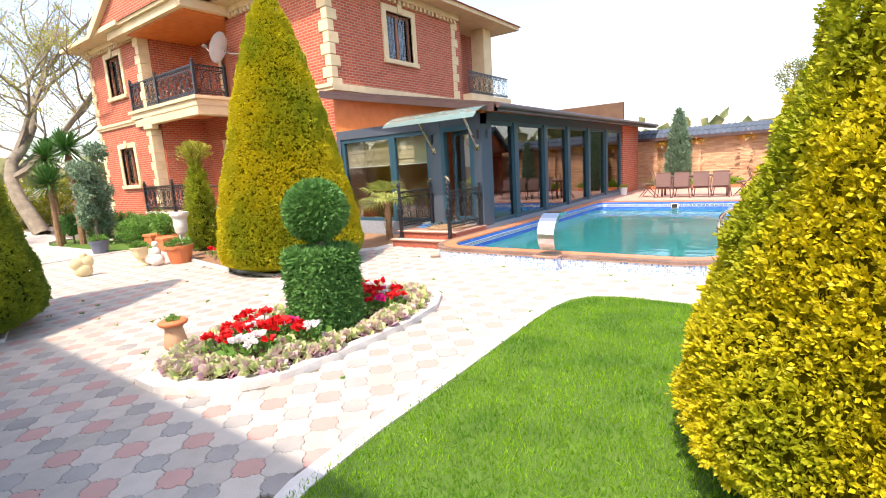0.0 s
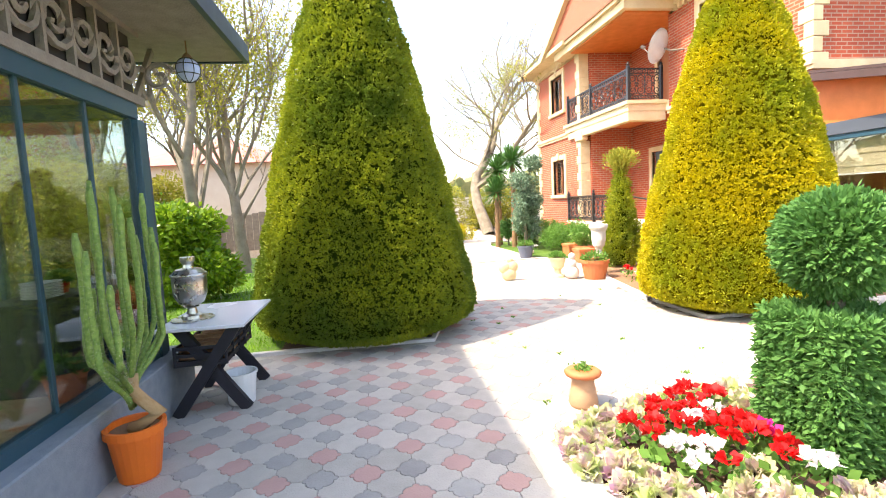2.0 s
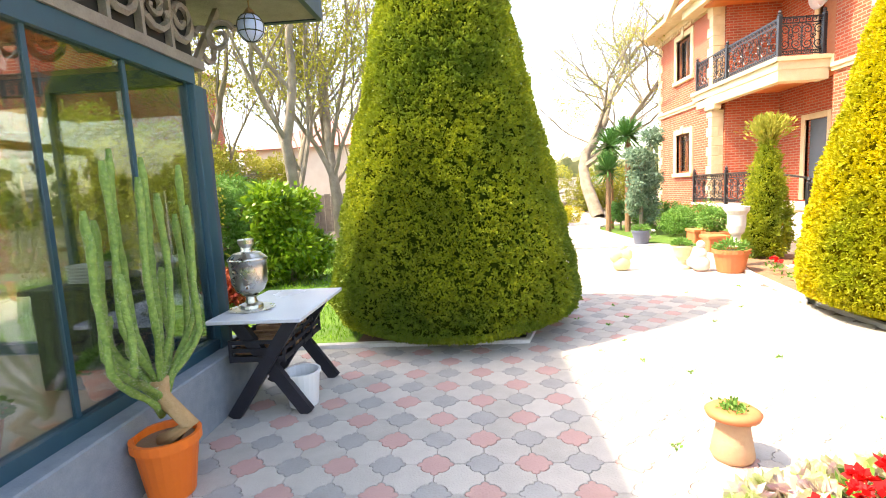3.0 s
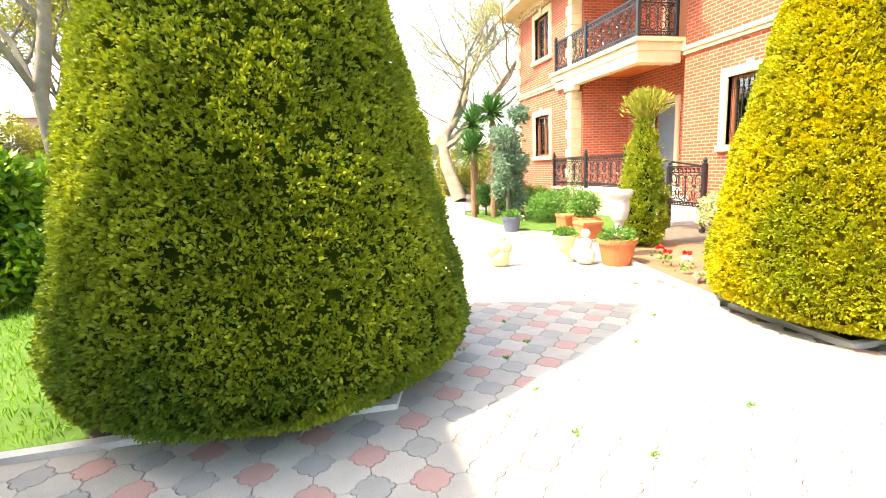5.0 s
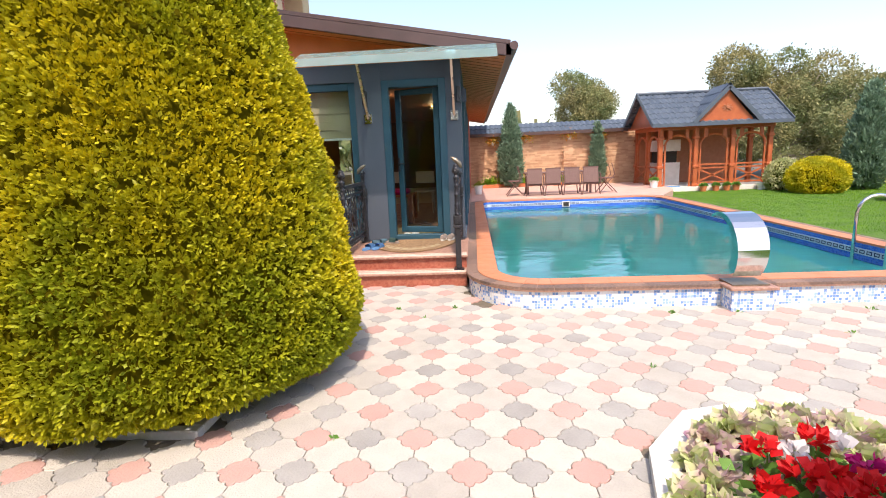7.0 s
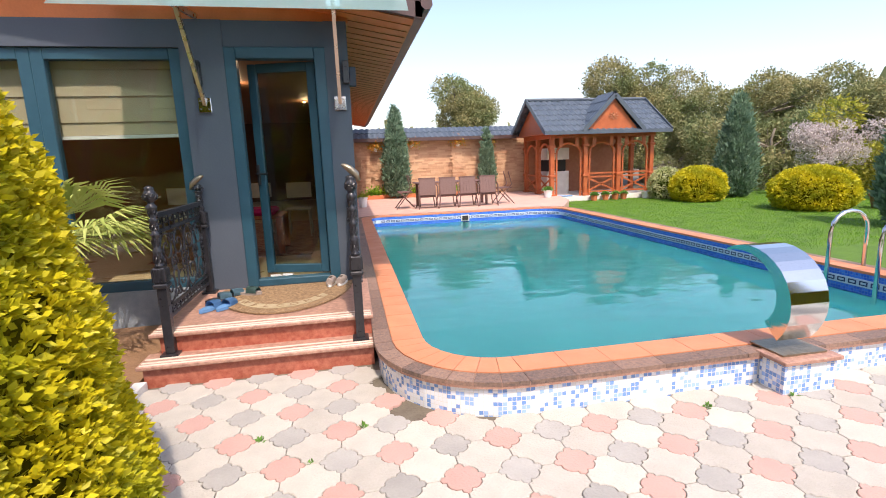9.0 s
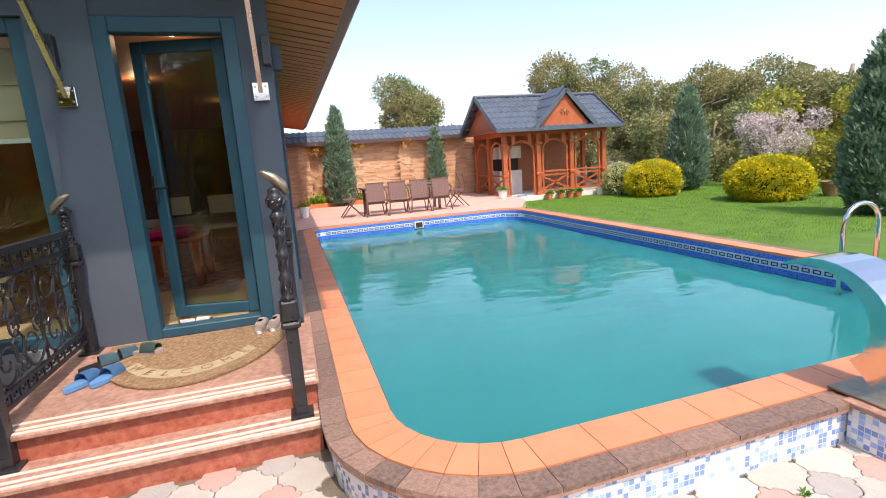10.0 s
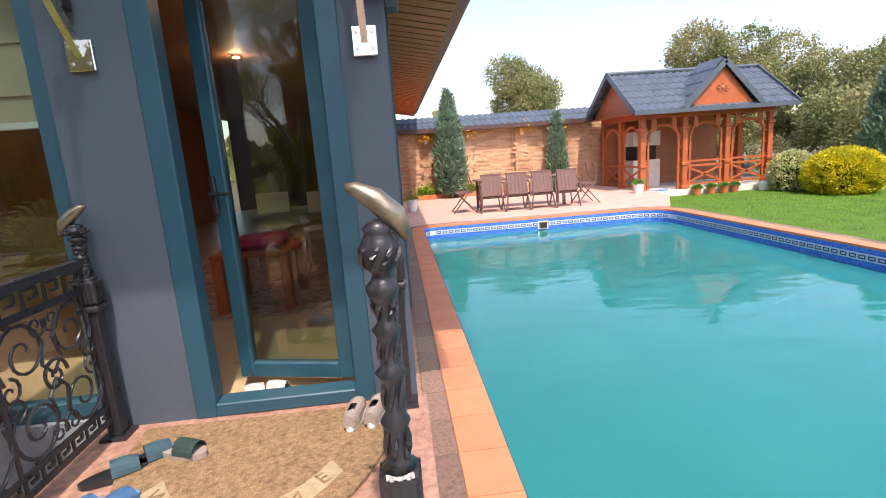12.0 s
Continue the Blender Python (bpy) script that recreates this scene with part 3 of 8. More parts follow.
structure("stair_grip_strips", bm, M_strip)

# ---- annex ----
FZ = 0.33
structure("annex_plinth", box(-4.60, -1.47, 0.0, 0.25, -0.05, 0.36), M_plinth)
structure("annex_plinth_long", box(-0.35, 0.0, 0.0, 12.6, -0.05, 0.30), M_plinth)
structure("floor_annex", box(-4.66, -0.3, 0.1, 12.5, 0.2, 0.325), M_woodfloor)
structure("annex_pillar_left", box(-1.47, -1.10, -0.02, 0.28, 0.30, 2.78), M_bluegrey)
structure("annex_pillar_right", box(-0.21, 0.0, -0.02, 0.40, 0.28, 2.78), M_bluegrey)
structure("annex_lintel", box(-4.62, 0.0, 0.0, 0.26, 2.55, 2.78), M_bluegrey)
structure("annex_lintel_long", box(-0.26, -0.002, 0.40, 10.4, 2.62, 2.85), M_bluegrey)
structure("annex_brick_pier", box(-0.5, 0.04, 10.4, 12.6, 0.0, 2.9), M_brick)
structure("wall_annex_back", box(-4.62, -0.5, 12.3, 12.5, 0.3, 3.9), mat("dark_panelled_wall", (0.10, 0.05, 0.03), (0.16, 0.09, 0.05), 3, 0.7, 0.1))
structure("annex_jamb_left", box(-4.66, -4.48, -0.01, 0.25, -0.05, 2.55), M_bluegrey)
# gable between lintel and roof, orange boards
bm = bmesh.new()
vs = [(0.02, 2.78), (-4.64, 2.78), (-4.64, 3.70), (0.02, 2.86)]
lo = [bm.verts.new((x, 0.03, z)) for x, z in vs]
hi = [bm.verts.new((x, 0.20, z)) for x, z in vs]
bm.faces.new(lo)
bm.faces.new(hi[::-1])
for i in range(4):
    bm.faces.new((lo[i], hi[i], hi[(i + 1) % 4], lo[(i + 1) % 4]))
structure("annex_gable_boards", bm, M_soffit)


def slope_slab(name, y0, y1, xa, za, xb, zb, t, material):
    bm = bmesh.new()
    pts = [(xa, za), (xb, zb), (xb, zb + t), (xa, za + t)]
    lo = [bm.verts.new((x, y0, z)) for x, z in pts]
    hi = [bm.verts.new((x, y1, z)) for x, z in pts]
    bm.faces.new(lo)
    bm.faces.new(hi[::-1])
    for i in range(4):
        bm.faces.new((lo[i], hi[i], hi[(i + 1) % 4], lo[(i + 1) % 4]))
    return structure(name, bm, material)


slope_slab("annex_soffit", -0.36, 13.0, -4.66, 3.66, 0.60, 2.72, 0.03, M_soffit)
slope_slab("annex_roof", -0.42, 13.1, -4.66, 3.80, 0.66, 2.85, 0.05, M_roofdark)
slope_slab("annex_roof_fascia", -0.42, -0.36, -4.66, 3.66, 0.66, 2.71, 0.135, M_roofdark)
structure("annex_gutter", tube([(0.70, -0.44, 2.83), (0.70, 13.1, 2.83)], 0.055, 8), M_roofdark)
structure("annex_fascia_long", box(0.60, 0.66, -0.42, 13.1, 2.72, 2.86), M_roofdark)
bm = bmesh.new()
for i in range(60):
    y = -0.36 + i * 0.225
    obox((-4.6, y, 3.646), (0.59, y, 2.718), 0.006, 0.006, bm)
structure("annex_soffit_joints", bm, mat("dark_board_joint", (0.34, 0.10, 0.03), (0.26, 0.08, 0.025), 5, 0.7, 0))

# long glass wall
ys = [0.40, 1.62, 3.35, 5.0, 6.75, 8.55, 10.4]
for i, (a, b_) in enumerate(zip(ys, ys[1:])):
    w = thing("window_%d" % (i + 1), (-0.1, (a + b_) / 2, 0.30), "", "")
    w["kind"] = "structure"
    bm = bmesh.new()
    for y0, y1, z0, z1 in ((a, a + 0.11, 0.30, 2.62), (b_ - 0.11, b_, 0.30, 2.62), (a + 0.11, b_ - 0.11, 0.30, 0.38), (a + 0.11, b_ - 0.11, 2.54, 2.62)):
        box(-0.13, -0.03, y0, y1, z0, z1, bm, 0.004)
    part("window_frame", bm, M_alu, w)
    part("pane", box(-0.085, -0.075, a + 0.11, b_ - 0.11, 0.38, 2.54), M_glass2, w)
bm = bmesh.new()
for a in ys[1:-1]:
    box(-0.17, 0.02, a - 0.10, a + 0.10, 0.30, 2.62, bm, 0.004)
structure("annex_mullions", bm, M_alu)

# front windows of the annex
for i, (xa, xb) in enumerate(((-2.67, -1.475), (-4.48, -2.67))):
    w = thing("window_%d" % (i + 11), ((xa + xb) / 2, 0.1, 0.36), "", "")
    w["kind"] = "structure"
    bm = bmesh.new()
    for x0, x1, z0, z1 in ((xa, xa + 0.10, 0.36, 2.55), (xb - 0.10, xb, 0.36, 2.55), (xa + 0.1, xb - 0.1, 0.36, 0.45), (xa + 0.1, xb - 0.1, 2.45, 2.55)):
        box(x0, x1, 0.03, 0.12, z0, z1, bm, 0.005)
    part("window_frame", bm, M_alu, w)
    part("pane", box(xa + 0.1, xb - 0.1, 0.07, 0.08, 0.45, 2.45), M_glassgarden, w)
    blind = thing("roman_blind", ((xa + xb) / 2, 0.16, 1.80), "beige woven roman blind half lowered behind the window", "blind", "roman blinds")
    for k in range(6):
        zt = 2.50 - k * 0.115
        bm = bmesh.new()
        obox((xa + 0.04, 0.17 + 0.012 * (k % 2), zt - 0.055), (xb - 0.04, 0.17 + 0.012 * (k % 2), zt - 0.055), 0.02, 0.112, bm)
        part("fold", bm, M_blind, blind)
    part("bottom_bar", box(xa + 0.04, xb - 0.04, 0.15, 0.19, 1.78, 1.81), M_white, blind, "white bottom bar")

# the door
door = thing("door_1", (-0.65, 0.05, 0.32), "", "")
door["kind"] = "structure"
bm = bmesh.new()
for x0, x1, z0, z1 in ((-1.10, -1.00, 0.32, 2.55), (-0.31, -0.21, 0.32, 2.55), (-1.00, -0.31, 2.45, 2.55), (-1.00, -0.31, 0.322, 0.39)):
    box(x0, x1, -0.03, 0.09, z0, z1, bm, 0.006)
part("door_frame", bm, M_alu, door)
ang = radians(15)
hinge = Vector((-0.32, 0.09, 0))


def swing(x, y, z):
    return Vector((hinge.x - x * math.cos(ang) + y * math.sin(ang), hinge.y + x * math.sin(ang) + y * math.cos(ang), z))


def swing_box(x0, x1, y0, y1, z0, z1, bm):
    b_ = box(x0, x1, y0, y1, z0, z1, None, 0.006)
    for v in b_.verts:
        v.co = swing(v.co.x, v.co.y, v.co.z)
    me = bpy.data.meshes.new("tmp")
    b_.to_mesh(me)
    b_.free()
    bm.from_mesh(me)
    bpy.data.meshes.remove(me)


bm = bmesh.new()
for x0, x1, z0, z1 in ((0, 0.085, 0.395, 2.45), (0.585, 0.665, 0.395, 2.45), (0.085, 0.585, 0.395, 0.48), (0.085, 0.585, 2.37, 2.45)):
    swing_box(x0, x1, 0, 0.06, z0, z1, bm)
leaf = part("door_leaf", bm, M_alu, door)
bm = bmesh.new()
swing_box(0.085, 0.585, 0.025, 0.035, 0.48, 2.37, bm)
part("pane", bm, M_glassdoor, leaf)
bm = bmesh.new()
swing_box(0.63, 0.66, -0.025, 0.0, 1.30, 1.50, bm)
swing_box(0.54, 0.66, -0.05, -0.03, 1.40, 1.42, bm)
part("door_handle", bm, M_iron, leaf)

# ceiling inside and pendant lamps
structure("ceiling_annex", box(-4.66, -0.27, 0.27, 12.3, 2.86, 2.90), mat("wooden_ceiling", (0.25, 0.11, 0.05), (0.3, 0.14, 0.07), 3, 0.6, 0.1))

# ---- house ----
AX0, AX1, AY = -13.0, -4.67, 0.1
H_EAVE = 7.0
houses = [
    ("x", AY, 0.3, -9.42, -4.67, -0.1, H_EAVE, [(-8.02, -6.78, 1.72, 3.16), (-8.02, -6.78, 5.12, 6.45)]),
    ("y", -4.97, 0.3, AY + 0.3, 6.25, -0.1, H_EAVE, [(2.45, 3.65, 5.03, 6.42)]),
    ("x", -1.0, 0.3, -17.6, -13.2, -0.1, H_EAVE, [(-15.85, -14.65, 1.72, 3.12), (-15.85, -14.65, 5.05, 6.45)]),
    ("x", 0.9, 0.3, -13.0, -9.42, 0.6, H_EAVE, [(-11.6, -10.7, 0.75, 3.0), (-11.2, -10.3, 4.2, 6.4)]),
]
for i, (ax_, at, th, u0, u1, z0, z1, holes) in enumerate(houses):
    structure("wall_house_%d" % (i + 1), wall_holes(ax_, at, th, u0, u1, z0, z1, holes), M_brick)
structure("wall_house_5", box(-13.2, -12.9, -0.7, 0.9, -0.1, H_EAVE), M_brick)
structure("wall_house_6", box(-9.42, -9.12, 0.4, 0.9, -0.1, H_EAVE), M_brick)
structure("wall_house_7", box(-17.6, -17.3, -0.7, 9.0, -0.1, H_EAVE), M_brick)
structure("wall_house_8", box(-17.6, -6.2, 9.0, 9.3, -0.1, H_EAVE), M_brick)
structure("wall_house_9", box(-6.2, -5.9, 6.25, 9.3, -0.1, H_EAVE), M_brick)
structure("wall_house_10", box(-5.9, -4.67, 6.25, 6.5, -0.1, H_EAVE), M_brick)
structure("floor_house_upper", box(-17.3, -4.97, 1.2, 9.0, 3.9, 4.1), M_lime)
structure("floor_porch", box(-13.0, -9.42, -1.1, 0.9, -0.1, 0.62), M_lime)
structure("floor_porch_top", box(-14.3, -9.35, -1.12, 0.9, 0.62, 0.70), M_limew)


def quoins(name, x, y, z0, z1, sx, sy):
    """Alternating corner stones; sx, sy: to which sides the stones run."""
    q = thing(name, (x, y, z0), "cream limestone quoin blocks on the brick corner of the house", "quoins", "house quoins")
    k = 0
    z = z0
    while z < z1 - 0.05:
        h = min(0.30, z1 - z)
        lx, ly = (0.34, 0.20) if k % 2 else (0.20, 0.34)
        x0, x1 = (x - lx, x + 0.03) if sx < 0 else (x - 0.03, x + lx)
        y0, y1 = (y - 0.03, y + ly)
        part("block", box(x0, x1, y0, y1, z + 0.006, z + h - 0.006, bev=0.012), M_lime, q)
        z += h
        k += 1
    return q


quoins("house_quoins", -4.67, AY, 3.95, H_EAVE, -1, 1)
quoins("house_quoins", -4.67, 5.93, 4.1, H_EAVE, -1, 1)
quoins("house_quoins", -17.6, -1.0, 0.0, H_EAVE, 1, 1)
quoins("house_quoins", -13.0, -1.05, 4.35, H_EAVE, -1, 1)
quoins("house_quoins", -13.0, -1.05, 0.70, 3.65, -1, 1)

structure("porch_column", box(-13.17, -12.99, -1.02, -0.71, 0.70, 3.62), M_lime)
structure("balcony_column", box(-13.17, -12.99, -1.02, -0.71, 4.34, 6.74), M_lime)
bm = bmesh.new()
for x0, x1, y0, y1 in ((-9.42, -4.60, AY - 0.06, AY), (-17.66, -13.3, -1.06, -1.0), (-17.66, -17.6, -1.0, 9)):
    box(x0, x1, y0, y1, 3.92, 4.00, bm)
    box(x0, x1, y0 - 0.04, y1, 4.00, 4.10, bm, 0.01)
box(-4.67, -4.62, 0.1, 6.25, 3.92, 4.10, bm)
structure("string_course", bm, M_lime)
# cornice with dentils
bm = bmesh.new()
for x0, x1, y0, y1 in ((-9.42, -4.55, AY - 0.12, AY), (-17.72, -13.0, -1.12, -1.0), (-4.67, -4.55, AY, 6.3)):
    box(x0, x1, y0, y1, H_EAVE - 0.18, H_EAVE, bm)
structure("house_cornice", bm, M_lime)
bm = bmesh.new()
for k in range(22):
    box(-9.3 + k * 0.215, -9.2 + k * 0.215, AY - 0.10, AY, H_EAVE - 0.30, H_EAVE - 0.18, bm)
for k in range(22):
    box(-17.6 + k * 0.215, -17.5 + k * 0.215, -1.10, -1.0, H_EAVE - 0.30, H_EAVE - 0.18, bm)
for k in range(28):
    box(-4.67, -4.57, 0.2 + k * 0.215, 0.3 + k * 0.215, H_EAVE - 0.30, H_EAVE - 0.18, bm)
structure("house_dentils", bm, M_lime)
# roof: eaves board and hipped tiles
structure("house_eaves", prism([(-18.2, -1.7), (-12.9, -1.7), (-12.9, -1.6), (-9.2, -1.6), (-9.2, -0.5), (-4.0, -0.5), (-4.0, 9.9), (-18.2, 9.9)], H_EAVE, H_EAVE + 0.14), M_lime)
bm = bmesh.new()
base = [bm.verts.new(p) for p in ((-18.3, -1.0, 7.14), (-3.9, -0.6, 7.14), (-3.9, 10.0, 7.14), (-18.3, 10.0, 7.14))]
top = [bm.verts.new(p) for p in ((-13.5, 4.5, 9.3), (-8.5, 4.5, 9.3))]
bm.faces.new((base[0], base[1], top[1], top[0]))
bm.faces.new((base[1], base[2], top[1]))
bm.faces.new((base[2], base[3], top[0], top[1]))
bm.faces.new((base[3], base[0], top[0]))
bm.faces.new(base[::-1])
structure("house_roof", bm, M_redroof)
# gable over the balcony
bm = bmesh.new()
for dy0, dy1, c in ((-1.65, -1.5, 0),):
    vs = [(-14.6, 7.1), (-8.7, 7.1), (-11.65, 8.7)]
    lo = [bm.verts.new((x, dy0, z)) for x, z in vs]
    hi = [bm.verts.new((x, 2.5, z)) for x, z in vs]
    bm.faces.new(lo)
    bm.faces.new(hi[::-1])
    for i in range(3):
        bm.faces.new((lo[i], hi[i], hi[(i + 1) % 3], lo[(i + 1) % 3]))
structure("balcony_gable", bm, M_brick)
bm = bmesh.new()
obox((-14.9, -1.72, 7.02), (-11.65, -1.72, 8.82), 0.2, 0.26, bm)
obox((-8.4, -1.72, 7.02), (-11.65, -1.72, 8.82), 0.2, 0.26, bm)
structure("balcony_gable_trim", bm, M_lime)
structure("balcony_ceiling_beam", prism([(-14.2, -1.5), (-9.0, -1.5), (-9.0, 0.1), (-9.42, 0.1), (-9.42, 0.9), (-13.0, 0.9), (-13.0, -0.95), (-14.2, -0.95)], 6.75, 7.0), M_lime)
structure("balcony_ceiling", prism([(-13.0, -1.35), (-9.2, -1.35), (-9.2, 0.1), (-9.42, 0.1), (-9.42, 0.9), (-13.0, 0.9)], 6.70, 6.75), M_soffit)
# balcony slab
structure("balcony_slab", prism([(-14.25, -1.12), (-9.55, -1.12), (-9.55, 0.1), (-9.42, 0.1), (-9.42, 0.9), (-13.0, 0.9), (-13.0, -0.98), (-14.25, -0.98)], 4.05, 4.33), M_lime)
structure("balcony_slab_rim", band([(-14.3, -1.18), (-9.49, -1.18), (-9.49, 0.1)], [(-14.3, -1.05), (-9.62, -1.05), (-9.62, 0.1)], 4.25, 4.35, closed=False), M_lime)
structure("balcony_beam", band([(-14.0, -1.10), (-9.57, -1.10), (-9.57, 0.09)], [(-14.0, -0.85), (-9.95, -0.85), (-9.95, 0.09)], 3.78, 4.05, closed=False), M_lime)
structure("balcony_soffit", box(-12.9, -9.96, -0.84, 0.89, 4.03, 4.047), M_soffit)
structure("porch_bracket", box(-13.35, -12.75, -1.14, -0.88, 3.62, 4.02, bev=0.03), M_lime)


def house_window(i, ax_, at, u0, u1, z0, z1):
    w = thing("window_%d" % i, ((u0 + u1) / 2, at, z0) if ax_ == "x" else (at, (u0 + u1) / 2, z0), "", "")
    w["kind"] = "structure"

    def bx(a, b_, c, d, e, f, bm, bev=0.0):
        # a,b along the wall; c,d depth outward(-) to inward(+)
        if ax_ == "x":
            box(a, b_, at + c, at + d, e, f, bm, bev)
        else:
            box(at - d, at - c, a, b_, e, f, bm, bev)
    s = 0.19
    bm = bmesh.new()
    bx(u0 - s, u0, -0.05, 0.10, z0, z1 + s, bm, 0.01)
    bx(u1, u1 + s, -0.05, 0.10, z0, z1 + s, bm, 0.01)
    bx(u0, u1, -0.05, 0.10, z1, z1 + s, bm, 0.01)
    bx((u0 + u1) / 2 - 0.1, (u0 + u1) / 2 + 0.1, -0.09, -0.05, z1 + 0.02, z1 + s + 0.08, bm, 0.01)
    part("surround", bm, M_lime, w)
    bm = bmesh.new()
    bx(u0 - s - 0.03, u1 + s + 0.03, -0.10, 0.10, z0 - 0.14, z0, bm, 0.015)
    part("window_sill", bm, M_lime, w)
    bm = bmesh.new()
    for a, b_, e, f in ((u0, u0 + 0.07, z0, z1), (u1 - 0.07, u1, z0, z1), (u0 + 0.07, u1 - 0.07, z0, z0 + 0.07), (u0 + 0.07, u1 - 0.07, z1 - 0.07, z1), ((u0 + u1) / 2 - 0.05, (u0 + u1) / 2 + 0.05, z0 + 0.07, z1 - 0.07)):
        bx(a, b_, 0.10, 0.17, e, f, bm)
    part("window_frame", bm, M_winwood, w)
    bm = bmesh.new()
    bx(u0 + 0.07, u1 - 0.07, 0.13, 0.14, z0 + 0.07, z1 - 0.07, bm)
    part("pane", bm, M_glass, w)
    bm = bmesh.new()
    bx(u0 + 0.07, u1 - 0.07, 0.150, 0.160, z0 + 0.07, z1 - 0.07, bm)
    part("curtain", bm, M_curtain, w)
    bm = bmesh.new()
    n = 9
    for k in range(n):
        u = u0 + (u1 - u0) * (k + 0.5) / n
        p = [(u, at + 0.05, z0), (u, at + 0.05, z1)] if ax_ == "x" else [(at - 0.05, u, z0), (at - 0.05, u, z1)]
        tube(p, 0.008, 4, bm)
    for zz in (z0 + 0.25, z1 - 0.25):
        p = [(u0, at + 0.05, zz), (u1, at + 0.05, zz)] if ax_ == "x" else [(at - 0.05, u0, zz), (at - 0.05, u1, zz)]
        tube(p, 0.008, 4, bm)
    part("grille", bm, M_iron, w)


house_window(21, "x", AY, -8.02, -6.78, 1.72, 3.16)
house_window(22, "x", AY, -8.02, -6.78, 5.12, 6.45)
house_window(23, "y", -4.67, 2.45, 3.65, 5.03, 6.42)
house_window(24, "x", -1.0, -15.85, -14.65, 1.72, 3.12)
house_window(25, "x", -1.0, -15.85, -14.65, 5.05, 6.45)
for i, (x0, x1, z0, z1, mt) in enumerate(((-11.6, -10.7, 0.75, 3.0, mat("slate_grey_door", (0.12, 0.15, 0.18), (0.15, 0.18, 0.22), 4, 0.5, 0)), (-11.2, -10.3, 4.34, 6.4, M_winwood))):
    d = thing("door_%d" % (i + 2), (x0, 1.0, z0), "", "")
    d["kind"] = "structure"
    part("door_leaf", box(x0, x1, 1.02, 1.08, z0, z1), mt, d)
    bm = bmesh.new()
    for a, b_, e, f in ((x0 - 0.16, x0, z0, z1 + 0.16), (x1, x1 + 0.16, z0, z1 + 0.16), (x0, x1, z1, z1 + 0.16)):
        box(a, b_, 0.85, 0.98, e, f, bm, 0.01)
    part("surround", bm, M_lime, d)
# corner loggia at the far end of the house
structure("loggia_column", box(-5.35, -4.75, 8.3, 8.9, 4.2, H_EAVE, bev=0.02), M_lime)
structure("loggia_slab", box(-5.9, -4.3, 6.5, 9.6, 4.05, 4.30), M_lime)

structure("inner_wall", box(-4.62, -4.52, 0.30, 10.2, 0.33, 2.9), M_winwood)

# ---- foliage ----
def leaf_mesh(name, P, N, size, aspect, material, parent, seed, jitter=0.7, label="", stuff=False, fold=0.0):
    """Small pointed leaves at the points P, lying roughly along N."""
    rng = np.random.default_rng(seed)
    n = len(P)
    D = N + rng.normal(0, jitter, (n, 3))
    D /= np.linalg.norm(D, axis=1)[:, None]
    R = np.cross(D, rng.normal(0, 1, (n, 3)))
    R /= np.linalg.norm(R, axis=1)[:, None] + 1e-9
    s = size * rng.uniform(0.7, 1.35, n)[:, None]
    V = np.empty((n, 4, 3))
    V[:, 0] = P
    V[:, 1] = P + D * s * 0.5 + R * s * aspect * 0.5
    V[:, 2] = P + D * s
    V[:, 3] = P + D * s * 0.5 - R * s * aspect * 0.5
    if parent is not None:
        V -= np.array(ORG[parent])
    me = bpy.data.meshes.new(name)
    me.vertices.add(4 * n)
    me.vertices.foreach_set("co", V.reshape(-1).astype(np.float32))
    me.loops.add(4 * n)
    me.loops.foreach_set("vertex_index", np.arange(4 * n, dtype=np.int32))
    me.polygons.add(n)
    me.polygons.foreach_set("loop_start", np.arange(0, 4 * n, 4, dtype=np.int32))
    me.update(calc_edges=True)
    me.materials.append(material)
    ob = link_mesh(name, me, parent)
    if stuff:
        ob["kind"] = "stuff"
    return tagged(ob, label)


def sprays(P, N, per, spread, seed):
    """Each point becomes a small spray of leaves that start close together."""
    rng = np.random.default_rng(seed)
    P2 = np.repeat(P, per, 0) + rng.normal(0, spread, (len(P) * per, 3))
    N2 = np.repeat(N + rng.normal(0, 0.45, N.shape), per, 0)
    return P2, N2


def profile_points(at, prof, n, seed, lump=0.04):
    """Points over a turned body with the profile (radius, height), with outward normals."""
    rng = np.random.default_rng(seed)
    r = np.array([p[0] for p in prof])
    z = np.array([p[1] for p in prof])
    seg = np.hypot(np.diff(r), np.diff(z)) * (r[1:] + r[:-1] + 0.02)
    k = rng.choice(len(seg), n, p=seg / seg.sum())
    f = rng.random(n)
    rr, zz = r[k] + (r[k + 1] - r[k]) * f, z[k] + (z[k + 1] - z[k]) * f
    th = rng.random(n) * 2 * np.pi
    L = np.hypot(r[k + 1] - r[k], z[k + 1] - z[k])
    nr, nz = (z[k + 1] - z[k]) / L, -(r[k + 1] - r[k]) / L
    w = lump * (np.sin(th * 5 + zz * 4) + np.sin(th * 11 - zz * 7) + np.sin(zz * 13 + th * 3)) / 2 + rng.normal(0, lump * 0.5, n)
    rr = rr + w
    P = np.stack([at[0] + rr * np.cos(th), at[1] + rr * np.sin(th), at[2] + zz], 1)
    N = np.stack([nr * np.cos(th), nr * np.sin(th), nz + 0.25], 1)
    return P, N


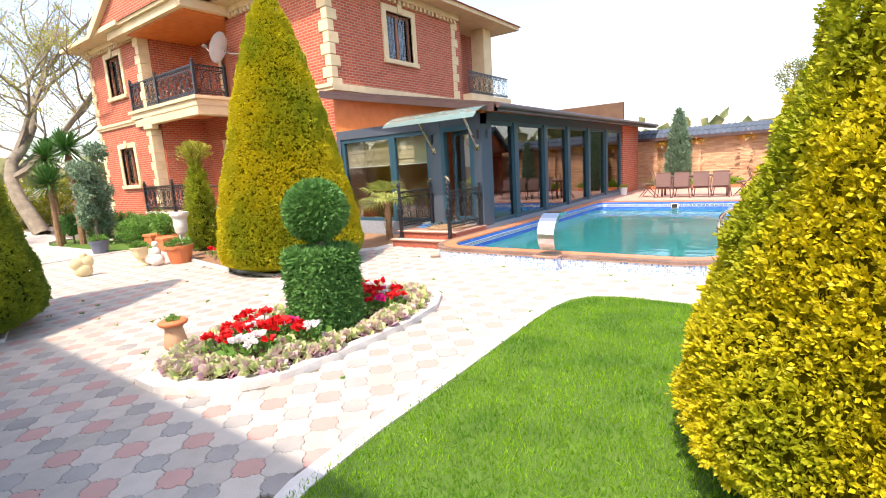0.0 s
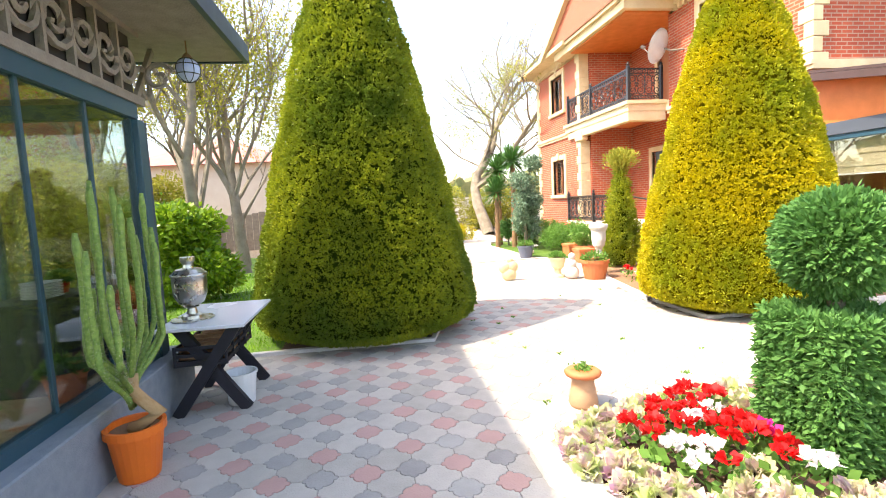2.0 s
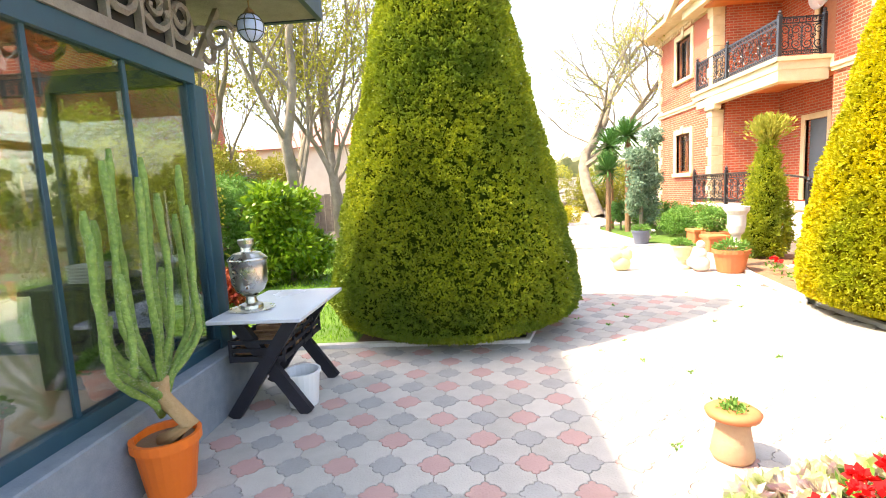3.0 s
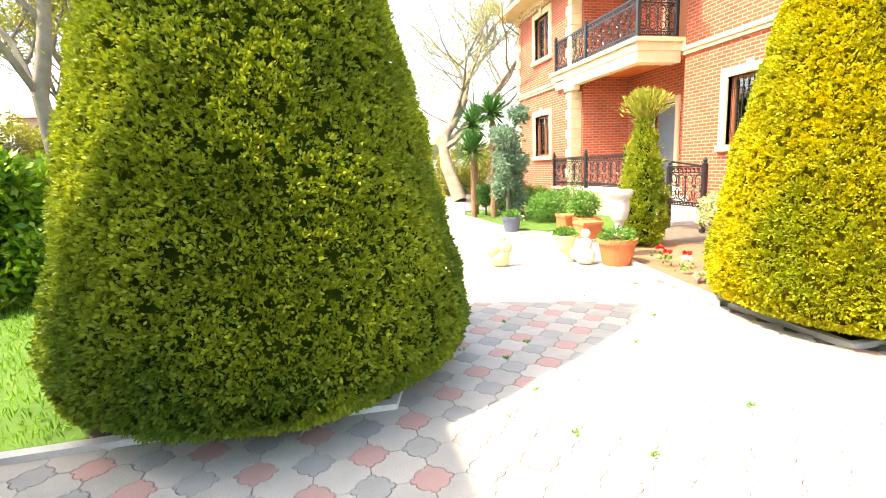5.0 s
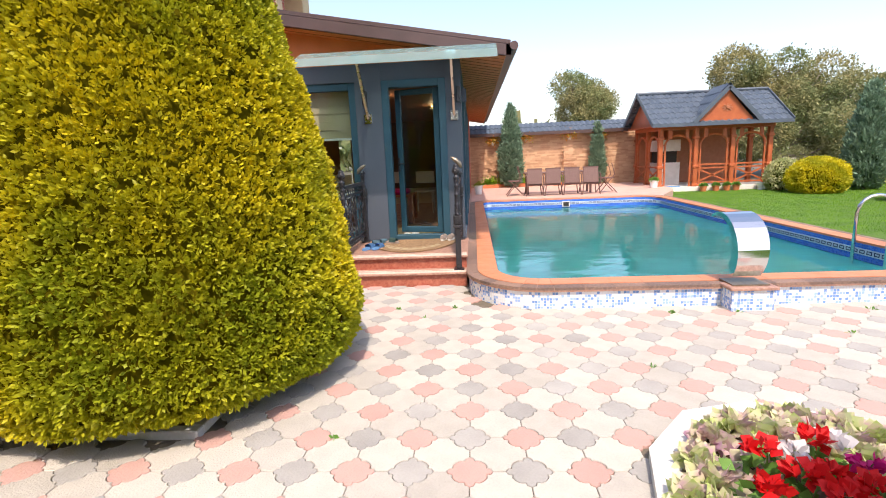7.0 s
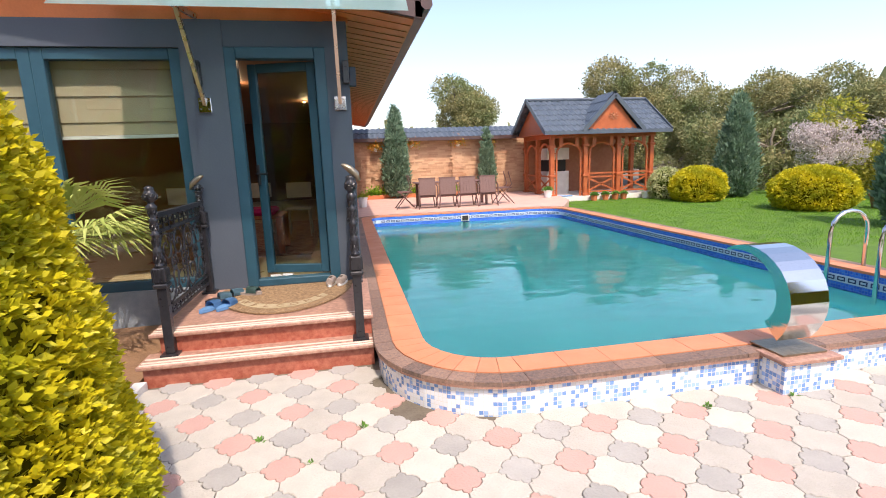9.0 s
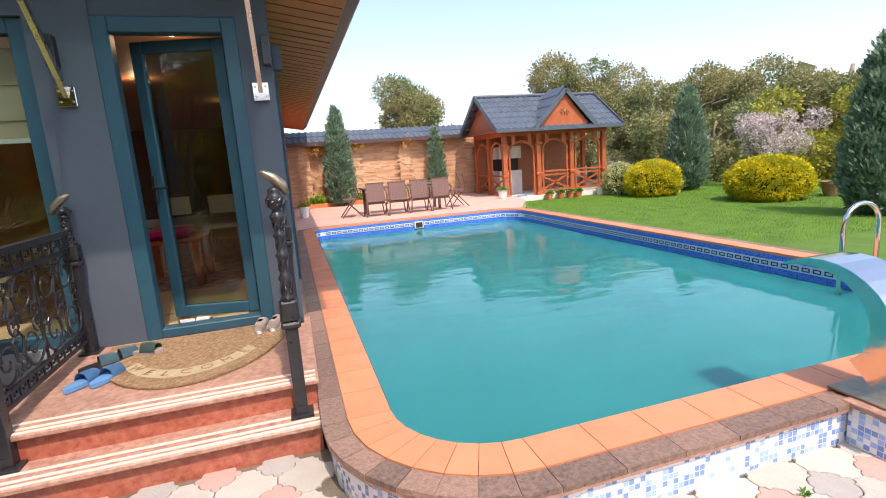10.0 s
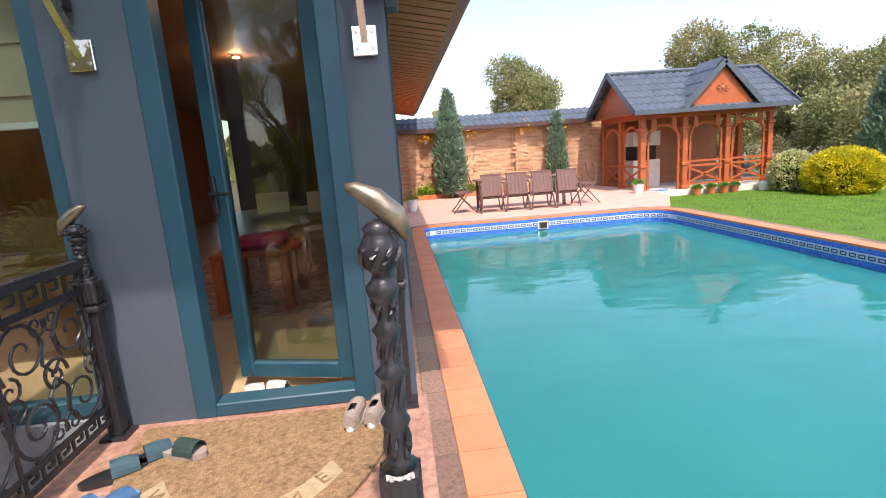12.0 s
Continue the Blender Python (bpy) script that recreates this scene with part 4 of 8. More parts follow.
def tufts(P, N, per, depth, seed):
    """Each point becomes the root of a tuft whose leaves fan outward, with gaps between the tufts."""
    rng = np.random.default_rng(seed)
    n = len(P) * per
    N = N / np.linalg.norm(N, axis=1)[:, None]
    D = np.repeat(N + rng.normal(0, 0.22, N.shape), per, 0) + rng.normal(0, 0.42, (n, 3))
    D /= np.linalg.norm(D, axis=1)[:, None]
    reach = np.repeat(rng.uniform(0.7, 1.25, len(P)), per)[:, None]
    return np.repeat(P, per, 0) + D * depth * reach * rng.uniform(0.15, 1.0, (n, 1)), D


def topiary(name, at, prof, n, size, material, core, label, category, seed, group="", aspect=0.55, stem=0.10, lump=0.022):
    t = thing(name, at, label, category, group)
    part("trunk", tube([at, (at[0], at[1], at[2] + prof[1][1] + 0.3)], 0.07, 8), M_bark, t)
    # The darker inner body stands in for shade seen between the tufts.
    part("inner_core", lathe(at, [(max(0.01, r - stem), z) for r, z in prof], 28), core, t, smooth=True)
    P, N = profile_points(at, prof, n, seed, lump)
    P, N = tufts(P - N * 0.022, N, 10, 0.032, seed + 1)
    leaf_mesh("foliage", P, N, size, aspect, material, t, seed + 2, 0.25)
    return t


CONE = [(0.55, 0.05), (0.95, 0.10), (1.24, 0.20), (1.31, 0.42), (1.26, 0.75), (1.12, 1.5), (0.97, 2.1), (0.78, 2.9), (0.53, 3.8), (0.28, 4.5), (0.05, 4.95)]
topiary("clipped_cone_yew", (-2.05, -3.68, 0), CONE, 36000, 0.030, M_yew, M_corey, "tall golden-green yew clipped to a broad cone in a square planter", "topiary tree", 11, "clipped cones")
CONE1 = [(0.75, 0.05), (1.12, 0.10), (1.36, 0.22), (1.43, 0.45), (1.38, 0.75), (1.21, 1.5), (1.06, 2.2), (0.86, 3.0), (0.66, 3.8), (0.42, 4.6), (0.06, 5.5)]
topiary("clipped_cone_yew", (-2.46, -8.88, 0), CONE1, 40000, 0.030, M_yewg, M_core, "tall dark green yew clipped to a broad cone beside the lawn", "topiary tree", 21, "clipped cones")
CONE3 = [(0.5, 0.05), (0.95, 0.12), (1.20, 0.35), (1.13, 0.7), (0.97, 1.2), (0.77, 1.8), (0.52, 2.5), (0.27, 3.15), (0.05, 3.8)]
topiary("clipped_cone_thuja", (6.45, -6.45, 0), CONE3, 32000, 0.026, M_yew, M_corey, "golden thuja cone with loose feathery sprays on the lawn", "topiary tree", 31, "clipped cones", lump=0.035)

# cube and ball topiary on the island bed
TX, TY = 1.72, -6.13
tp = thing("cube_and_ball_topiary", (TX, TY, 0.03), "green thuja clipped to a cube with a ball above it", "topiary")
part("trunk", tube([(TX, TY, 0.03), (TX, TY, 1.2)], 0.045, 8), M_bark, tp)
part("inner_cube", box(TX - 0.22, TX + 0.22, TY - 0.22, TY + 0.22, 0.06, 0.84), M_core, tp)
rng = np.random.default_rng(5)
F = []
for ax_, sg in ((0, 1), (0, -1), (1, 1), (1, -1), (2, 1)):
    q = rng.uniform(-0.25, 0.25, (1500, 3))
    q[:, 2] = rng.uniform(-0.42, 0.40, 1500)
    if ax_ == 2:
        q[:, 2] = 0.40
    else:
        q[:, ax_] = sg * 0.245
    q += rng.normal(0, 0.015, q.shape)
    nn = np.zeros((1500, 3))
    nn[:, ax_] = sg
    F.append((q + np.array([TX, TY, 0.47]), nn))
P, N = sprays(np.concatenate([f[0] for f in F]), np.concatenate([f[1] for f in F]), 5, 0.014, 6)
leaf_mesh("cube_foliage", P, N, 0.05, 0.4, M_box, tp, 7, 0.5)
bm = bmesh.new()
bmesh.ops.create_uvsphere(bm, u_segments=20, v_segments=12, radius=0.23)
for v in bm.verts:
    v.co = Vector((v.co.x + TX, v.co.y + TY, v.co.z * 0.88 + 1.30))
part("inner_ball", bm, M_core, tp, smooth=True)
q = rng.normal(0, 1, (5200, 3))
q /= np.linalg.norm(q, axis=1)[:, None]
P, N = sprays(q * np.array([0.275, 0.275, 0.265]) * rng.uniform(0.95, 1.05, (5200, 1)) + np.array([TX, TY, 1.30]), q, 5, 0.014, 8)
leaf_mesh("ball_foliage", P, N, 0.05, 0.4, M_box, tp, 9, 0.5)


def blob_tree(name, at, height, trunk_r, blobs, n, size, material, label, category, seed, group="", aspect=0.5, lean=(0, 0), limbs=9, bark=None):
    """Trunk with limbs to each clump; blobs: (dx, dy, z, radius)."""
    rnd = random.Random(seed)
    t = thing(name, at, label, category, group)
    a = Vector(at)
    topz = height * 0.75
    tip = a + Vector((lean[0], lean[1], topz))
    pts = [a + (tip - a) * (k / 6) + Vector((rnd.uniform(-1, 1), rnd.uniform(-1, 1), 0)) * trunk_r * 0.5 * (k > 0) for k in range(7)]
    part("trunk", tube(pts, [trunk_r * (1.15 - 0.13 * k) for k in range(7)], 9), bark or M_bark, t, smooth=True)
    bm = bmesh.new()
    for dx, dy, z, r in blobs:
        c = a + Vector((dx, dy, z))
        s = pts[min(6, max(1, int(6 * max(0.2, (z - r * 0.8)) / max(topz, 0.1))))]
        mid = (s + c) / 2 + Vector((rnd.uniform(-.2, .2), rnd.uniform(-.2, .2), -0.1)) * r
        tube([s, mid, c], [trunk_r * 0.4, trunk_r * 0.25, trunk_r * 0.12], 5, bm)
        for _ in range(limbs // 3):
            e = c + Vector((rnd.gauss(0, 1), rnd.gauss(0, 1), rnd.gauss(0.3, 1))).normalized() * r * 0.85
            tube([mid, (mid + e) / 2 + Vector((0, 0, 0.1 * r)), e], [trunk_r * 0.18, trunk_r * 0.12, trunk_r * 0.05], 4, bm)
    part("limb", bm, bark or M_bark, t)
    rng_ = np.random.default_rng(seed)
    w = np.array([b[3] ** 2 for b in blobs])
    k = rng_.choice(len(blobs), n, p=w / w.sum())
    B = np.array(blobs)[k]
    q = rng_.normal(0, 1, (n, 3))
    q /= np.linalg.norm(q, axis=1)[:, None]
    rad = B[:, 3:4] * rng_.uniform(0.45, 1.08, (n, 1)) ** 0.6
    P = np.array(at) + B[:, :3] + q * rad * np.array([1, 1, 0.85])
    P, N = sprays(P, q, 4, size * 0.6, seed + 1)
    leaf_mesh("crown", P, N, size, aspect, material, t, seed + 2, 0.9)
    return t


def cloud(rnd, n, rx, ry, z0, z1, r0, r1):
    return [(rnd.uniform(-rx, rx), rnd.uniform(-ry, ry), rnd.uniform(z0, z1), rnd.uniform(r0, r1)) for _ in range(n)]


def ball_bush(name, at, r, h, material, core, label, seed, n=2200, size=0.05, group=""):
    t = thing(name, at, label, "bush", group)
    prof = [(r * 0.6, 0.03), (r * 0.9, h * 0.15), (r, h * 0.42), (r * 0.93, h * 0.68), (r * 0.65, h * 0.9), (r * 0.2, h), (0.02, h * 1.01)]
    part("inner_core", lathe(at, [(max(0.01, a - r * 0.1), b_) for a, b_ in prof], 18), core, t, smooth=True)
    P, N = profile_points(at, prof, n, seed, r * 0.05)
    P, N = sprays(P, N, 4, size * 0.4, seed + 1)
    leaf_mesh("foliage", P, N, size, 0.5, material, t, seed + 2, 0.6)
    return t


def cypress(at, h, r, seed, n=2600):
    t = thing("cypress", at, "slender blue-green cypress planted before the garden wall or hedge", "cypress tree", "garden cypresses")
    prof = [(r * 0.4, 0.08), (r * 0.85, h * 0.1), (r, h * 0.28), (r * 0.85, h * 0.5), (r * 0.55, h * 0.72), (r * 0.25, h * 0.9), (0.02, h)]
    part("trunk", tube([at, (at[0], at[1], at[2] + h * 0.4)], 0.05, 6), M_bark, t)
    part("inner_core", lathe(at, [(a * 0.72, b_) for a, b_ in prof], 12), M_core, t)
    P, N = profile_points(at, prof, n, seed, r * 0.16)
    N[:, 2] += 1.2
    P, N = sprays(P, N, 4, 0.04, seed + 1)
    leaf_mesh("foliage", P, N, 0.12, 0.35, M_cyp, t, seed + 2, 0.35)
    return t


G = 0.0
cypress((1.62, 12.55, 0.19), 3.1, 0.36, 101, 3600)
cypress((4.95, 12.6, 0.19), 2.3, 0.20, 102, 1800)
cypress((11.9, 8.6, G), 3.1, 0.47, 103, 5200)
cypress((9.85, 2.05, G), 3.0, 0.42, 104, 9000)
ball_bush("golden_ball_bush", (10.2, 8.1, G), 0.73, 0.98, M_gold, M_corey, "round golden clipped bush on the lawn edge", 111, 4200, 0.06, "golden balls")
ball_bush("golden_ball_bush", (10.9, 5.0, G), 0.86, 0.98, M_gold, M_corey, "round golden clipped bush on the lawn edge", 112, 5200, 0.06, "golden balls")
ball_bush("variegated_bush", (9.95, 9.3, G), 0.48, 0.95, M_varieg, M_core, "pale variegated bush beside the pavilion", 113, 1600, 0.06)

rnd = random.Random(4)
blob_tree("olive_tree", (14.5, 17.5, 0), 5.8, 0.2, cloud(rnd, 22, 2.6, 2.2, 1.2, 4.9, 0.7, 1.3), 17000, 0.11, M_olive, "broad grey-green olive tree behind the garden", "tree", 201, "garden trees")
blob_tree("olive_tree", (18.5, 15.5, 0), 5.8, 0.2, cloud(rnd, 22, 2.5, 2.5, 1.0, 4.0, 0.6, 1.2), 17000, 0.11, M_olive, "broad grey-green olive tree behind the garden", "tree", 202, "garden trees")
blob_tree("olive_tree", (21.5, 10.5, 0), 5.4, 0.2, cloud(rnd, 24, 2.6, 2.6, 0.8, 3.4, 0.5, 1.0), 17000, 0.11, M_olive, "broad grey-green olive tree behind the garden", "tree", 203, "garden trees")
blob_tree("olive_tree", (6.6, 22.5, 0), 6.2, 0.2, cloud(rnd, 14, 1.2, 1.5, 3.0, 5.0, 0.7, 1.1), 9000, 0.11, M_olive, "grey-green tree crown rising above the garden wall", "tree", 204, "garden trees")
blob_tree("shrub_hedge", (16.5, 12.0, 0), 3.0, 0.1, cloud(rnd, 24, 3.6, 2.2, 0.5, 2.4, 0.6, 1.0), 8000, 0.13, M_olive, "loose mixed shrubs along the garden edge", "shrubs", 205)
blob_tree("shrub_hedge", (18.5, 6.0, 0), 3.4, 0.1, cloud(rnd, 26, 2.5, 4.0, 0.5, 2.6, 0.6, 1.0), 8000, 0.13, M_ygreen, "yellow-green spring shrubs along the garden edge", "shrubs", 206)
blob_tree("blossom_tree", (14.3, 7.6, 0), 2.9, 0.09, cloud(rnd, 16, 0.75, 0.75, 0.9, 2.0, 0.2, 0.42), 2300, 0.06, M_blossom, "small fruit tree covered in pale pink blossom", "tree", 207)
blob_tree("young_green_tree", (14.8, 5.2, 0), 2.8, 0.07, cloud(rnd, 10, 0.8, 0.8, 0.9, 2.4, 0.35, 0.55), 2600, 0.09, M_ygreen, "young tree with fresh yellow-green leaves", "tree", 208)


def bare_tree(name, at, h, r, label, seed, lean=(0, 0), leaf=2600, mat_=None, spread=0.5, group="", deep=4):
    """A tall tree early in spring: trunk, forking limbs and twigs, a few small leaves."""
    rnd = random.Random(seed)
    t = thing(name, at, label, "tree", group)
    bmt, bml = bmesh.new(), bmesh.new()
    ends = []

    def grow(p, d, L, rr, depth, order):
        pts = [p]
        for k in range(4):
            d = (d + Vector((rnd.gauss(0, .11), rnd.gauss(0, .11), 0.04))).normalized()
            pts.append(pts[-1] + d * L / 4)
        tube(pts, [rr * (1 - 0.07 * k) for k in range(5)], 8 if order == 0 else (5 if rr > 0.03 else 3), bmt if order == 0 else bml, caps=False)
        if depth >= deep or rr < 0.004:
            ends.extend(pts[1:])
            return
        grow(pts[4], (d + Vector((rnd.gauss(0, .18), rnd.gauss(0, .18), 0.05))).normalized(), L * 0.78, rr * 0.72, depth + 1, order)
        for k in range(2 if depth else 3):
            side = Vector((rnd.gauss(0, 1), rnd.gauss(0, 1), rnd.uniform(-0.1, 0.5))).normalized()
            grow(pts[rnd.choice((2, 3, 4))], (d * (1.25 - spread) + side * spread * 1.5).normalized(), L * rnd.uniform(0.55, 0.8), rr * rnd.uniform(0.38, 0.55), depth + 1, order + 1)
    grow(Vector(at), Vector((lean[0], lean[1], 1)).normalized(), h * 0.27, r, 0, 0)
    part("trunk", bmt, M_bark, t, smooth=True)
    part("limb", bml, M_bark, t)
    E_ = np.array([tuple(e) for e in ends])
    rng_ = np.random.default_rng(seed)
    P = E_[rng_.integers(0, len(E_), leaf)] + rng_.normal(0, 0.16, (leaf, 3))
    leaf_mesh("leaves", P, rng_.normal(0, 1, (leaf, 3)), 0.075, 0.6, mat_ or M_ygreen, t, seed, 0.9)
    return t


bare_tree("plane_tree", (-18.8, -3.2, 0), 13.5, 0.30, "leaning plane tree with bare limbs and a few spring leaves", 301, (-0.45, -0.35), 12000, spread=0.68, deep=6)
for k, (x, y, h, r) in enumerate(((-9.6, -12.2, 10, 0.16), (-8.8, -13.0, 11, 0.17), (-11.5, -12.6, 9.5, 0.12), (-12.5, -14.5, 10, 0.14), (-14.5, -11.0, 9, 0.12), (-10.5, -16.5, 9.5, 0.15), (-16.5, -8.5, 9.0, 0.13))):
    bare_tree("pale_trunk_tree", (x, y, 0), h, r, "tall pale-barked tree with bare branches and sparse new leaves", 310 + k, (rnd.uniform(-.12, .12), rnd.uniform(-.1, .1)), 7000, spread=0.42, deep=5, group="pale-barked trees")

blob_tree("laurel_bush", (-5.5, -12.05, 0.02), 1.9, 0.05, cloud(rnd, 16, 0.38, 0.38, 0.3, 1.6, 0.2, 0.36), 2600, 0.12, M_laurel, "glossy green laurel bush on the lawn", "bush", 401)
blob_tree("yellow_spring_hedge", (-9.3, -16.6, 0), 3.2, 0.06, cloud(rnd, 44, 6.0, 0.7, 0.8, 3.0, 0.5, 0.9), 15000, 0.10, M_ygreen, "long yellow-green hedge in front of the neighbouring house", "hedge", 402)
blob_tree("dark_hedge", (-10.5, -15.2, 0), 2.0, 0.06, cloud(rnd, 30, 5.0, 0.4, 0.4, 1.9, 0.4, 0.6), 9000, 0.09, M_leaf, "low dark green shrubs under the hedge", "hedge", 403)
blob_tree("clipped_round_tree", (-6.3, -14.0, 0.02), 1.9, 0.05, [(0, 0, 1.62, 0.50), (0.15, 0.1, 1.5, 0.45), (-0.15, -0.05, 1.5, 0.45)], 5000, 0.05, M_leaf, "round clipped little tree with a white-painted stem on the lawn", "small tree", 404, bark=M_white)
blob_tree("red_tipped_shrub", (-3.7, -12.3, 0.02), 0.6, 0.02, cloud(rnd, 5, 0.18, 0.18, 0.15, 0.45, 0.12, 0.2), 500, 0.08, mat("red_shrub_leaves", (0.35, 0.03, 0.015), (0.45, 0.10, 0.02), 5, 0.6, 0), "small shrub with bright red young leaves", "shrub", 405)
blob_tree("far_garden_hedge", (-24.5, -5.0, 0), 2.4, 0.06, cloud(rnd, 26, 0.6, 5.0, 0.4, 1.9, 0.5, 0.8), 6000, 0.12, M_ygreen, "yellowish hedge at the end of the driveway", "hedge", 406)
blob_tree("yellow_shrub", (-16.5, -5.1, 0), 1.0, 0.03, cloud(rnd, 9, 1.3, 0.5, 0.2, 0.5, 0.25, 0.4), 1500, 0.07, M_gold, "low yellow and green shrubs in the kerbed bed", "shrub", 407)
blob_tree("low_box_hedge", (-11.1, -2.9, 0), 0.95, 0.03, cloud(rnd, 16, 1.6, 0.5, 0.25, 0.6, 0.28, 0.42), 3600, 0.06, M_leaf, "low clipped box hedge along the porch", "hedge", 408)
cf = thing("slim_conifer", (-6.1, -3.25, 0), "narrow golden-green conifer with a feathery tuft on top", "conifer")
CF = [(0.20, 0.05), (0.30, 0.25), (0.32, 0.55), (0.26, 1.0), (0.18, 1.5), (0.10, 1.9), (0.05, 2.12)]
part("trunk", tube([(-6.1, -3.25, 0), (-6.1, -3.25, 2.3)], 0.03, 6), M_bark, cf)
part("inner_core", lathe((-6.1, -3.25, 0), [(r * 0.7, z) for r, z in CF], 14), M_core, cf)
P, N = profile_points((-6.1, -3.25, 0), CF, 2600, 409, 0.05)
P, N = tufts(P, N + np.array([0, 0, 0.6]), 9, 0.07, 410)
leaf_mesh("foliage", P, N, 0.05, 0.4, M_yewg, cf, 411, 0.3)
rng_ = np.random.default_rng(412)
q = rng_.normal(0, 1, (2200, 3)) * np.array([0.35, 0.35, 0.2]) + np.array([0, 0, 0.9])
q /= np.linalg.norm(q, axis=1)[:, None]
leaf_mesh("feathery_tuft", np.array([-6.1, -3.25, 2.05]) + q * rng_.uniform(0.05, 0.55, (2200, 1)), q, 0.09, 0.3, M_ygreen, cf, 413, 0.25, "feathery yellow-green tuft")
blob_tree("white_flowering_bush", (-5.3, -2.3, 0), 0.95, 0.03, [(0, 0, 0.62, 0.34), (0.1, 0.1, 0.5, 0.3)], 900, 0.07, M_varieg, "round variegated white-flecked bush by the stairs", "bush", 411)
blob_tree("potted_round_bush", (-8.0, -3.3, 0.3), 0.5, 0.02, [(0, 0, 0.3, 0.28)], 600, 0.06, M_leaf, "round clipped bush in a planter", "bush", 412)
blob_tree("dark_round_shrub", (-12.6, -4.0, 0), 1.0, 0.03, [(0, 0, 0.62, 0.32)], 700, 0.07, M_box, "small dark standard shrub in the kerbed bed", "shrub", 413)


def weeping_tree(name, at, h, r, label, seed):
    """A low tree whose thin twigs arch out and hang down."""
    rnd = random.Random(seed)
    t = thing(name, at, label, "tree")
    a = Vector(at)
    part("trunk", tube([a, a + Vector((0.06, 0.03, h * 0.4)), a + Vector((0, 0, h * 0.82))], 0.06, 8, None, 0.04), M_bark, t, smooth=True)
    bm = bmesh.new()
    P, N = [], []
    for k in range(230):
        an, rr = rnd.uniform(0, 6.283), r * rnd.uniform(0.25, 1.0)
        o = Vector((math.cos(an), math.sin(an), 0))
        top = h * rnd.uniform(0.8, 1.05)
        drop = (top - 0.5) * rnd.uniform(0.3, 0.95)
        pts = [a + Vector((0, 0, h * 0.8)), a + o * rr * 0.5 + Vector((0, 0, top)), a + o * rr * 0.9 + Vector((0, 0, top - 0.12)), a + o * rr + Vector((0, 0, top - 0.12 - drop * 0.5)), a + o * rr * 1.04 + Vector((0, 0, top - 0.12 - drop))]
        tube(pts, [0.012, 0.008, 0.006, 0.004, 0.002], 3, bm, caps=False)
        for _ in range(75):
            i = rnd.choice((1, 1, 2, 3, 3))
            P.append(pts[i].lerp(pts[min(4, i + 1)], rnd.random()) + Vector((rnd.gauss(0, .035), rnd.gauss(0, .035), rnd.gauss(0, .03))))
            N.append((o.x * 0.5, o.y * 0.5, -0.6))
    part("limb", bm, M_palmbark, t)
    leaf_mesh("leaves", np.array([tuple(p) for p in P]), np.array(N), 0.06, 0.65, M_weep, t, seed, 0.7)
    return t


weeping_tree("weeping_tree", (-4.9, -14.3, 0.02), 2.55, 1.15, "low weeping tree with arching twigs of yellow-green young leaves", 414)


def fan_leaf(bm, base, d, L, w, n=14):
    """A fan of narrow blades."""
    base, d = Vector(base), Vector(d).normalized()
    side = d.cross(Vector((0, 0, 1))).normalized()
    up = side.cross(d)
    for k in range(n):
        a = radians(-75 + 150 * k / (n - 1))
        e = (d * math.cos(a) + side * math.sin(a)).normalized()
        m_ = base + e * L * 0.6 + up * 0.02
        t_ = base + e * L + Vector((0, 0, -L * 0.22))
        s = e.cross(up).normalized() * w
        v = [bm.verts.new(p) for p in (base, m_ + s, t_, m_ - s)]
        bm.faces.new(v)


def palm(name, at, h, n, L, label, seed, stalk=0.45, material=None):
    rnd = random.Random(seed)
    t = thing(name, at, label, "palm")
    a = Vector(at)
    part("trunk", tube([a, a + Vector((0.02, 0, h * 0.5)), a + Vector((0, 0.02, h))], [0.09, 0.075, 0.07], 9), M_palmbark, t)
    bm = bmesh.new()
    for k in range(26):
        z = h * (0.15 + 0.8 * k / 26)
        an = k * 2.4
        d = Vector((math.cos(an), math.sin(an), 0))
        p = a + Vector((0, 0, z)) + d * 0.06
        obox(p, p + d * 0.05 + Vector((0, 0, 0.08)), 0.03, 0.012, bm)
    part("leaf_bases", bm, M_palmbark, t)
    for k in range(n):
        an = k * 2.4 + rnd.uniform(-.2, .2)
        el = rnd.uniform(-0.35, 0.95) if n < 30 else rnd.uniform(-0.7, 1.4)
        d = Vector((math.cos(an) * math.cos(el), math.sin(an) * math.cos(el), math.sin(el)))
        b0 = a + Vector((0, 0, h))
        b1 = b0 + d * stalk
        bm = bmesh.new()
        tube([b0, (b0 + b1) / 2 + Vector((0, 0, 0.03)), b1], 0.008, 4, bm)
        if n >= 30:
            for _ in range(5):
                e = (d + Vector((rnd.gauss(0, 0.25), rnd.gauss(0, 0.25), rnd.gauss(0, 0.25)))).normalized()
                obox(b0 + e * 0.08, b0 + e * L * rnd.uniform(0.8, 1.05), 0.028, 0.004, bm)
            part("frond", bm, material, t)
            continue
        fan_leaf(bm, b1, d, L * rnd.uniform(0.85, 1.1), 0.014)
        part("frond", bm, material or M_palm, t)
    return t


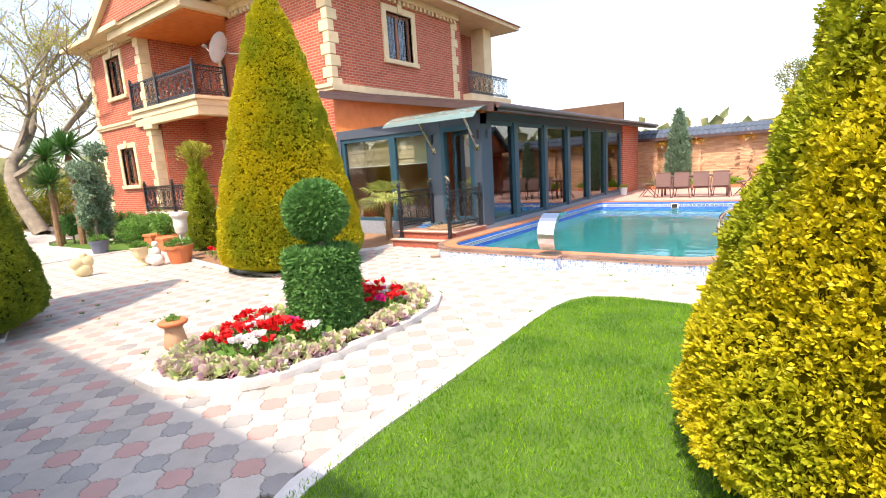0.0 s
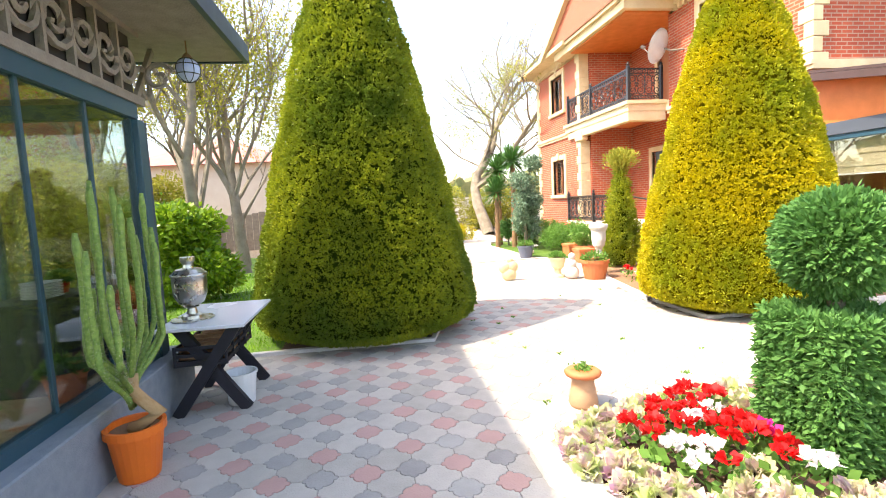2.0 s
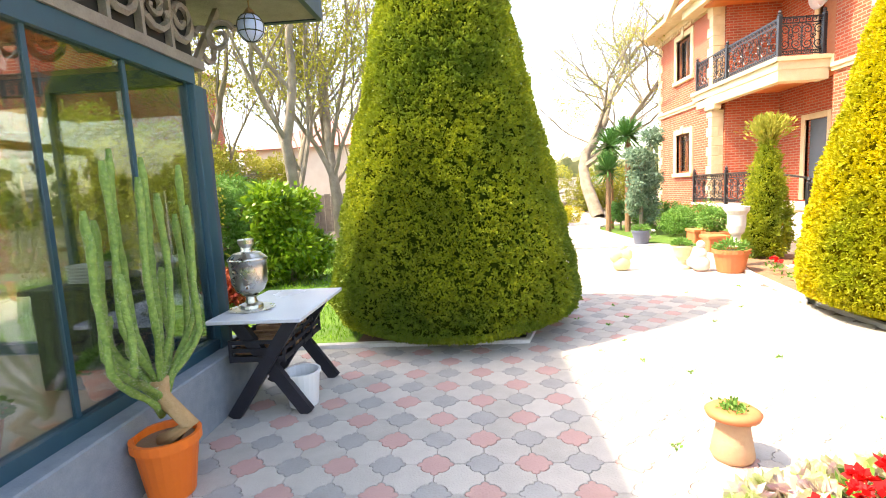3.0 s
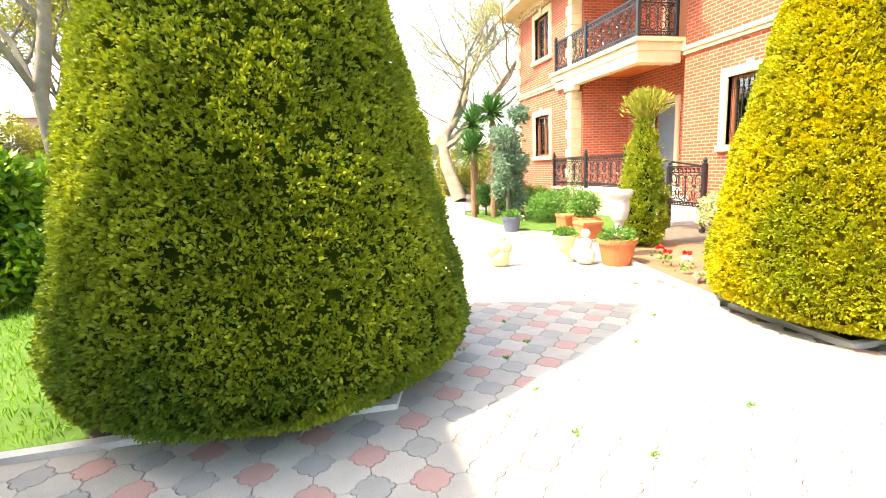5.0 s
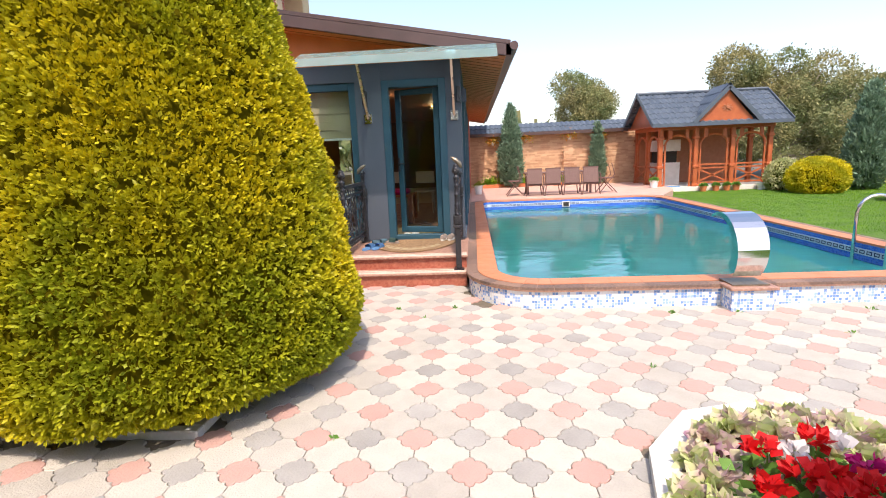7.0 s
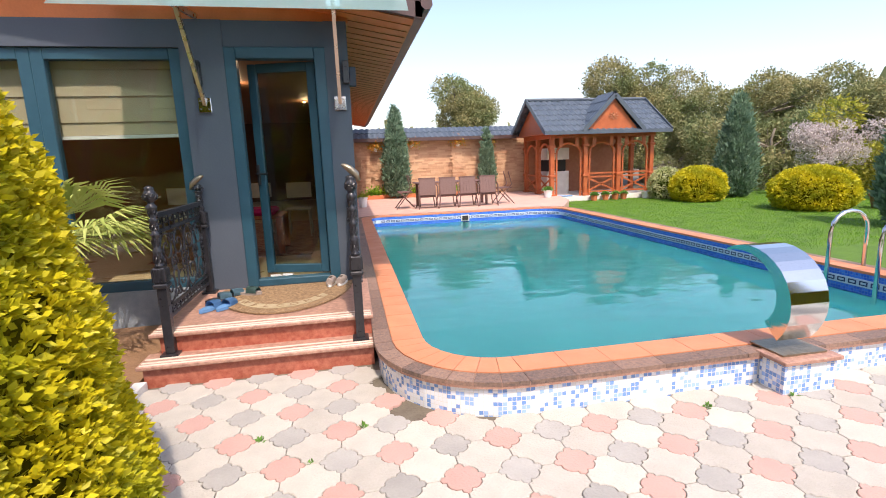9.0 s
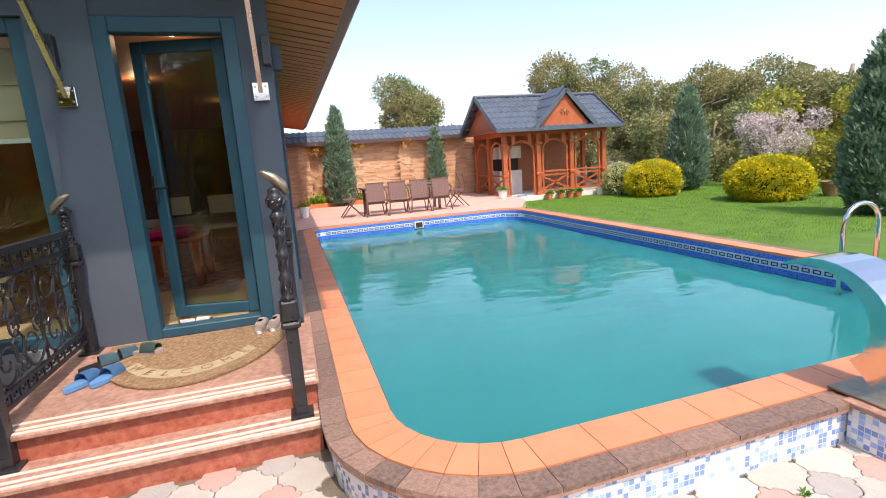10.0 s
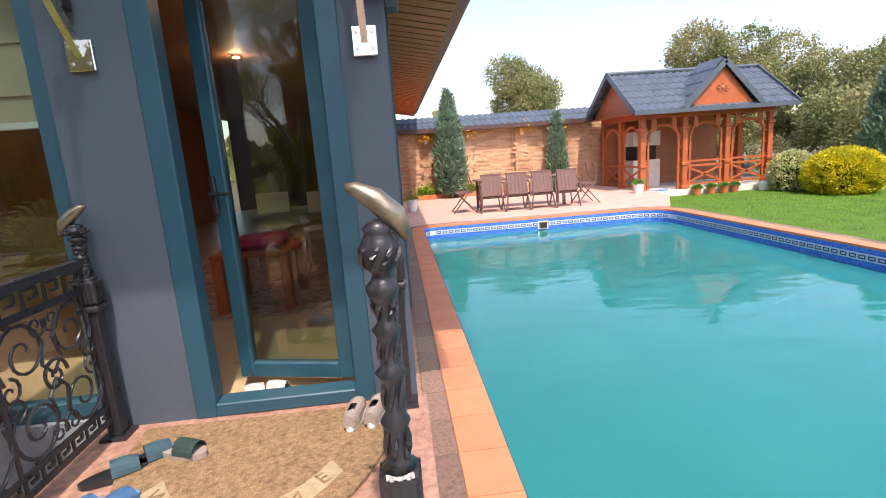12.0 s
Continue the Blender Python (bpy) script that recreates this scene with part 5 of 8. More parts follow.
palm("fan_palm", (-2.22, -0.80, 0.0), 0.95, 26, 0.48, "small fan palm with a shaggy brown trunk beside the steps", 501, 0.30)
palm("dark_yucca", (-13.0, -4.2, 0.0), 2.7, 60, 0.62, "tall dark yucca with spiky leaf heads before the house", 502, 0.15, M_box)
palm("dark_yucca", (-11.9, -4.0, 0.0), 2.9, 60, 0.62, "tall dark yucca with spiky leaf heads before the house", 503, 0.15, M_box)
palm("dark_yucca", (-12.2, -4.5, 0.0), 1.9, 55, 0.6, "tall dark yucca with spiky leaf heads before the house", 504, 0.15, M_box)
blob_tree("grey_conifer", (-11.0, -3.9, 0.0), 2.8, 0.06, cloud(rnd, 26, 0.45, 0.35, 0.4, 2.8, 0.12, 0.28), 2600, 0.09, M_cyp, "loose grey-green conifer beside the yuccas", "conifer", 505)

# ---- flowers of the island bed ----
def inside(p, poly):
    c = False
    n = len(poly)
    for i in range(n):
        a, b_ = poly[i], poly[(i + 1) % n]
        if (a[1] > p[1]) != (b_[1] > p[1]) and p[0] < (b_[0] - a[0]) * (p[1] - a[1]) / (b_[1] - a[1]) + a[0]:
            c = not c
    return c


def petal_disc(rng, c, r, n):
    an = rng.random(n) * 6.283
    q = np.stack([np.cos(an), np.sin(an), rng.uniform(0.1, 0.9, n)], 1)
    return c + q * np.array([r, r, r * 0.5]) * rng.uniform(0.1, 0.5, (n, 1)), q


def flower(name, at, material, label, seed, h=0.2, r=0.06, n=22):
    rng_ = np.random.default_rng(seed)
    t = thing(name, at, label, "flower", name + " plants")
    a = np.array(at)
    P = a + rng_.normal(0, 1, (16, 3)) * np.array([0.05, 0.05, 0.02]) + np.array([0, 0, h * 0.45])
    leaf_mesh("leaf_tuft", P, rng_.normal(0, 1, (16, 3)), 0.06, 0.75, M_leaf, t, seed, 0.5)
    P, N = petal_disc(rng_, a + np.array([0, 0, h]), r, n)
    leaf_mesh("bloom", P, N, 0.045, 0.95, material, t, seed + 1, 0.4)
    return t


def kale(at, seed):
    rng_ = np.random.default_rng(seed)
    t = thing("ornamental_kale", at, "frilly cream and purple ornamental kale on the edge of the bed", "flower", "kale plants")
    k = np.arange(84)
    an = k * 2.4
    el = 0.05 + 1.35 * k / 84
    q = np.stack([np.cos(an) * np.cos(el), np.sin(an) * np.cos(el), np.sin(el)], 1)
    P = np.array(at) + np.array([0, 0, 0.03]) + q * 0.02
    leaf_mesh("leaves", P + q * 0.02, q, 0.07, 0.9, M_kale, t, seed, 0.3)
    return t


rng = np.random.default_rng(77)
types = {}
base_fl = {}
cnt = 0
pts_used = []
for tries in range(4000):
    x, y = rng.uniform(0.85, 2.4), rng.uniform(-7.8, -4.4)
    if not inside((x, y), inn) or abs(x - TX) < 0.45 and abs(y - TY) < 0.45:
        continue
    if any((x - a) ** 2 + (y - b_) ** 2 < 0.115 ** 2 for a, b_ in pts_used):
        continue
    pts_used.append((x, y))
    edge = not inside((x, y), [tuple(ctr + (Vector(p) - ctr) * 0.68) for p in ISL])
    if edge:
        key = "kale%d" % (cnt % 4)
    else:
        u = rng.random()
        key = ("red%d" if u < 0.6 else "white%d" if u < 0.82 else "magenta%d" if u < 0.88 else "kale%d") % (cnt % 3)
    cnt += 1
    m = Matrix.Translation((x, y, 0.035)) @ Matrix.Rotation(rng.uniform(0, 6.28), 4, "Z") @ Matrix.Scale(float(rng.uniform(0.85, 1.2)), 4)
    if key not in base_fl:
        if key.startswith("kale"):
            o = kale((x, y, 0.035), 600 + cnt)
        else:
            mt, lb = {"r": (M_red, "bright red geranium in the flower bed"), "w": (M_whitep, "white geranium in the flower bed"), "m": (M_pinkp, "magenta flower in the flower bed")}[key[0]]
            o = flower({"r": "red_geranium", "w": "white_geranium", "m": "magenta_flower"}[key[0]], (x, y, 0.035), mt, lb, 600 + cnt, 0.20 if not edge else 0.12, 0.075, 34)
        base_fl[key] = o
    else:
        o = copy_thing(base_fl[key], Matrix.Translation((x, y, 0.035)) @ Matrix.Rotation(float(rng.uniform(0, 6.28)), 4, "Z"))
        o.scale = [float(rng.uniform(0.9, 1.25))] * 3
# more red flowers in the small beds
for (x, y) in ((-4.4, -4.0), (-4.2, -3.85), (-3.9, -4.1), (-3.5, -4.2), (-3.7, -3.9), (-4.7, -3.9), (-3.2, -4.25), (-9.6, -4.2), (-9.8, -4.0), (-10.4, -4.1), (-12.8, -4.3)):
    k = rng.choice(["red0", "red1", "red2", "white0", "kale0"])
    if k in base_fl:
        copy_thing(base_fl[k], Matrix.Translation((x, y, 0.02)))


# ---- pots and ornaments ----
def pot(name, at, r, h, material, label, plant=None, seed=0, group=""):
    t = thing(name, at, label, "plant pot", group)
    part("body", lathe(at, [(r * 0.7, 0), (r * 0.74, 0.01), (r * 0.97, h * 0.82), (r * 0.97, h * 0.84), (r * 1.07, h * 0.84), (r * 1.07, h), (r * 0.95, h), (r * 0.93, h * 0.88)], 22), material, t, smooth=False)
    part("soil", lathe((at[0], at[1], at[2] + h * 0.86), [(r * 0.93, 0), (r * 0.9, 0.02)], 16), M_darksoil, t)
    if plant:
        rng_ = np.random.default_rng(seed)
        q = rng_.normal(0, 1, (700, 3))
        q /= np.linalg.norm(q, axis=1)[:, None]
        q[:, 2] = abs(q[:, 2])
        P = np.array(at) + np.array([0, 0, h * 0.9]) + q * np.array([r * 1.0, r * 1.0, r * 0.75]) * rng_.uniform(0.5, 1, (700, 1))
        leaf_mesh("plant", P, q, 0.05, 0.5, plant, t, seed, 0.7)
    return t


pot("orange_pot", (-4.92, -4.45, 0), 0.27, 0.38, M_terra, "orange plastic pot with a low green bush", M_leaf, 701)
pot("grey_pot", (-9.0, -4.55, 0), 0.22, 0.34, mat("grey_pot_plastic", (0.10, 0.12, 0.17), (0.13, 0.15, 0.2), 5, 0.5, 0), "dark grey round pot at the kerb", M_leaf, 702)
pot("stone_bowl", (-5.35, -5.05, 0.22), 0.17, 0.2, M_lime, "small pale stone bowl planter on a foot", M_leaf, 703)
part_ = thing("bowl_foot", (-5.35, -5.05, 0), "carved pale stone foot under the bowl planter", "ornament")
part("foot", lathe((-5.35, -5.05, 0), [(0.13, 0), (0.13, 0.04), (0.07, 0.08), (0.07, 0.17), (0.12, 0.22)], 14), M_lime, part_)
urn = thing("stone_urn", (-5.35, -4.15, 0), "tall white stone urn on a baluster foot", "garden urn")
urn.scale = (0.62, 0.62, 1.0)
part("foot", lathe((-5.35, -4.15, 0), [(0.24, 0), (0.24, 0.08), (0.13, 0.12), (0.10, 0.25), (0.17, 0.36), (0.10, 0.48), (0.12, 0.54)], 18), M_limew, urn)
part("bowl", lathe((-5.35, -4.15, 0.54), [(0.10, 0), (0.19, 0.06), (0.23, 0.18), (0.23, 0.36), (0.31, 0.44), (0.31, 0.50), (0.24, 0.50), (0.2, 0.4)], 22), M_limew, urn)
for x, y, w_ in ((-8.7, -3.3, 0.45), (-7.9, -3.3, 0.4), (-7.3, -3.6, 0.4)):
    t = thing("terracotta_planter_box", (x, y, 0), "rectangular terracotta planter box by the porch", "planter box", "planter boxes")
    part("box", box(x - w_ / 2, x + w_ / 2, y - 0.2, y + 0.2, 0, 0.33, bev=0.02), M_terra, t)
    part("rim", box(x - w_ / 2 - 0.02, x + w_ / 2 + 0.02, y - 0.22, y + 0.22, 0.27, 0.34, bev=0.01), M_terra, t)
# small stone figures, plain shapes
bm = bmesh.new()
for cx, cz, r in ((0, 0.12, 0.16), (-0.05, 0.28, 0.13), (0.07, 0.26, 0.13), (-0.02, 0.40, 0.07)):
    b2 = bmesh.new()
    bmesh.ops.create_icosphere(b2, subdivisions=2, radius=r)
    for v in b2.verts:
        v.co = Vector((v.co.x * 0.6 - 5.42, v.co.y - 6.06 - cx * 1.3, max(0, v.co.z + cz)))
    me = bpy.data.meshes.new("tmp")
    b2.to_mesh(me)
    b2.free()
    bm.from_mesh(me)
ob = part("garden_figure", bm, mat("yellowed_plaster", (0.72, 0.60, 0.34), (0.62, 0.5, 0.28), 8, 0.8, 0.3), None, "small yellowed plaster figure standing on the pavement", smooth=True)
tagged(ob, category="garden statue")
bm = bmesh.new()
for cx, cz, r in ((0, 0.12, 0.15), (0.0, 0.3, 0.1), (0.0, 0.45, 0.07), (-0.12, 0.08, 0.1)):
    b2 = bmesh.new()
    bmesh.ops.create_icosphere(b2, subdivisions=2, radius=r)
    for v in b2.verts:
        v.co = Vector((v.co.x - 5.1 + cx, v.co.y - 4.85, max(0, v.co.z + cz)))
    me = bpy.data.meshes.new("tmp")
    b2.to_mesh(me)
    b2.free()
    bm.from_mesh(me)
ob = part("seated_figure", bm, M_limew, None, "small white seated stone figure beside the urn", smooth=True)
tagged(ob, category="garden statue")
ms = thing("mushroom_planter", (0.62, -7.2, 0), "terracotta mushroom-shaped ornament with a small plant in its tilted cap", "garden ornament")
part("stem", lathe((0.62, -7.2, 0), [(0.10, 0), (0.115, 0.03), (0.10, 0.12), (0.085, 0.2), (0.10, 0.235)], 18), mat("beige_terracotta", (0.55, 0.34, 0.2), (0.48, 0.28, 0.16), 10, 0.8, 0.2), ms, smooth=True)
part("cap", lathe((0.62, -7.2, 0.235), [(0.06, 0), (0.135, 0.015), (0.145, 0.04), (0.12, 0.06), (0.08, 0.055)], 22), M_terra, ms, smooth=True)
rng_ = np.random.default_rng(8)
q = rng_.normal(0, 1, (260, 3)) * np.array([0.03, 0.03, 0.012])
leaf_mesh("plant", np.array([0.62, -7.2, 0.30]) + q, np.tile([0, 0, 1.0], (260, 1)), 0.022, 0.6, M_leaf, ms, 9, 0.6)

# ---- potted cactus ----
cac = thing("potted_cactus", (0.90, -10.33, 0), "tall many-armed spiny cactus in an orange plastic pot", "cactus")
part("pot", lathe((0.90, -10.33, 0), [(0.115, 0), (0.12, 0.01), (0.16, 0.29), (0.16, 0.30), (0.178, 0.30), (0.178, 0.35), (0.155, 0.35), (0.15, 0.31)], 24), M_orangepot, cac)
part("soil", lathe((0.90, -10.33, 0.30), [(0.152, 0), (0.15, 0.012)], 18), M_soil, cac)
part("woody_stem", tube([(0.90, -10.33, 0.3), (0.93, -10.17, 0.42), (0.89, -10.33, 0.55), (0.90, -10.33, 0.66)], [0.06, 0.05, 0.045, 0.05], 10), mat("cactus_bark", (0.42, 0.24, 0.10), (0.5, 0.32, 0.16), 12, 0.9, 0.5), cac, smooth=True)
sp = bmesh.new()
rnd2 = random.Random(3)
arms = [(-0.18, 0.15, 1.45, 0.5), (0.16, -0.12, 1.5, 0.5), (-0.38, -0.04, 1.5, 0.42), (0.36, 0.02, 1.45, 0.42), (-0.32, 0.05, 1.78, 0.45), (-0.22, 0.12, 1.55, 0.5), (-0.14, -0.05, 1.82, 0.5), (-0.06, 0.08, 1.62, 0.55), (0.05, -0.08, 1.85, 0.5), (0.12, 0.1, 1.70, 0.5), (0.2, 0.0, 1.78, 0.5), (0.27, -0.06, 1.55, 0.45), (0.30, 0.10, 1.25, 0.5), (0.0, -0.15, 1.2, 0.55), (-0.27, -0.1, 1.2, 0.45), (0.09, -0.17, 1.0, 0.6)]
for dx, dy, zt, zb in arms:
    pts = []
    for k in range(15):
        f = k / 14
        s = min(1.0, f * 2.6)
        s = s * s * (3 - 2 * s)
        pts.append(Vector((0.90 + dx * s + 0.012 * math.sin(f * 9 + dx * 20), -10.33 + dy * s, zb + 0.03 + (zt - zb) * f)))
    rad = [0.018 + 0.003 * math.sin(k * 2.6) for k in range(15)]
    rad[-1], rad[-2] = 0.012, 0.022
    part("arm", tube(pts, rad, 8), M_cactus, cac, smooth=True)
    for k in range(420):
        f = rnd2.random() * 13.8
        i = int(f)
        p = pts[i].lerp(pts[i + 1], f - i)
        a = rnd2.random() * 6.283
        d = Vector((math.cos(a), math.sin(a), rnd2.uniform(-.2, .5)))
        s = d.cross(Vector((0, 0, 1))).normalized() * 0.0016
        p = p + d * 0.015
        sp.faces.new([sp.verts.new(p + s), sp.verts.new(p - s), sp.verts.new(p + d * 0.024)])
part("spine", sp, mat("pale_spines", (0.6, 0.55, 0.42), (0.5, 0.45, 0.33), 10, 0.7, 0), cac)

# ---- table with samovar ----
tb = thing("garden_table", (-0.38, -10.15, 0), "white-topped garden table on black crossed wooden legs", "table")
part("tabletop", box(-0.93, 0.13, -10.50, -9.82, 0.735, 0.765, bev=0.006), M_marble, tb)
for x in (-0.72, -0.03):
    for sgn in (1, -1):
        part("leg", obox((x + 0.03 * sgn, -10.16 - 0.27 * sgn, 0.0), (x + 0.03 * sgn, -10.16 + 0.24 * sgn, 0.735), 0.055, 0.09), M_blackwood, tb)
part("stretcher", obox((-0.72, -10.16, 0.37), (-0.03, -10.16, 0.37), 0.05, 0.07), M_blackwood, tb)
sm = thing("samovar", (-0.22, -10.32, 0.767), "dented pewter samovar with a tap on a thin tray", "samovar")
a = (-0.22, -10.32, 0.775)
part("tray", tube([(-0.22, -10.32, 0.770), (-0.22, -10.32, 0.776)], 0.17, 24), M_steel2, sm)
part("base", lathe(a, [(0.085, 0), (0.08, 0.025), (0.045, 0.04), (0.035, 0.085), (0.06, 0.10)], 16), M_steel2, sm)
part("body", lathe(a, [(0.05, 0.10), (0.10, 0.135), (0.13, 0.20), (0.137, 0.30), (0.137, 0.36), (0.145, 0.365), (0.145, 0.38), (0.12, 0.395)], 28), M_steel2, sm, smooth=True)
part("lid", lathe(a, [(0.13, 0.392), (0.10, 0.42), (0.05, 0.43)], 24), M_steel2, sm)
part("chimney", lathe(a, [(0.045, 0.43), (0.04, 0.46), (0.058, 0.49), (0.06, 0.52), (0.045, 0.525)], 18), M_steel2, sm)
part("tap", tube([(-0.09, -10.27, 0.96), (-0.02, -10.24, 0.97), (0.0, -10.23, 0.95)], 0.012, 8), M_steel2, sm)
for s in (-1, 1):
    part("handle", tube([(-0.22 + 0.13 * s, -10.32 - 0.02 * s, 1.12), (-0.22 + 0.17 * s, -10.32 - 0.03 * s, 1.10), (-0.22 + 0.13 * s, -10.32 - 0.02 * s, 1.06)], 0.009, 6), M_iron, sm)
bk = thing("white_bucket", (-0.22, -9.98, 0), "white plastic bucket under the table", "bucket")
part("body", lathe((-0.22, -9.98, 0), [(0.11, 0), (0.135, 0.25), (0.145, 0.25), (0.145, 0.27), (0.13, 0.27), (0.11, 0.03)], 22), M_white, bk)
cr = thing("firewood_crate", (-0.42, -10.22, 0.41), "black plastic crate filled with split firewood", "crate")
part("crate_floor", box(-0.82, -0.02, -10.42, -10.02, 0.41, 0.425), M_blackwood, cr)
for zz in (0.44, 0.50, 0.56):
    for p_, q_ in (((-0.82, -10.42, zz), (-0.02, -10.42, zz)), ((-0.82, -10.02, zz), (-0.02, -10.02, zz)), ((-0.82, -10.42, zz), (-0.82, -10.02, zz)), ((-0.02, -10.42, zz), (-0.02, -10.02, zz))):
        part("slat", obox(p_, q_, 0.012, 0.028), M_blackwood, cr)
for x in (-0.82, -0.62, -0.42, -0.22, -0.02):
    for y in (-10.42, -10.02):
        part("upright", obox((x, y, 0.41), (x, y, 0.58), 0.02, 0.02), M_blackwood, cr)
M_log = mat("split_firewood", (0.20, 0.10, 0.05), (0.50, 0.30, 0.16), 9, 0.9, 0.5, rand=0.6)
for k in range(22):
    x, zz = -0.78 + 0.068 * (k % 11), 0.45 + 0.075 * (k // 11)
    part("log", tube([(x + rnd2.uniform(0, .03), -10.40, zz + rnd2.uniform(0, .03)), (x + rnd2.uniform(0, .03), -10.04, zz + rnd2.uniform(0, .05))], rnd2.uniform(0.022, 0.034), 5), M_log, cr)

# ---- near glazed pavilion ----
structure("plinth_near_pavilion", box(-0.62, 4.2, -15.2, -10.49, -0.05, 0.45, bev=0.01), M_plinth)
for nm, x0, x1, y0, y1 in (("pavilion_post", -0.36, -0.24, -10.72, -10.60), ("pavilion_post", 4.05, 4.17, -10.72, -10.6), ("pavilion_post", -0.36, -0.24, -15.1, -15.0), ("pavilion_post", 4.05, 4.17, -15.1, -15.0)):
    structure(nm, box(x0, x1, y0, y1, 0.45, 2.45, bev=0.004), M_alu)
structure("pavilion_post_inner", box(-0.44, -0.37, -10.74, -10.62, 0.45, 2.45), M_bluegrey)
bm = bmesh.new()
for p0, p1 in ((( -0.3, -10.66), (4.1, -10.66)), ((-0.3, -10.66), (-0.3, -15.05)), ((-0.3, -15.05), (4.1, -15.05))):
    for z, h in ((0.49, 0.08), (2.52, 0.12)):
        obox((*p0, z), (*p1, z), 0.08, h, bm)
structure("pavilion_rails", bm, M_alu)
px_ = [-0.24, 0.42, 1.08, 1.74, 2.40, 3.06, 4.05]
for i, (a_, b_) in enumerate(zip(px_, px_[1:])):
    w = thing("window_%d" % (i + 31), ((a_ + b_) / 2, -10.66, 0.53), "", "")
    w["kind"] = "structure"
    bm = bmesh.new()
    box(a_, a_ + 0.014, -10.672, -10.648, 0.53, 2.46, bm)
    box(b_ - 0.014, b_, -10.672, -10.648, 0.53, 2.46, bm)
    part("window_frame", bm, M_alu, w)
    part("pane", box(a_ + 0.014, b_ - 0.014, -10.665, -10.655, 0.53, 2.46), M_glassgarden, w)
for i in range(4):
    y0 = -10.72 - i * 1.07
    w = thing("window_%d" % (i + 41), (-0.3, y0 - 0.5, 0.53), "", "")
    w["kind"] = "structure"
    part("window_frame", box(-0.33, -0.27, y0 - 1.07, y0 - 1.03, 0.53, 2.46), M_alu, w)
    part("pane", box(-0.305, -0.295, y0 - 1.03, y0, 0.53, 2.46), M_glassgarden, w)
dh = thing("long_door_handle", (-0.24, -10.9, 1.1), "long polished steel pull handle on the glass door", "door handle")
part("bar", tube([(-0.22, -10.9, 1.10), (-0.22, -10.9, 1.69)], 0.014, 8), M_steel, dh)
bm = bmesh.new()
tube([(-0.29, -10.9, 1.2), (-0.22, -10.9, 1.2)], 0.008, 6, bm)
tube([(-0.29, -10.9, 1.6), (-0.22, -10.9, 1.6)], 0.008, 6, bm)
part("standoff", bm, M_steel, dh)
# carved fascia with pierced scrollwork
fb = bmesh.new()
box(-0.42, 4.2, -10.655, -10.60, 2.58, 2.65, fb)
box(-0.42, 4.2, -10.655, -10.60, 3.14, 3.2, fb)
box(-0.42, -0.36, -15.1, -10.70, 2.58, 2.65, fb)
box(-0.42, -0.36, -15.1, -10.70, 3.14, 3.2, fb)
structure("fascia_board", fb, M_greywood)
# Dark sheet added in place of the shade behind the pierced carving.
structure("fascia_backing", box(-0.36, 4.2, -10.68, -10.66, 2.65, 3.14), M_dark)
fb = bmesh.new()


def scroll(c, r, turns, u, v, th, seg=22, bm=None, rr=0.012, flip=1):
    pts = []
    for k in range(seg + 1):
        f = k / seg
        a_ = th + flip * f * turns * 6.283
        rad_ = r * (1 - 0.82 * f)
        pts.append(Vector(c) + Vector(u) * math.cos(a_) * rad_ + Vector(v) * math.sin(a_) * rad_)
    return tube(pts, [rr * (1 - 0.3 * k / seg) for k in range(seg + 1)], 5, bm)


for k in range(15):
    x = -0.2 + k * 0.3
    scroll((x, -10.625, 2.89), 0.17, 1.5, (1, 0, 0), (0, 0, 1), (k % 2) * 3.14, 16, fb, 0.03, 1 if k % 2 else -1)
    obox((x + 0.15, -10.625, 2.65), (x + 0.15, -10.625, 3.14), 0.03, 0.05, fb)
for k in range(5):
    y = -10.9 - k * 0.3
    scroll((-0.39, y, 2.89), 0.17, 1.5, (0, 1, 0), (0, 0, 1), (k % 2) * 3.14, 16, fb, 0.03)
# corner bracket
scroll((-0.62, -10.68, 2.80), 0.17, 1.3, (1, 0, 0), (0, 0, 1), 0.4, 16, fb, 0.028)
scroll((-0.5, -10.5, 2.84), 0.13, 1.3, (0, 1, 0), (0, 0, 1), 0.4, 16, fb, 0.025)
obox((-0.38, -10.68, 2.58), (-0.85, -10.68, 3.17), 0.04, 0.05, fb)
structure("fascia_carving", fb, M_greywood)
# roof with wide eaves
bm = bmesh.new()
b0 = [bm.verts.new(p) for p in ((-1.25, -9.95, 3.26), (5.0, -9.95, 3.26), (5.0, -16.0, 3.26), (-1.25, -16.0, 3.26))]
b1 = [bm.verts.new(p) for p in ((1.2, -12.4, 4.4), (2.6, -12.4, 4.4), (2.6, -13.6, 4.2), (1.2, -13.6, 4.2))]
bm.faces.new(b0[::-1])
bm.faces.new(b1)
for i in range(4):
    bm.faces.new((b0[i], b0[(i + 1) % 4], b1[(i + 1) % 4], b1[i]))
structure("pavilion_roof", bm, M_tile)
bm = bmesh.new()
for p_, q_ in (((-1.27, -9.93, 3.26), (5.02, -9.93, 3.26)), ((-1.27, -9.93, 3.26), (-1.27, -16.0, 3.26))):
    obox(p_, q_, 0.05, 0.17, bm)
structure("pavilion_fascia", bm, mat("navy_fascia", (0.02, 0.035, 0.06), (0.03, 0.045, 0.075), 5, 0.4, 0))
structure("pavilion_soffit", box(-1.24, 4.98, -15.98, -9.96, 3.185, 3.255), M_greywood)
lp = thing("hanging_lantern", (-0.60, -10.29, 2.91), "round leaded lantern with pale blue glass hanging from the eaves", "lantern")
part("hook", tube([(-0.60, -10.29, 3.185), (-0.60, -10.29, 3.06)], 0.006, 5), M_palmbark, lp)
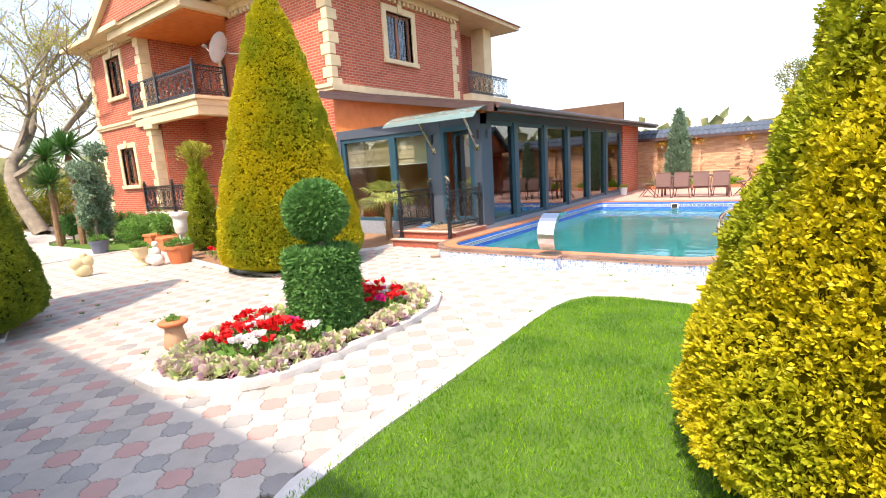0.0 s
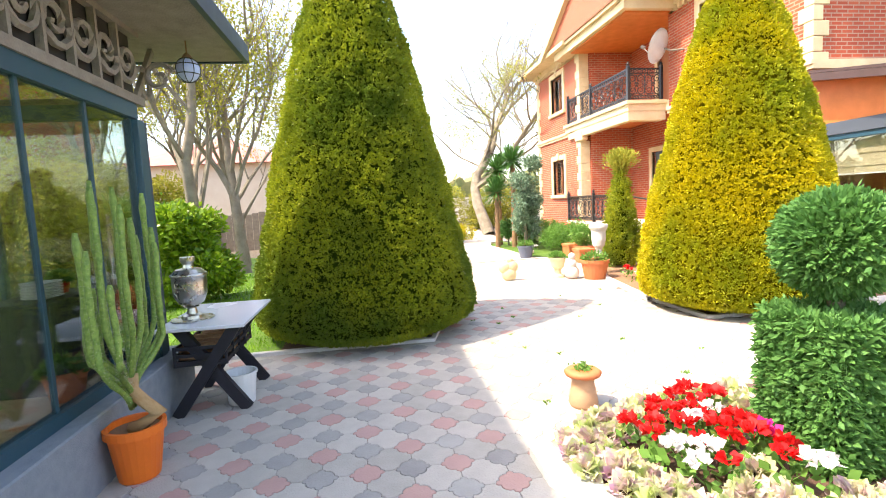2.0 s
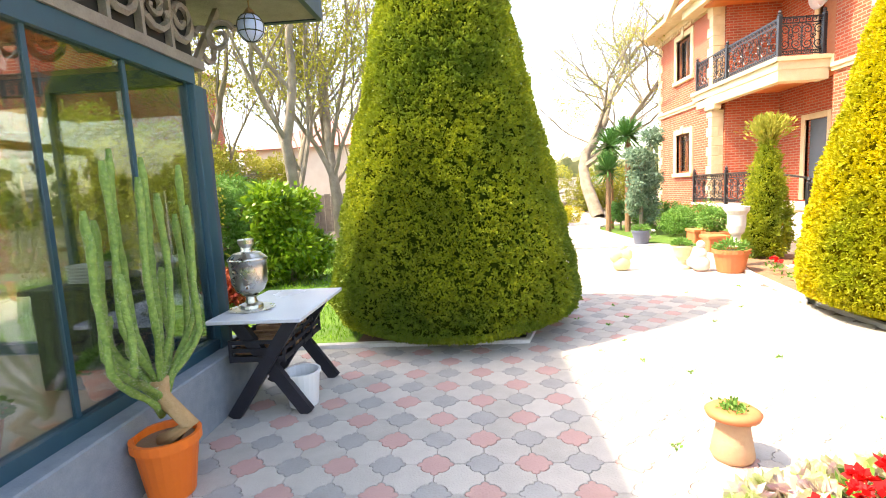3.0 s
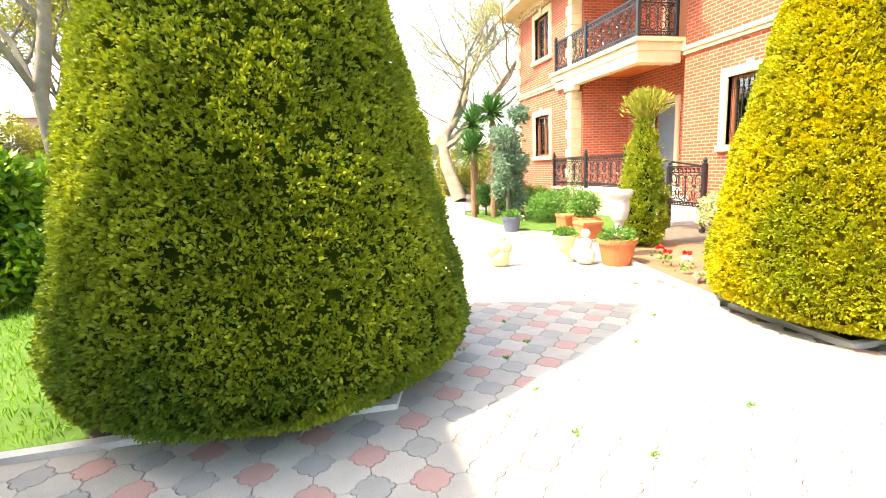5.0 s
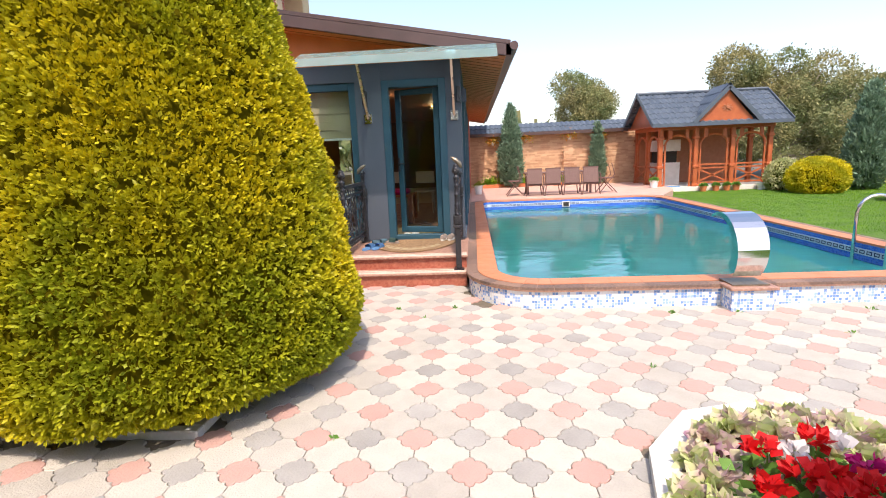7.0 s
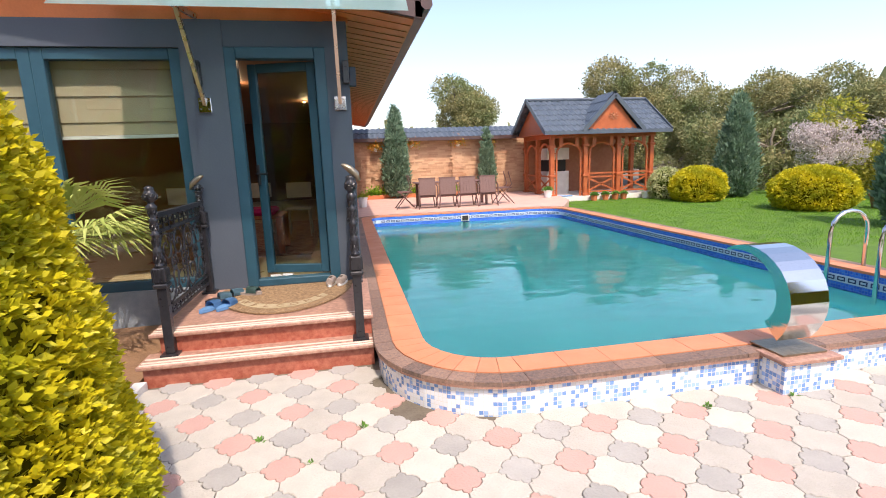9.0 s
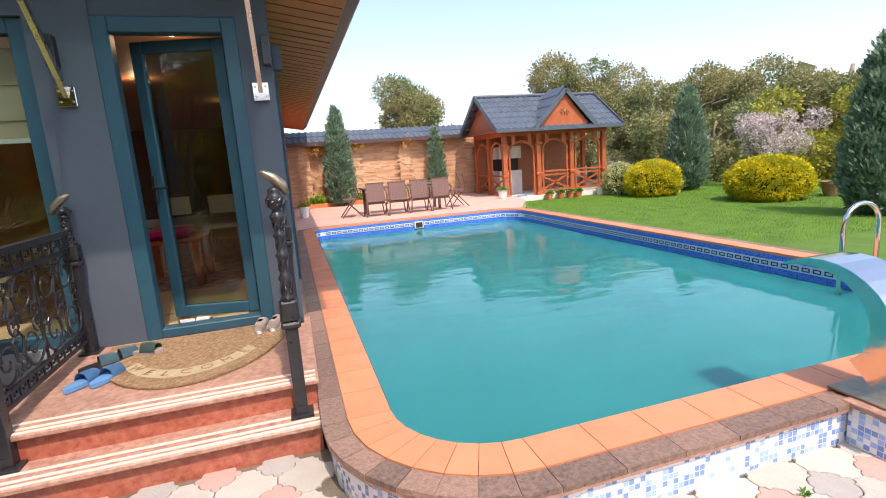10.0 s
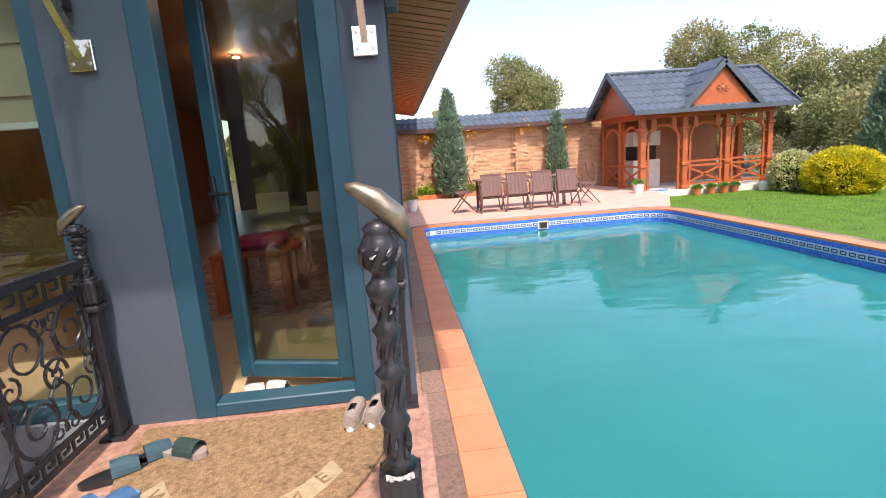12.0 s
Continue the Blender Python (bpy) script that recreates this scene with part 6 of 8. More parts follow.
part("cap", lathe((-0.60, -10.29, 3.03), [(0.05, 0), (0.03, 0.03), (0.01, 0.05)], 12), M_palmbark, lp)
bm = bmesh.new()
bmesh.ops.create_uvsphere(bm, u_segments=20, v_segments=14, radius=0.105)
bmesh.ops.translate(bm, verts=bm.verts, vec=(-0.60, -10.29, 2.93))
part("globe", bm, mat("pale_blue_lantern_glass", (0.45, 0.55, 0.85), (0.55, 0.65, 0.9), 8, 0.15, 0), lp, smooth=True)
bm = bmesh.new()
for k in range(4):
    a_ = k * math.pi / 4
    tube([(-0.60 + 0.107 * math.cos(t_) * math.cos(a_), -10.29 + 0.107 * math.cos(t_) * math.sin(a_), 2.93 + 0.107 * math.sin(t_)) for t_ in [j * 6.283 / 20 for j in range(21)]], 0.004, 4, bm)
for zz in (-0.04, 0.04):
    rr_ = math.sqrt(0.107 ** 2 - zz ** 2)
    tube([(-0.60 + rr_ * math.cos(j * 0.314), -10.29 + rr_ * math.sin(j * 0.314), 2.93 + zz) for j in range(21)], 0.004, 4, bm)
part("leading", bm, M_iron, lp)
# things inside the near pavilion
t = thing("indoor_table", (1.6, -12.2, 0.45), "dark table inside the glazed pavilion", "table")
part("tabletop", box(0.7, 2.6, -12.8, -11.6, 1.17, 1.21, bev=0.01), M_winwood, t)
for x in (0.8, 2.5):
    for y in (-12.7, -11.7):
        part("leg", box(x - 0.04, x + 0.04, y - 0.04, y + 0.04, 0.45, 1.17), M_winwood, t)
t = thing("black_sideboard", (0.35, -11.05, 0.458), "black sideboard behind the glass with crockery on it", "sideboard")
part("body", box(-0.12, 0.55, -11.35, -10.95, 0.458, 1.08, bev=0.01), M_blackwood, t)
part("door", box(0.553, 0.562, -11.33, -10.97, 0.50, 1.05), M_blackwood, t)
part("worktop", box(-0.15, 0.60, -11.38, -10.92, 1.08, 1.11, bev=0.005), M_blackwood, t)
for k in range(6):
    t = thing("plate", (0.35, -11.1, 1.112 + 0.02 * k), "white plate in a stack on the black sideboard", "plate", "stacked plates")
    part("dish", lathe((0.35, -11.1, 1.112 + 0.02 * k), [(0.06, 0), (0.12, 0.012), (0.125, 0.017), (0.11, 0.015), (0.055, 0.006)], 20), M_white, t, smooth=True)
pot("red_pot", (0.10, -11.12, 1.112), 0.06, 0.10, M_red, "small red pot on the black sideboard", M_leaf, 716)
pot("orange_pot", (0.62, -10.86, 0.458), 0.13, 0.2, M_terra, "orange clay pot behind the glass", M_leaf, 711)
pot("white_pot", (0.25, -11.15, 0.45), 0.16, 0.26, M_white, "white pot behind the glass", M_leaf, 712)
pot("orange_pot", (1.3, -11.0, 0.45), 0.13, 0.2, M_terra, "orange clay pot behind the glass", M_leaf, 713)
structure("pavilion_floor", box(-0.2, 4.0, -15.0, -10.75, 0.452, 0.458), M_woodfloor)

# ---- entrance: newels, railings, canopy ----
def newel(at, h, label, horn=0, plain=0.5):
    t = thing("iron_newel_post", at, label, "railing post", "newel posts")
    x, y, z = at
    part("base_plate", box(x - 0.06, x + 0.06, y - 0.06, y + 0.06, z, z + 0.015), M_iron, t)
    part("square_shaft", box(x - 0.032, x + 0.032, y - 0.032, y + 0.032, z + 0.015, z + plain, bev=0.004), M_iron, t)
    bm = box(x - 0.05, x + 0.05, y - 0.05, y + 0.05, z + plain, z + plain + 0.035, None, 0.01)
    box(x - 0.045, x + 0.045, y - 0.045, y + 0.045, z + plain + 0.035, z + plain + 0.15, bm, 0.012)
    for k in range(4):
        u_ = -0.03 + 0.02 * k
        box(x + u_ - 0.005, x + u_ + 0.005, y - 0.050, y + 0.050, z + plain + 0.045, z + plain + 0.14, bm)
        box(x - 0.050, x + 0.050, y + u_ - 0.005, y + u_ + 0.005, z + plain + 0.045, z + plain + 0.14, bm)
    part("capital", bm, M_iron, t)
    s = h - plain - 0.15
    zz = z + plain + 0.15
    pr = [(0.042, 0), (0.030, 0.03), (0.022, 0.08), (0.026, 0.16), (0.036, 0.20), (0.022, 0.235), (0.020, 0.32), (0.027, 0.38), (0.036, 0.405), (0.022, 0.43), (0.020, 0.50), (0.026, 0.555), (0.034, 0.58), (0.020, 0.605), (0.021, 0.68), (0.034, 0.715), (0.038, 0.75), (0.024, 0.775), (0.020, 0.80), (0.032, 0.82), (0.041, 0.86), (0.043, 0.89), (0.036, 0.93), (0.028, 0.95), (0.034, 0.97), (0.012, 1.0)]
    part("turned_shaft", lathe((x, y, zz), [(r, f * s) for r, f in pr], 16), M_iron, t, smooth=True)
    bm = bmesh.new()
    for f0, f1, rr, m in ((0.03, 0.19, 0.026, 6), (0.24, 0.39, 0.021, 6), (0.44, 0.57, 0.020, 6), (0.62, 0.73, 0.023, 5), (0.82, 0.92, 0.038, 8)):
        for k in range(m):
            a0 = 6.283 * k / m
            tube([(x + math.cos(a0 + 0.9 * g) * rr * (0.85 + 0.35 * math.sin(3.14 * g)), y + math.sin(a0 + 0.9 * g) * rr * (0.85 + 0.35 * math.sin(3.14 * g)), zz + s * (f0 + (f1 - f0) * g)) for g in (0, 0.25, 0.5, 0.75, 1)], [0.003, 0.006, 0.007, 0.006, 0.003], 5, bm)
    part("cast_leaf_relief", bm, M_iron, t)
    if horn:
        pts = [(x - 0.03 * horn * 0 + d * horn, y, zz + s + e) for d, e in ((-0.06, 0.075), (-0.04, 0.07), (0.0, 0.045), (0.04, 0.005), (0.065, -0.045))]
        part("curved_finial", tube(pts, [0.006, 0.016, 0.026, 0.028, 0.012], 10), M_pewter, t, "tarnished brass curved finial", smooth=True)
    return t


def panel(name, p0, p1, z0, z1, label, cells=2, r=0.007, seg=20):
    """A railing panel of rails, key bands and scrollwork between two posts."""
    t = thing(name, ((p0[0] + p1[0]) / 2, (p0[1] + p1[1]) / 2, z0), label, "iron railing", "railing panels")
    A_, B_ = Vector((*p0, 0)), Vector((*p1, 0))
    d = (B_ - A_)
    L = d.length
    d.normalize()
    at_ = lambda u_, z: A_ + d * u_ + Vector((0, 0, z))
    part("top_rail", obox(at_(0, z1), at_(L, z1), 0.045, 0.035), M_iron, t)
    bm = bmesh.new()
    H = z1 - z0
    k0, k1 = 0.10 * H, 0.16 * H
    for z in (z0, z0 + k0, z1 - k1):
        part("rail", obox(at_(0, z), at_(L, z), 0.014, 0.018), M_iron, t)
    for lo_, hi_ in ((z0 + 0.01, z0 + k0 - 0.01), (z1 - k1 + 0.015, z1 - 0.03)):
        bm = bmesh.new()
        s = (hi_ - lo_) * 1.5
        n = max(3, int(L / s))
        s = L / n
        for k in range(n):
            u0 = k * s
            for a_, b_ in (((u0 + 0.1 * s, lo_), (u0 + 0.1 * s, hi_)), ((u0 + 0.1 * s, hi_), (u0 + 0.75 * s, hi_)), ((u0 + 0.75 * s, hi_), (u0 + 0.75 * s, (lo_ + hi_) / 2)), ((u0 + 0.75 * s, (lo_ + hi_) / 2), (u0 + 0.4 * s, (lo_ + hi_) / 2)), ((u0 + 0.1 * s, lo_), (u0 + s, lo_))):
                obox(at_(*a_), at_(*b_), r * 1.2, r * 1.4, bm)
        part("key_band", bm, M_iron, t)
    bm = bmesh.new()
    zc0, zc1 = z0 + k0, z1 - k1
    h = zc1 - zc0
    w = L / cells
    for c in range(cells):
        uc = (c + 0.5) * w
        for su, sz in ((1, 1), (-1, 1), (1, -1), (-1, -1)):
            scroll(at_(uc + su * w * 0.25, zc0 + h * (0.5 + sz * 0.26)), min(w, h) * 0.25, 1.6, d * su, (0, 0, sz), -0.6, seg, bm, r)
            scroll(at_(uc + su * w * 0.42, zc0 + h * (0.5 + sz * 0.06)), min(w, h) * 0.10, 1.2, d * su, (0, 0, sz), 1.8, seg // 2, bm, r * 0.8)
            scroll(at_(uc + su * w * 0.08, zc0 + h * (0.5 + sz * 0.40)), min(w, h) * 0.10, 1.2, d * su, (0, 0, sz), 2.8, seg // 2, bm, r * 0.8)
            pts = [at_(uc + su * w * f, zc0 + h * (0.5 + sz * g)) for f, g in ((0.0, 0.02), (0.10, 0.12), (0.05, 0.28), (0.18, 0.44), (0.36, 0.47))]
            tube(pts, r * 0.9, 5, bm)
        scroll(at_(uc, zc0 + h * 0.5), min(w, h) * 0.14, 1.5, d, (0, 0, 1), 0, seg, bm, r)
        tube([at_(uc - w * 0.5, zc0), at_(uc - w * 0.5, zc1)], r, 4, bm)
    part("scrollwork", bm, M_iron, t)
    return t


newel((-0.06, -1.31, 0.16), 1.24, "black iron newel post with a brass curved finial beside the pool", 1)
newel((-1.42, -1.25, 0.16), 1.22, "black cast iron newel post at the outer corner of the steps", 0)
newel((-1.43, -0.10, 0.32), 1.02, "black iron post with a brass curved finial against the blue-grey wall", -1, 0.62)
newel((-0.06, -0.10, 0.32), 0.96, "slim black iron post against the blue-grey pillar", 0, 0.6)
panel("entrance_railing", (-1.42, -1.21), (-1.43, -0.14), 0.42, 1.17, "black wrought iron railing with scrolls and key bands by the steps", 2, 0.008, 26)
panel("entrance_railing", (-0.06, -1.27), (-0.06, -0.14), 0.42, 1.17, "black wrought iron railing with scrolls and key bands by the steps", 2, 0.008, 26)

can = thing("glass_door_canopy", (-0.75, -0.3, 2.75), "frosted glass canopy on steel brackets over the entrance door", "canopy")
bm = bmesh.new()
cp = [(-0.02, 2.90), (-0.35, 2.88), (-0.65, 2.82), (-0.88, 2.72), (-1.02, 2.60)]
rows = []
for y, z in cp:
    rows.append([bm.verts.new((x, y, z)) for x in (-1.98, 0.46)])
for a_, b_ in zip(rows, rows[1:]):
    bm.faces.new((a_[0], a_[1], b_[1], b_[0]))
bmesh.ops.solidify(bm, geom=bm.faces[:], thickness=0.012)
part("glass_sheet", bm, M_glasscan, can)
for x in (-0.10, -1.30):
    bm = bmesh.new()
    obox((x, -0.03, 2.05), (x, -0.60, 2.78), 0.03, 0.045, bm)
    obox((x, -0.03, 2.80), (x, -0.85, 2.70), 0.03, 0.04, bm)
    part("bracket", bm, M_steel2, can)
    part("wall_plate", box(x - 0.055, x + 0.055, -0.045, -0.02, 1.98, 2.11, bev=0.004), M_steel, can)
    bm = bmesh.new()
    for dx, dz in ((-0.035, 2.01), (0.035, 2.01), (-0.035, 2.08), (0.035, 2.08)):
        tube([(x + dx, -0.045, dz), (x + dx, -0.052, dz)], 0.008, 6, bm)
    part("bolt", bm, M_steel2, can)
    part("clamp", box(x - 0.06, x + 0.06, -0.60, -0.52, 2.74, 2.79, bev=0.004), M_steel, can)
for x, y in ((-0.03, -0.07), (-1.33, -0.07)):
    t = thing("wall_light", (x, y, 2.3), "small dark box wall light on the entrance pillar", "wall light", "wall lights")
    part("housing", box(x - 0.03, x + 0.03, y - 0.03, y + 0.045, 2.22, 2.42, bev=0.006), M_iron, t)
t = thing("wall_light", (0.05, 0.25, 2.3), "small dark box wall light on the side of the pillar", "wall light", "wall lights")
part("housing", box(0.003, 0.07, 0.20, 0.29, 2.24, 2.42, bev=0.006), M_bluegrey, t)

# door mat
mt = thing("welcome_mat", (-0.70, -0.65, 0.325), "half-round brown coir mat with a pale welcome band", "door mat")
arc = [(-0.70 + 0.60 * math.cos(a_), -0.10 - 0.92 * math.sin(a_)) for a_ in [k * math.pi / 24 for k in range(25)]]
part("mat", prism(arc, 0.3255, 0.338), M_straw, mt)
b0_ = [(-0.70 + 0.50 * math.cos(a_), -0.10 - 0.80 * math.sin(a_)) for a_ in [radians(40) + k * radians(100) / 12 for k in range(13)]]
b1_ = [(-0.70 + 0.43 * math.cos(a_), -0.10 - 0.68 * math.sin(a_)) for a_ in [radians(40) + k * radians(100) / 12 for k in range(13)]]
part("band", band(b0_, b1_, 0.336, 0.341, closed=False), M_matpale, mt)
for k, chx in enumerate("WELCOME"):
    cu = bpy.data.curves.new("letter", "FONT")
    cu.body = chx
    cu.size, cu.extrude, cu.align_x, cu.align_y = 0.095, 0.001, "CENTER", "CENTER"
    o = bpy.data.objects.new("letter", cu)
    me = bpy.data.meshes.new_from_object(o)
    bpy.data.objects.remove(o)
    a_ = radians(132 - k * 14.0)
    px1, py1 = -0.70 + 0.465 * math.cos(a_), -0.10 - 0.74 * math.sin(a_)
    rot = Matrix.Rotation(-(math.pi / 2 - a_) * -1, 4, "Z")
    me.transform(Matrix.Translation(Vector((px1, py1, 0.343)) - ORG[mt]) @ rot)
    me.materials.append(M_straw)
    link_mesh("letter", me, mt)


def shoe(parent, at, ang_, material, sole, L=0.25, w=0.09, kind=0):
    """kind 0: closed slip-on; 1: slide with a strap."""
    def tr(bm):
        bmesh.ops.transform(bm, matrix=Matrix.Translation(at) @ Matrix.Rotation(radians(ang_), 4, "Z"), verts=bm.verts)
        return bm
    out = []
    for k in range(16):
        a_ = k * 6.283 / 16
        x, y = math.cos(a_) * L / 2, math.sin(a_) * w / 2 * (1.0 + 0.12 * math.cos(a_))
        out.append((x, y))
    part("sole", tr(prism(out, 0, 0.025)), sole, parent)
    bm = bmesh.new()
    if kind:
        rings = []
        for x in (-0.01, 0.04, 0.09):
            rings.append([bm.verts.new((x, math.cos(a_) * w * 0.52, 0.02 + math.sin(a_) * (0.055 if x < 0.05 else 0.045))) for a_ in [k * math.pi / 8 for k in range(9)]])
        for u_, v_ in zip(rings, rings[1:]):
            for k in range(8):
                bm.faces.new((u_[k], u_[k + 1], v_[k + 1], v_[k]))
        bmesh.ops.solidify(bm, geom=bm.faces[:], thickness=0.006)
    else:
        sec = [(-0.48, 0.30, 0.055), (-0.3, 0.44, 0.06), (0.0, 0.46, 0.055), (0.2, 0.47, 0.055), (0.38, 0.38, 0.04), (0.49, 0.15, 0.02)]
        rings = []
        for fx, fw, hh in sec:
            op = fx < 0.05
            rings.append([bm.verts.new((fx * L, math.cos(a_) * w * fw, 0.022 + (math.sin(a_) ** 0.7 if 0 < a_ < math.pi else 0) * hh)) for a_ in ([k * math.pi / 8 for k in range(9)])])
        for i_, (u_, v_) in enumerate(zip(rings, rings[1:])):
            for k in range(8):
                if i_ in (0, 1) and 2 < k < 5 and i_ == 1:
                    continue
                bm.faces.new((u_[k], u_[k + 1], v_[k + 1], v_[k]))
        bm.faces.new(rings[0][::-1])
    part("upper", tr(bm), material, parent, smooth=False)


for nm, lb, prs, mt_, sl, kd in (
    ("canvas_shoe", "taupe canvas slip-on shoe with a white sole on the mat", ((-0.30, -0.22, 82), (-0.20, -0.21, 78)), M_taupe, M_white, 0),
    ("blue_slide", "blue rubber slide sandal on the landing", ((-1.27, -0.72, 62), (-1.15, -0.70, 66)), M_blue, M_blue, 1),
    ("teal_slide", "worn teal sandal on the landing", ((-1.26, -0.45, 30), (-1.17, -0.36, 35)), mat("teal_rubber", (0.06, 0.14, 0.19), (0.1, 0.2, 0.25), 12, 0.7, 0.1), M_iron, 1),
    ("dark_slipper", "dark green open slipper on the edge of the mat", ((-1.03, -0.36, -20),), mat("dark_green_cloth", (0.04, 0.09, 0.08), (0.06, 0.12, 0.11), 12, 0.8, 0.1), M_taupe, 1),
    ("black_white_slipper", "black and white slipper on the threshold", ((-0.90, 0.13, 20), (-0.78, 0.16, -10)), M_white, M_iron, 1),
):
    for x, y, an in prs:
        z = 0.34 if "thresh" not in lb else 0.327
        if x < -1.1:
            z = 0.325
        t = thing(nm, (x, y, z), lb, "shoe", nm + " pair")
        shoe(t, (x, y, z), an, mt_, sl, kind=kd)

# ---- inside the annex ----
ob = part("patterned_rug", box(-2.6, -0.6, 1.6, 5.6, 0.327, 0.337), M_carpet, None, "patterned red and grey rug on the tan floor")
tagged(ob, category="rug")
t = thing("red_wooden_table", (-1.25, 2.0, 0.33), "low red-brown wooden table with a pink cloth bundle", "table")
part("tabletop", box(-1.6, -0.95, 1.7, 2.4, 0.80, 0.84, bev=0.01), M_cedar, t)
for x in (-1.55, -1.0):
    for y in (1.75, 2.35):
        part("leg", box(x - 0.04, x + 0.04, y - 0.04, y + 0.04, 0.338, 0.80), M_cedar, t)
ob = part("pink_cloth", box(-1.5, -1.05, 1.8, 2.3, 0.842, 0.93, None, 0.04), M_pinkp, None, "crumpled magenta cloth lying on the table")
tagged(ob, category="cloth")
for x, y in ((-0.9, 3.4), (-1.6, 3.8), (-2.6, 3.0)):
    t = thing("white_chair", (x, y, 0.338), "white metal chair beside the rug", "chair", "indoor chairs")
    part("seat", box(x - 0.2, x + 0.2, y - 0.2, y + 0.2, 0.77, 0.80, bev=0.01), M_white, t)
    for dx in (-0.18, 0.18):
        for dy in (-0.18, 0.18):
            part("leg", tube([(x + dx, y + dy, 0.338), (x + dx * 0.9, y + dy * 0.9, 0.77)], 0.012, 6), M_white, t)
    part("backrest", box(x - 0.2, x + 0.2, y + 0.18, y + 0.2, 0.95, 1.2, bev=0.005), M_white, t)
M_lamp = bpy.data.materials.new("warm_bulb")
M_lamp.use_nodes = True
M_lamp.node_tree.nodes["Principled BSDF"].inputs["Emission Color"].default_value = (1, 0.5, 0.15, 1)
M_lamp.node_tree.nodes["Principled BSDF"].inputs["Emission Strength"].default_value = 12
for x, y in ((-0.9, 1.6), (-1.8, 4.0), (-0.9, 6.5)):
    t = thing("ceiling_spot", (x, y, 2.84), "small warm ceiling spotlight in the wooden ceiling", "ceiling light", "ceiling spots")
    part("ring", lathe((x, y, 2.835), [(0.06, 0), (0.06, 0.025)], 14), M_steel, t)
    part("bulb", lathe((x, y, 2.825), [(0.035, 0), (0.035, 0.01)], 12), M_lamp, t)
    spot_data = bpy.data.lights.new("spot_glow", "POINT")
    spot_data.energy, spot_data.color, spot_data.shadow_soft_size = 4, (1.0, 0.72, 0.42), 0.06
    new("spot_glow", spot_data).location = (x, y, 2.78)

# ---- house railings, dish ----
pz = 4.35
def small_post(x, y, z, h):
    t = thing("railing_post", (x, y, z), "slim black iron railing post with a ball top on the house", "railing post", "house railing posts")
    part("shaft", box(x - 0.045, x + 0.045, y - 0.045, y + 0.045, z, z + h * 0.86, bev=0.006), M_iron, t)
    part("finial", lathe((x, y, z + h * 0.86), [(0.06, 0), (0.06, 0.03), (0.03, 0.05), (0.05, 0.09), (0.03, 0.13), (0.01, 0.15)], 10), M_iron, t)


bps = [(-14.05, -1.06), (-12.1, -1.06), (-9.62, -1.06), (-9.62, -0.02)]
for x, y in bps:
    small_post(x, y, pz, 1.12)
for a_, b_ in zip(bps, bps[1:]):
    panel("balcony_railing", a_, b_, pz + 0.06, pz + 0.92, "black wrought iron balcony railing panel with scrolls", 3 if abs(a_[0] - b_[0]) > 1.5 else 2, 0.014, 14)
gps = [(-14.15, -1.08), (-12.0, -1.08), (-10.0, -1.08)]
for x, y in gps:
    small_post(x, y, 0.70, 1.15)
for a_, b_ in zip(gps, gps[1:]):
    panel("porch_railing", a_, b_, 0.78, 1.62, "black wrought iron porch railing panel with scrolls", 3, 0.014, 14)
# stairs down from the porch with rail
for k in range(4):
    structure("porch_step_%d" % (k + 1), box(-9.42 + k * 0.32, -9.42 + (k + 1) * 0.32 + 0.02, -1.1, 0.09, -0.05, 0.56 - k * 0.16, bev=0.01), M_limew)
small_post(-8.05, -1.25, 0.0, 1.5)
small_post(-6.95, -1.3, 0.0, 1.55)
panel("stair_railing", (-8.0, -1.27), (-7.0, -1.3), 0.5, 1.3, "black wrought iron railing beside the porch stairs", 2, 0.014, 14)
ob = obox((-9.5, -1.1, 1.55), (-7.0, -1.25, 1.3), 0.05, 0.04)
ob = part("stair_handrail", ob, M_iron, None, "sloping black iron handrail of the porch stairs")
tagged(ob, category="handrail")
panel("loggia_railing", (-4.4, 6.5), (-4.4, 9.5), 4.35, 5.1, "thin black iron railing of the far corner balcony", 4, 0.012, 10)
dish = thing("satellite_dish", (-9.0, -0.1, 5.7), "large white satellite dish on a wall arm", "satellite dish")
part("arm", tube([(-8.7, 0.1, 5.55), (-8.85, -0.2, 5.55), (-9.0, -0.3, 5.65)], 0.03, 6), M_greywood, dish)
bm = bmesh.new()
fwd = Vector((-0.75, -0.45, 0.35)).normalized()
u_ = fwd.cross(Vector((0, 0, 1))).normalized()
v_ = u_.cross(fwd)
c0 = Vector((-9.05, -0.35, 5.72))
rings = []
for k in range(5):
    r = 0.48 * k / 4 + 0.001
    rings.append([bm.verts.new(c0 + fwd * (r * r * 0.5) + (u_ * math.cos(j * 0.3142) + v_ * math.sin(j * 0.3142)) * r) for j in range(20)])
for a_, b_ in zip(rings, rings[1:]):
    for k in range(20):
        bm.faces.new((a_[k], a_[(k + 1) % 20], b_[(k + 1) % 20], b_[k]))
bmesh.ops.solidify(bm, geom=bm.faces[:], thickness=0.01)
part("reflector", bm, M_white, dish, smooth=True)
part("feed_arm", tube([c0 - v_ * 0.4, c0 + fwd * 0.55 - v_ * 0.1], 0.015, 5), M_white, dish)
part("feed", tube([c0 + fwd * 0.50 - v_ * 0.1, c0 + fwd * 0.62 - v_ * 0.08], 0.05, 8), M_greywood, dish)

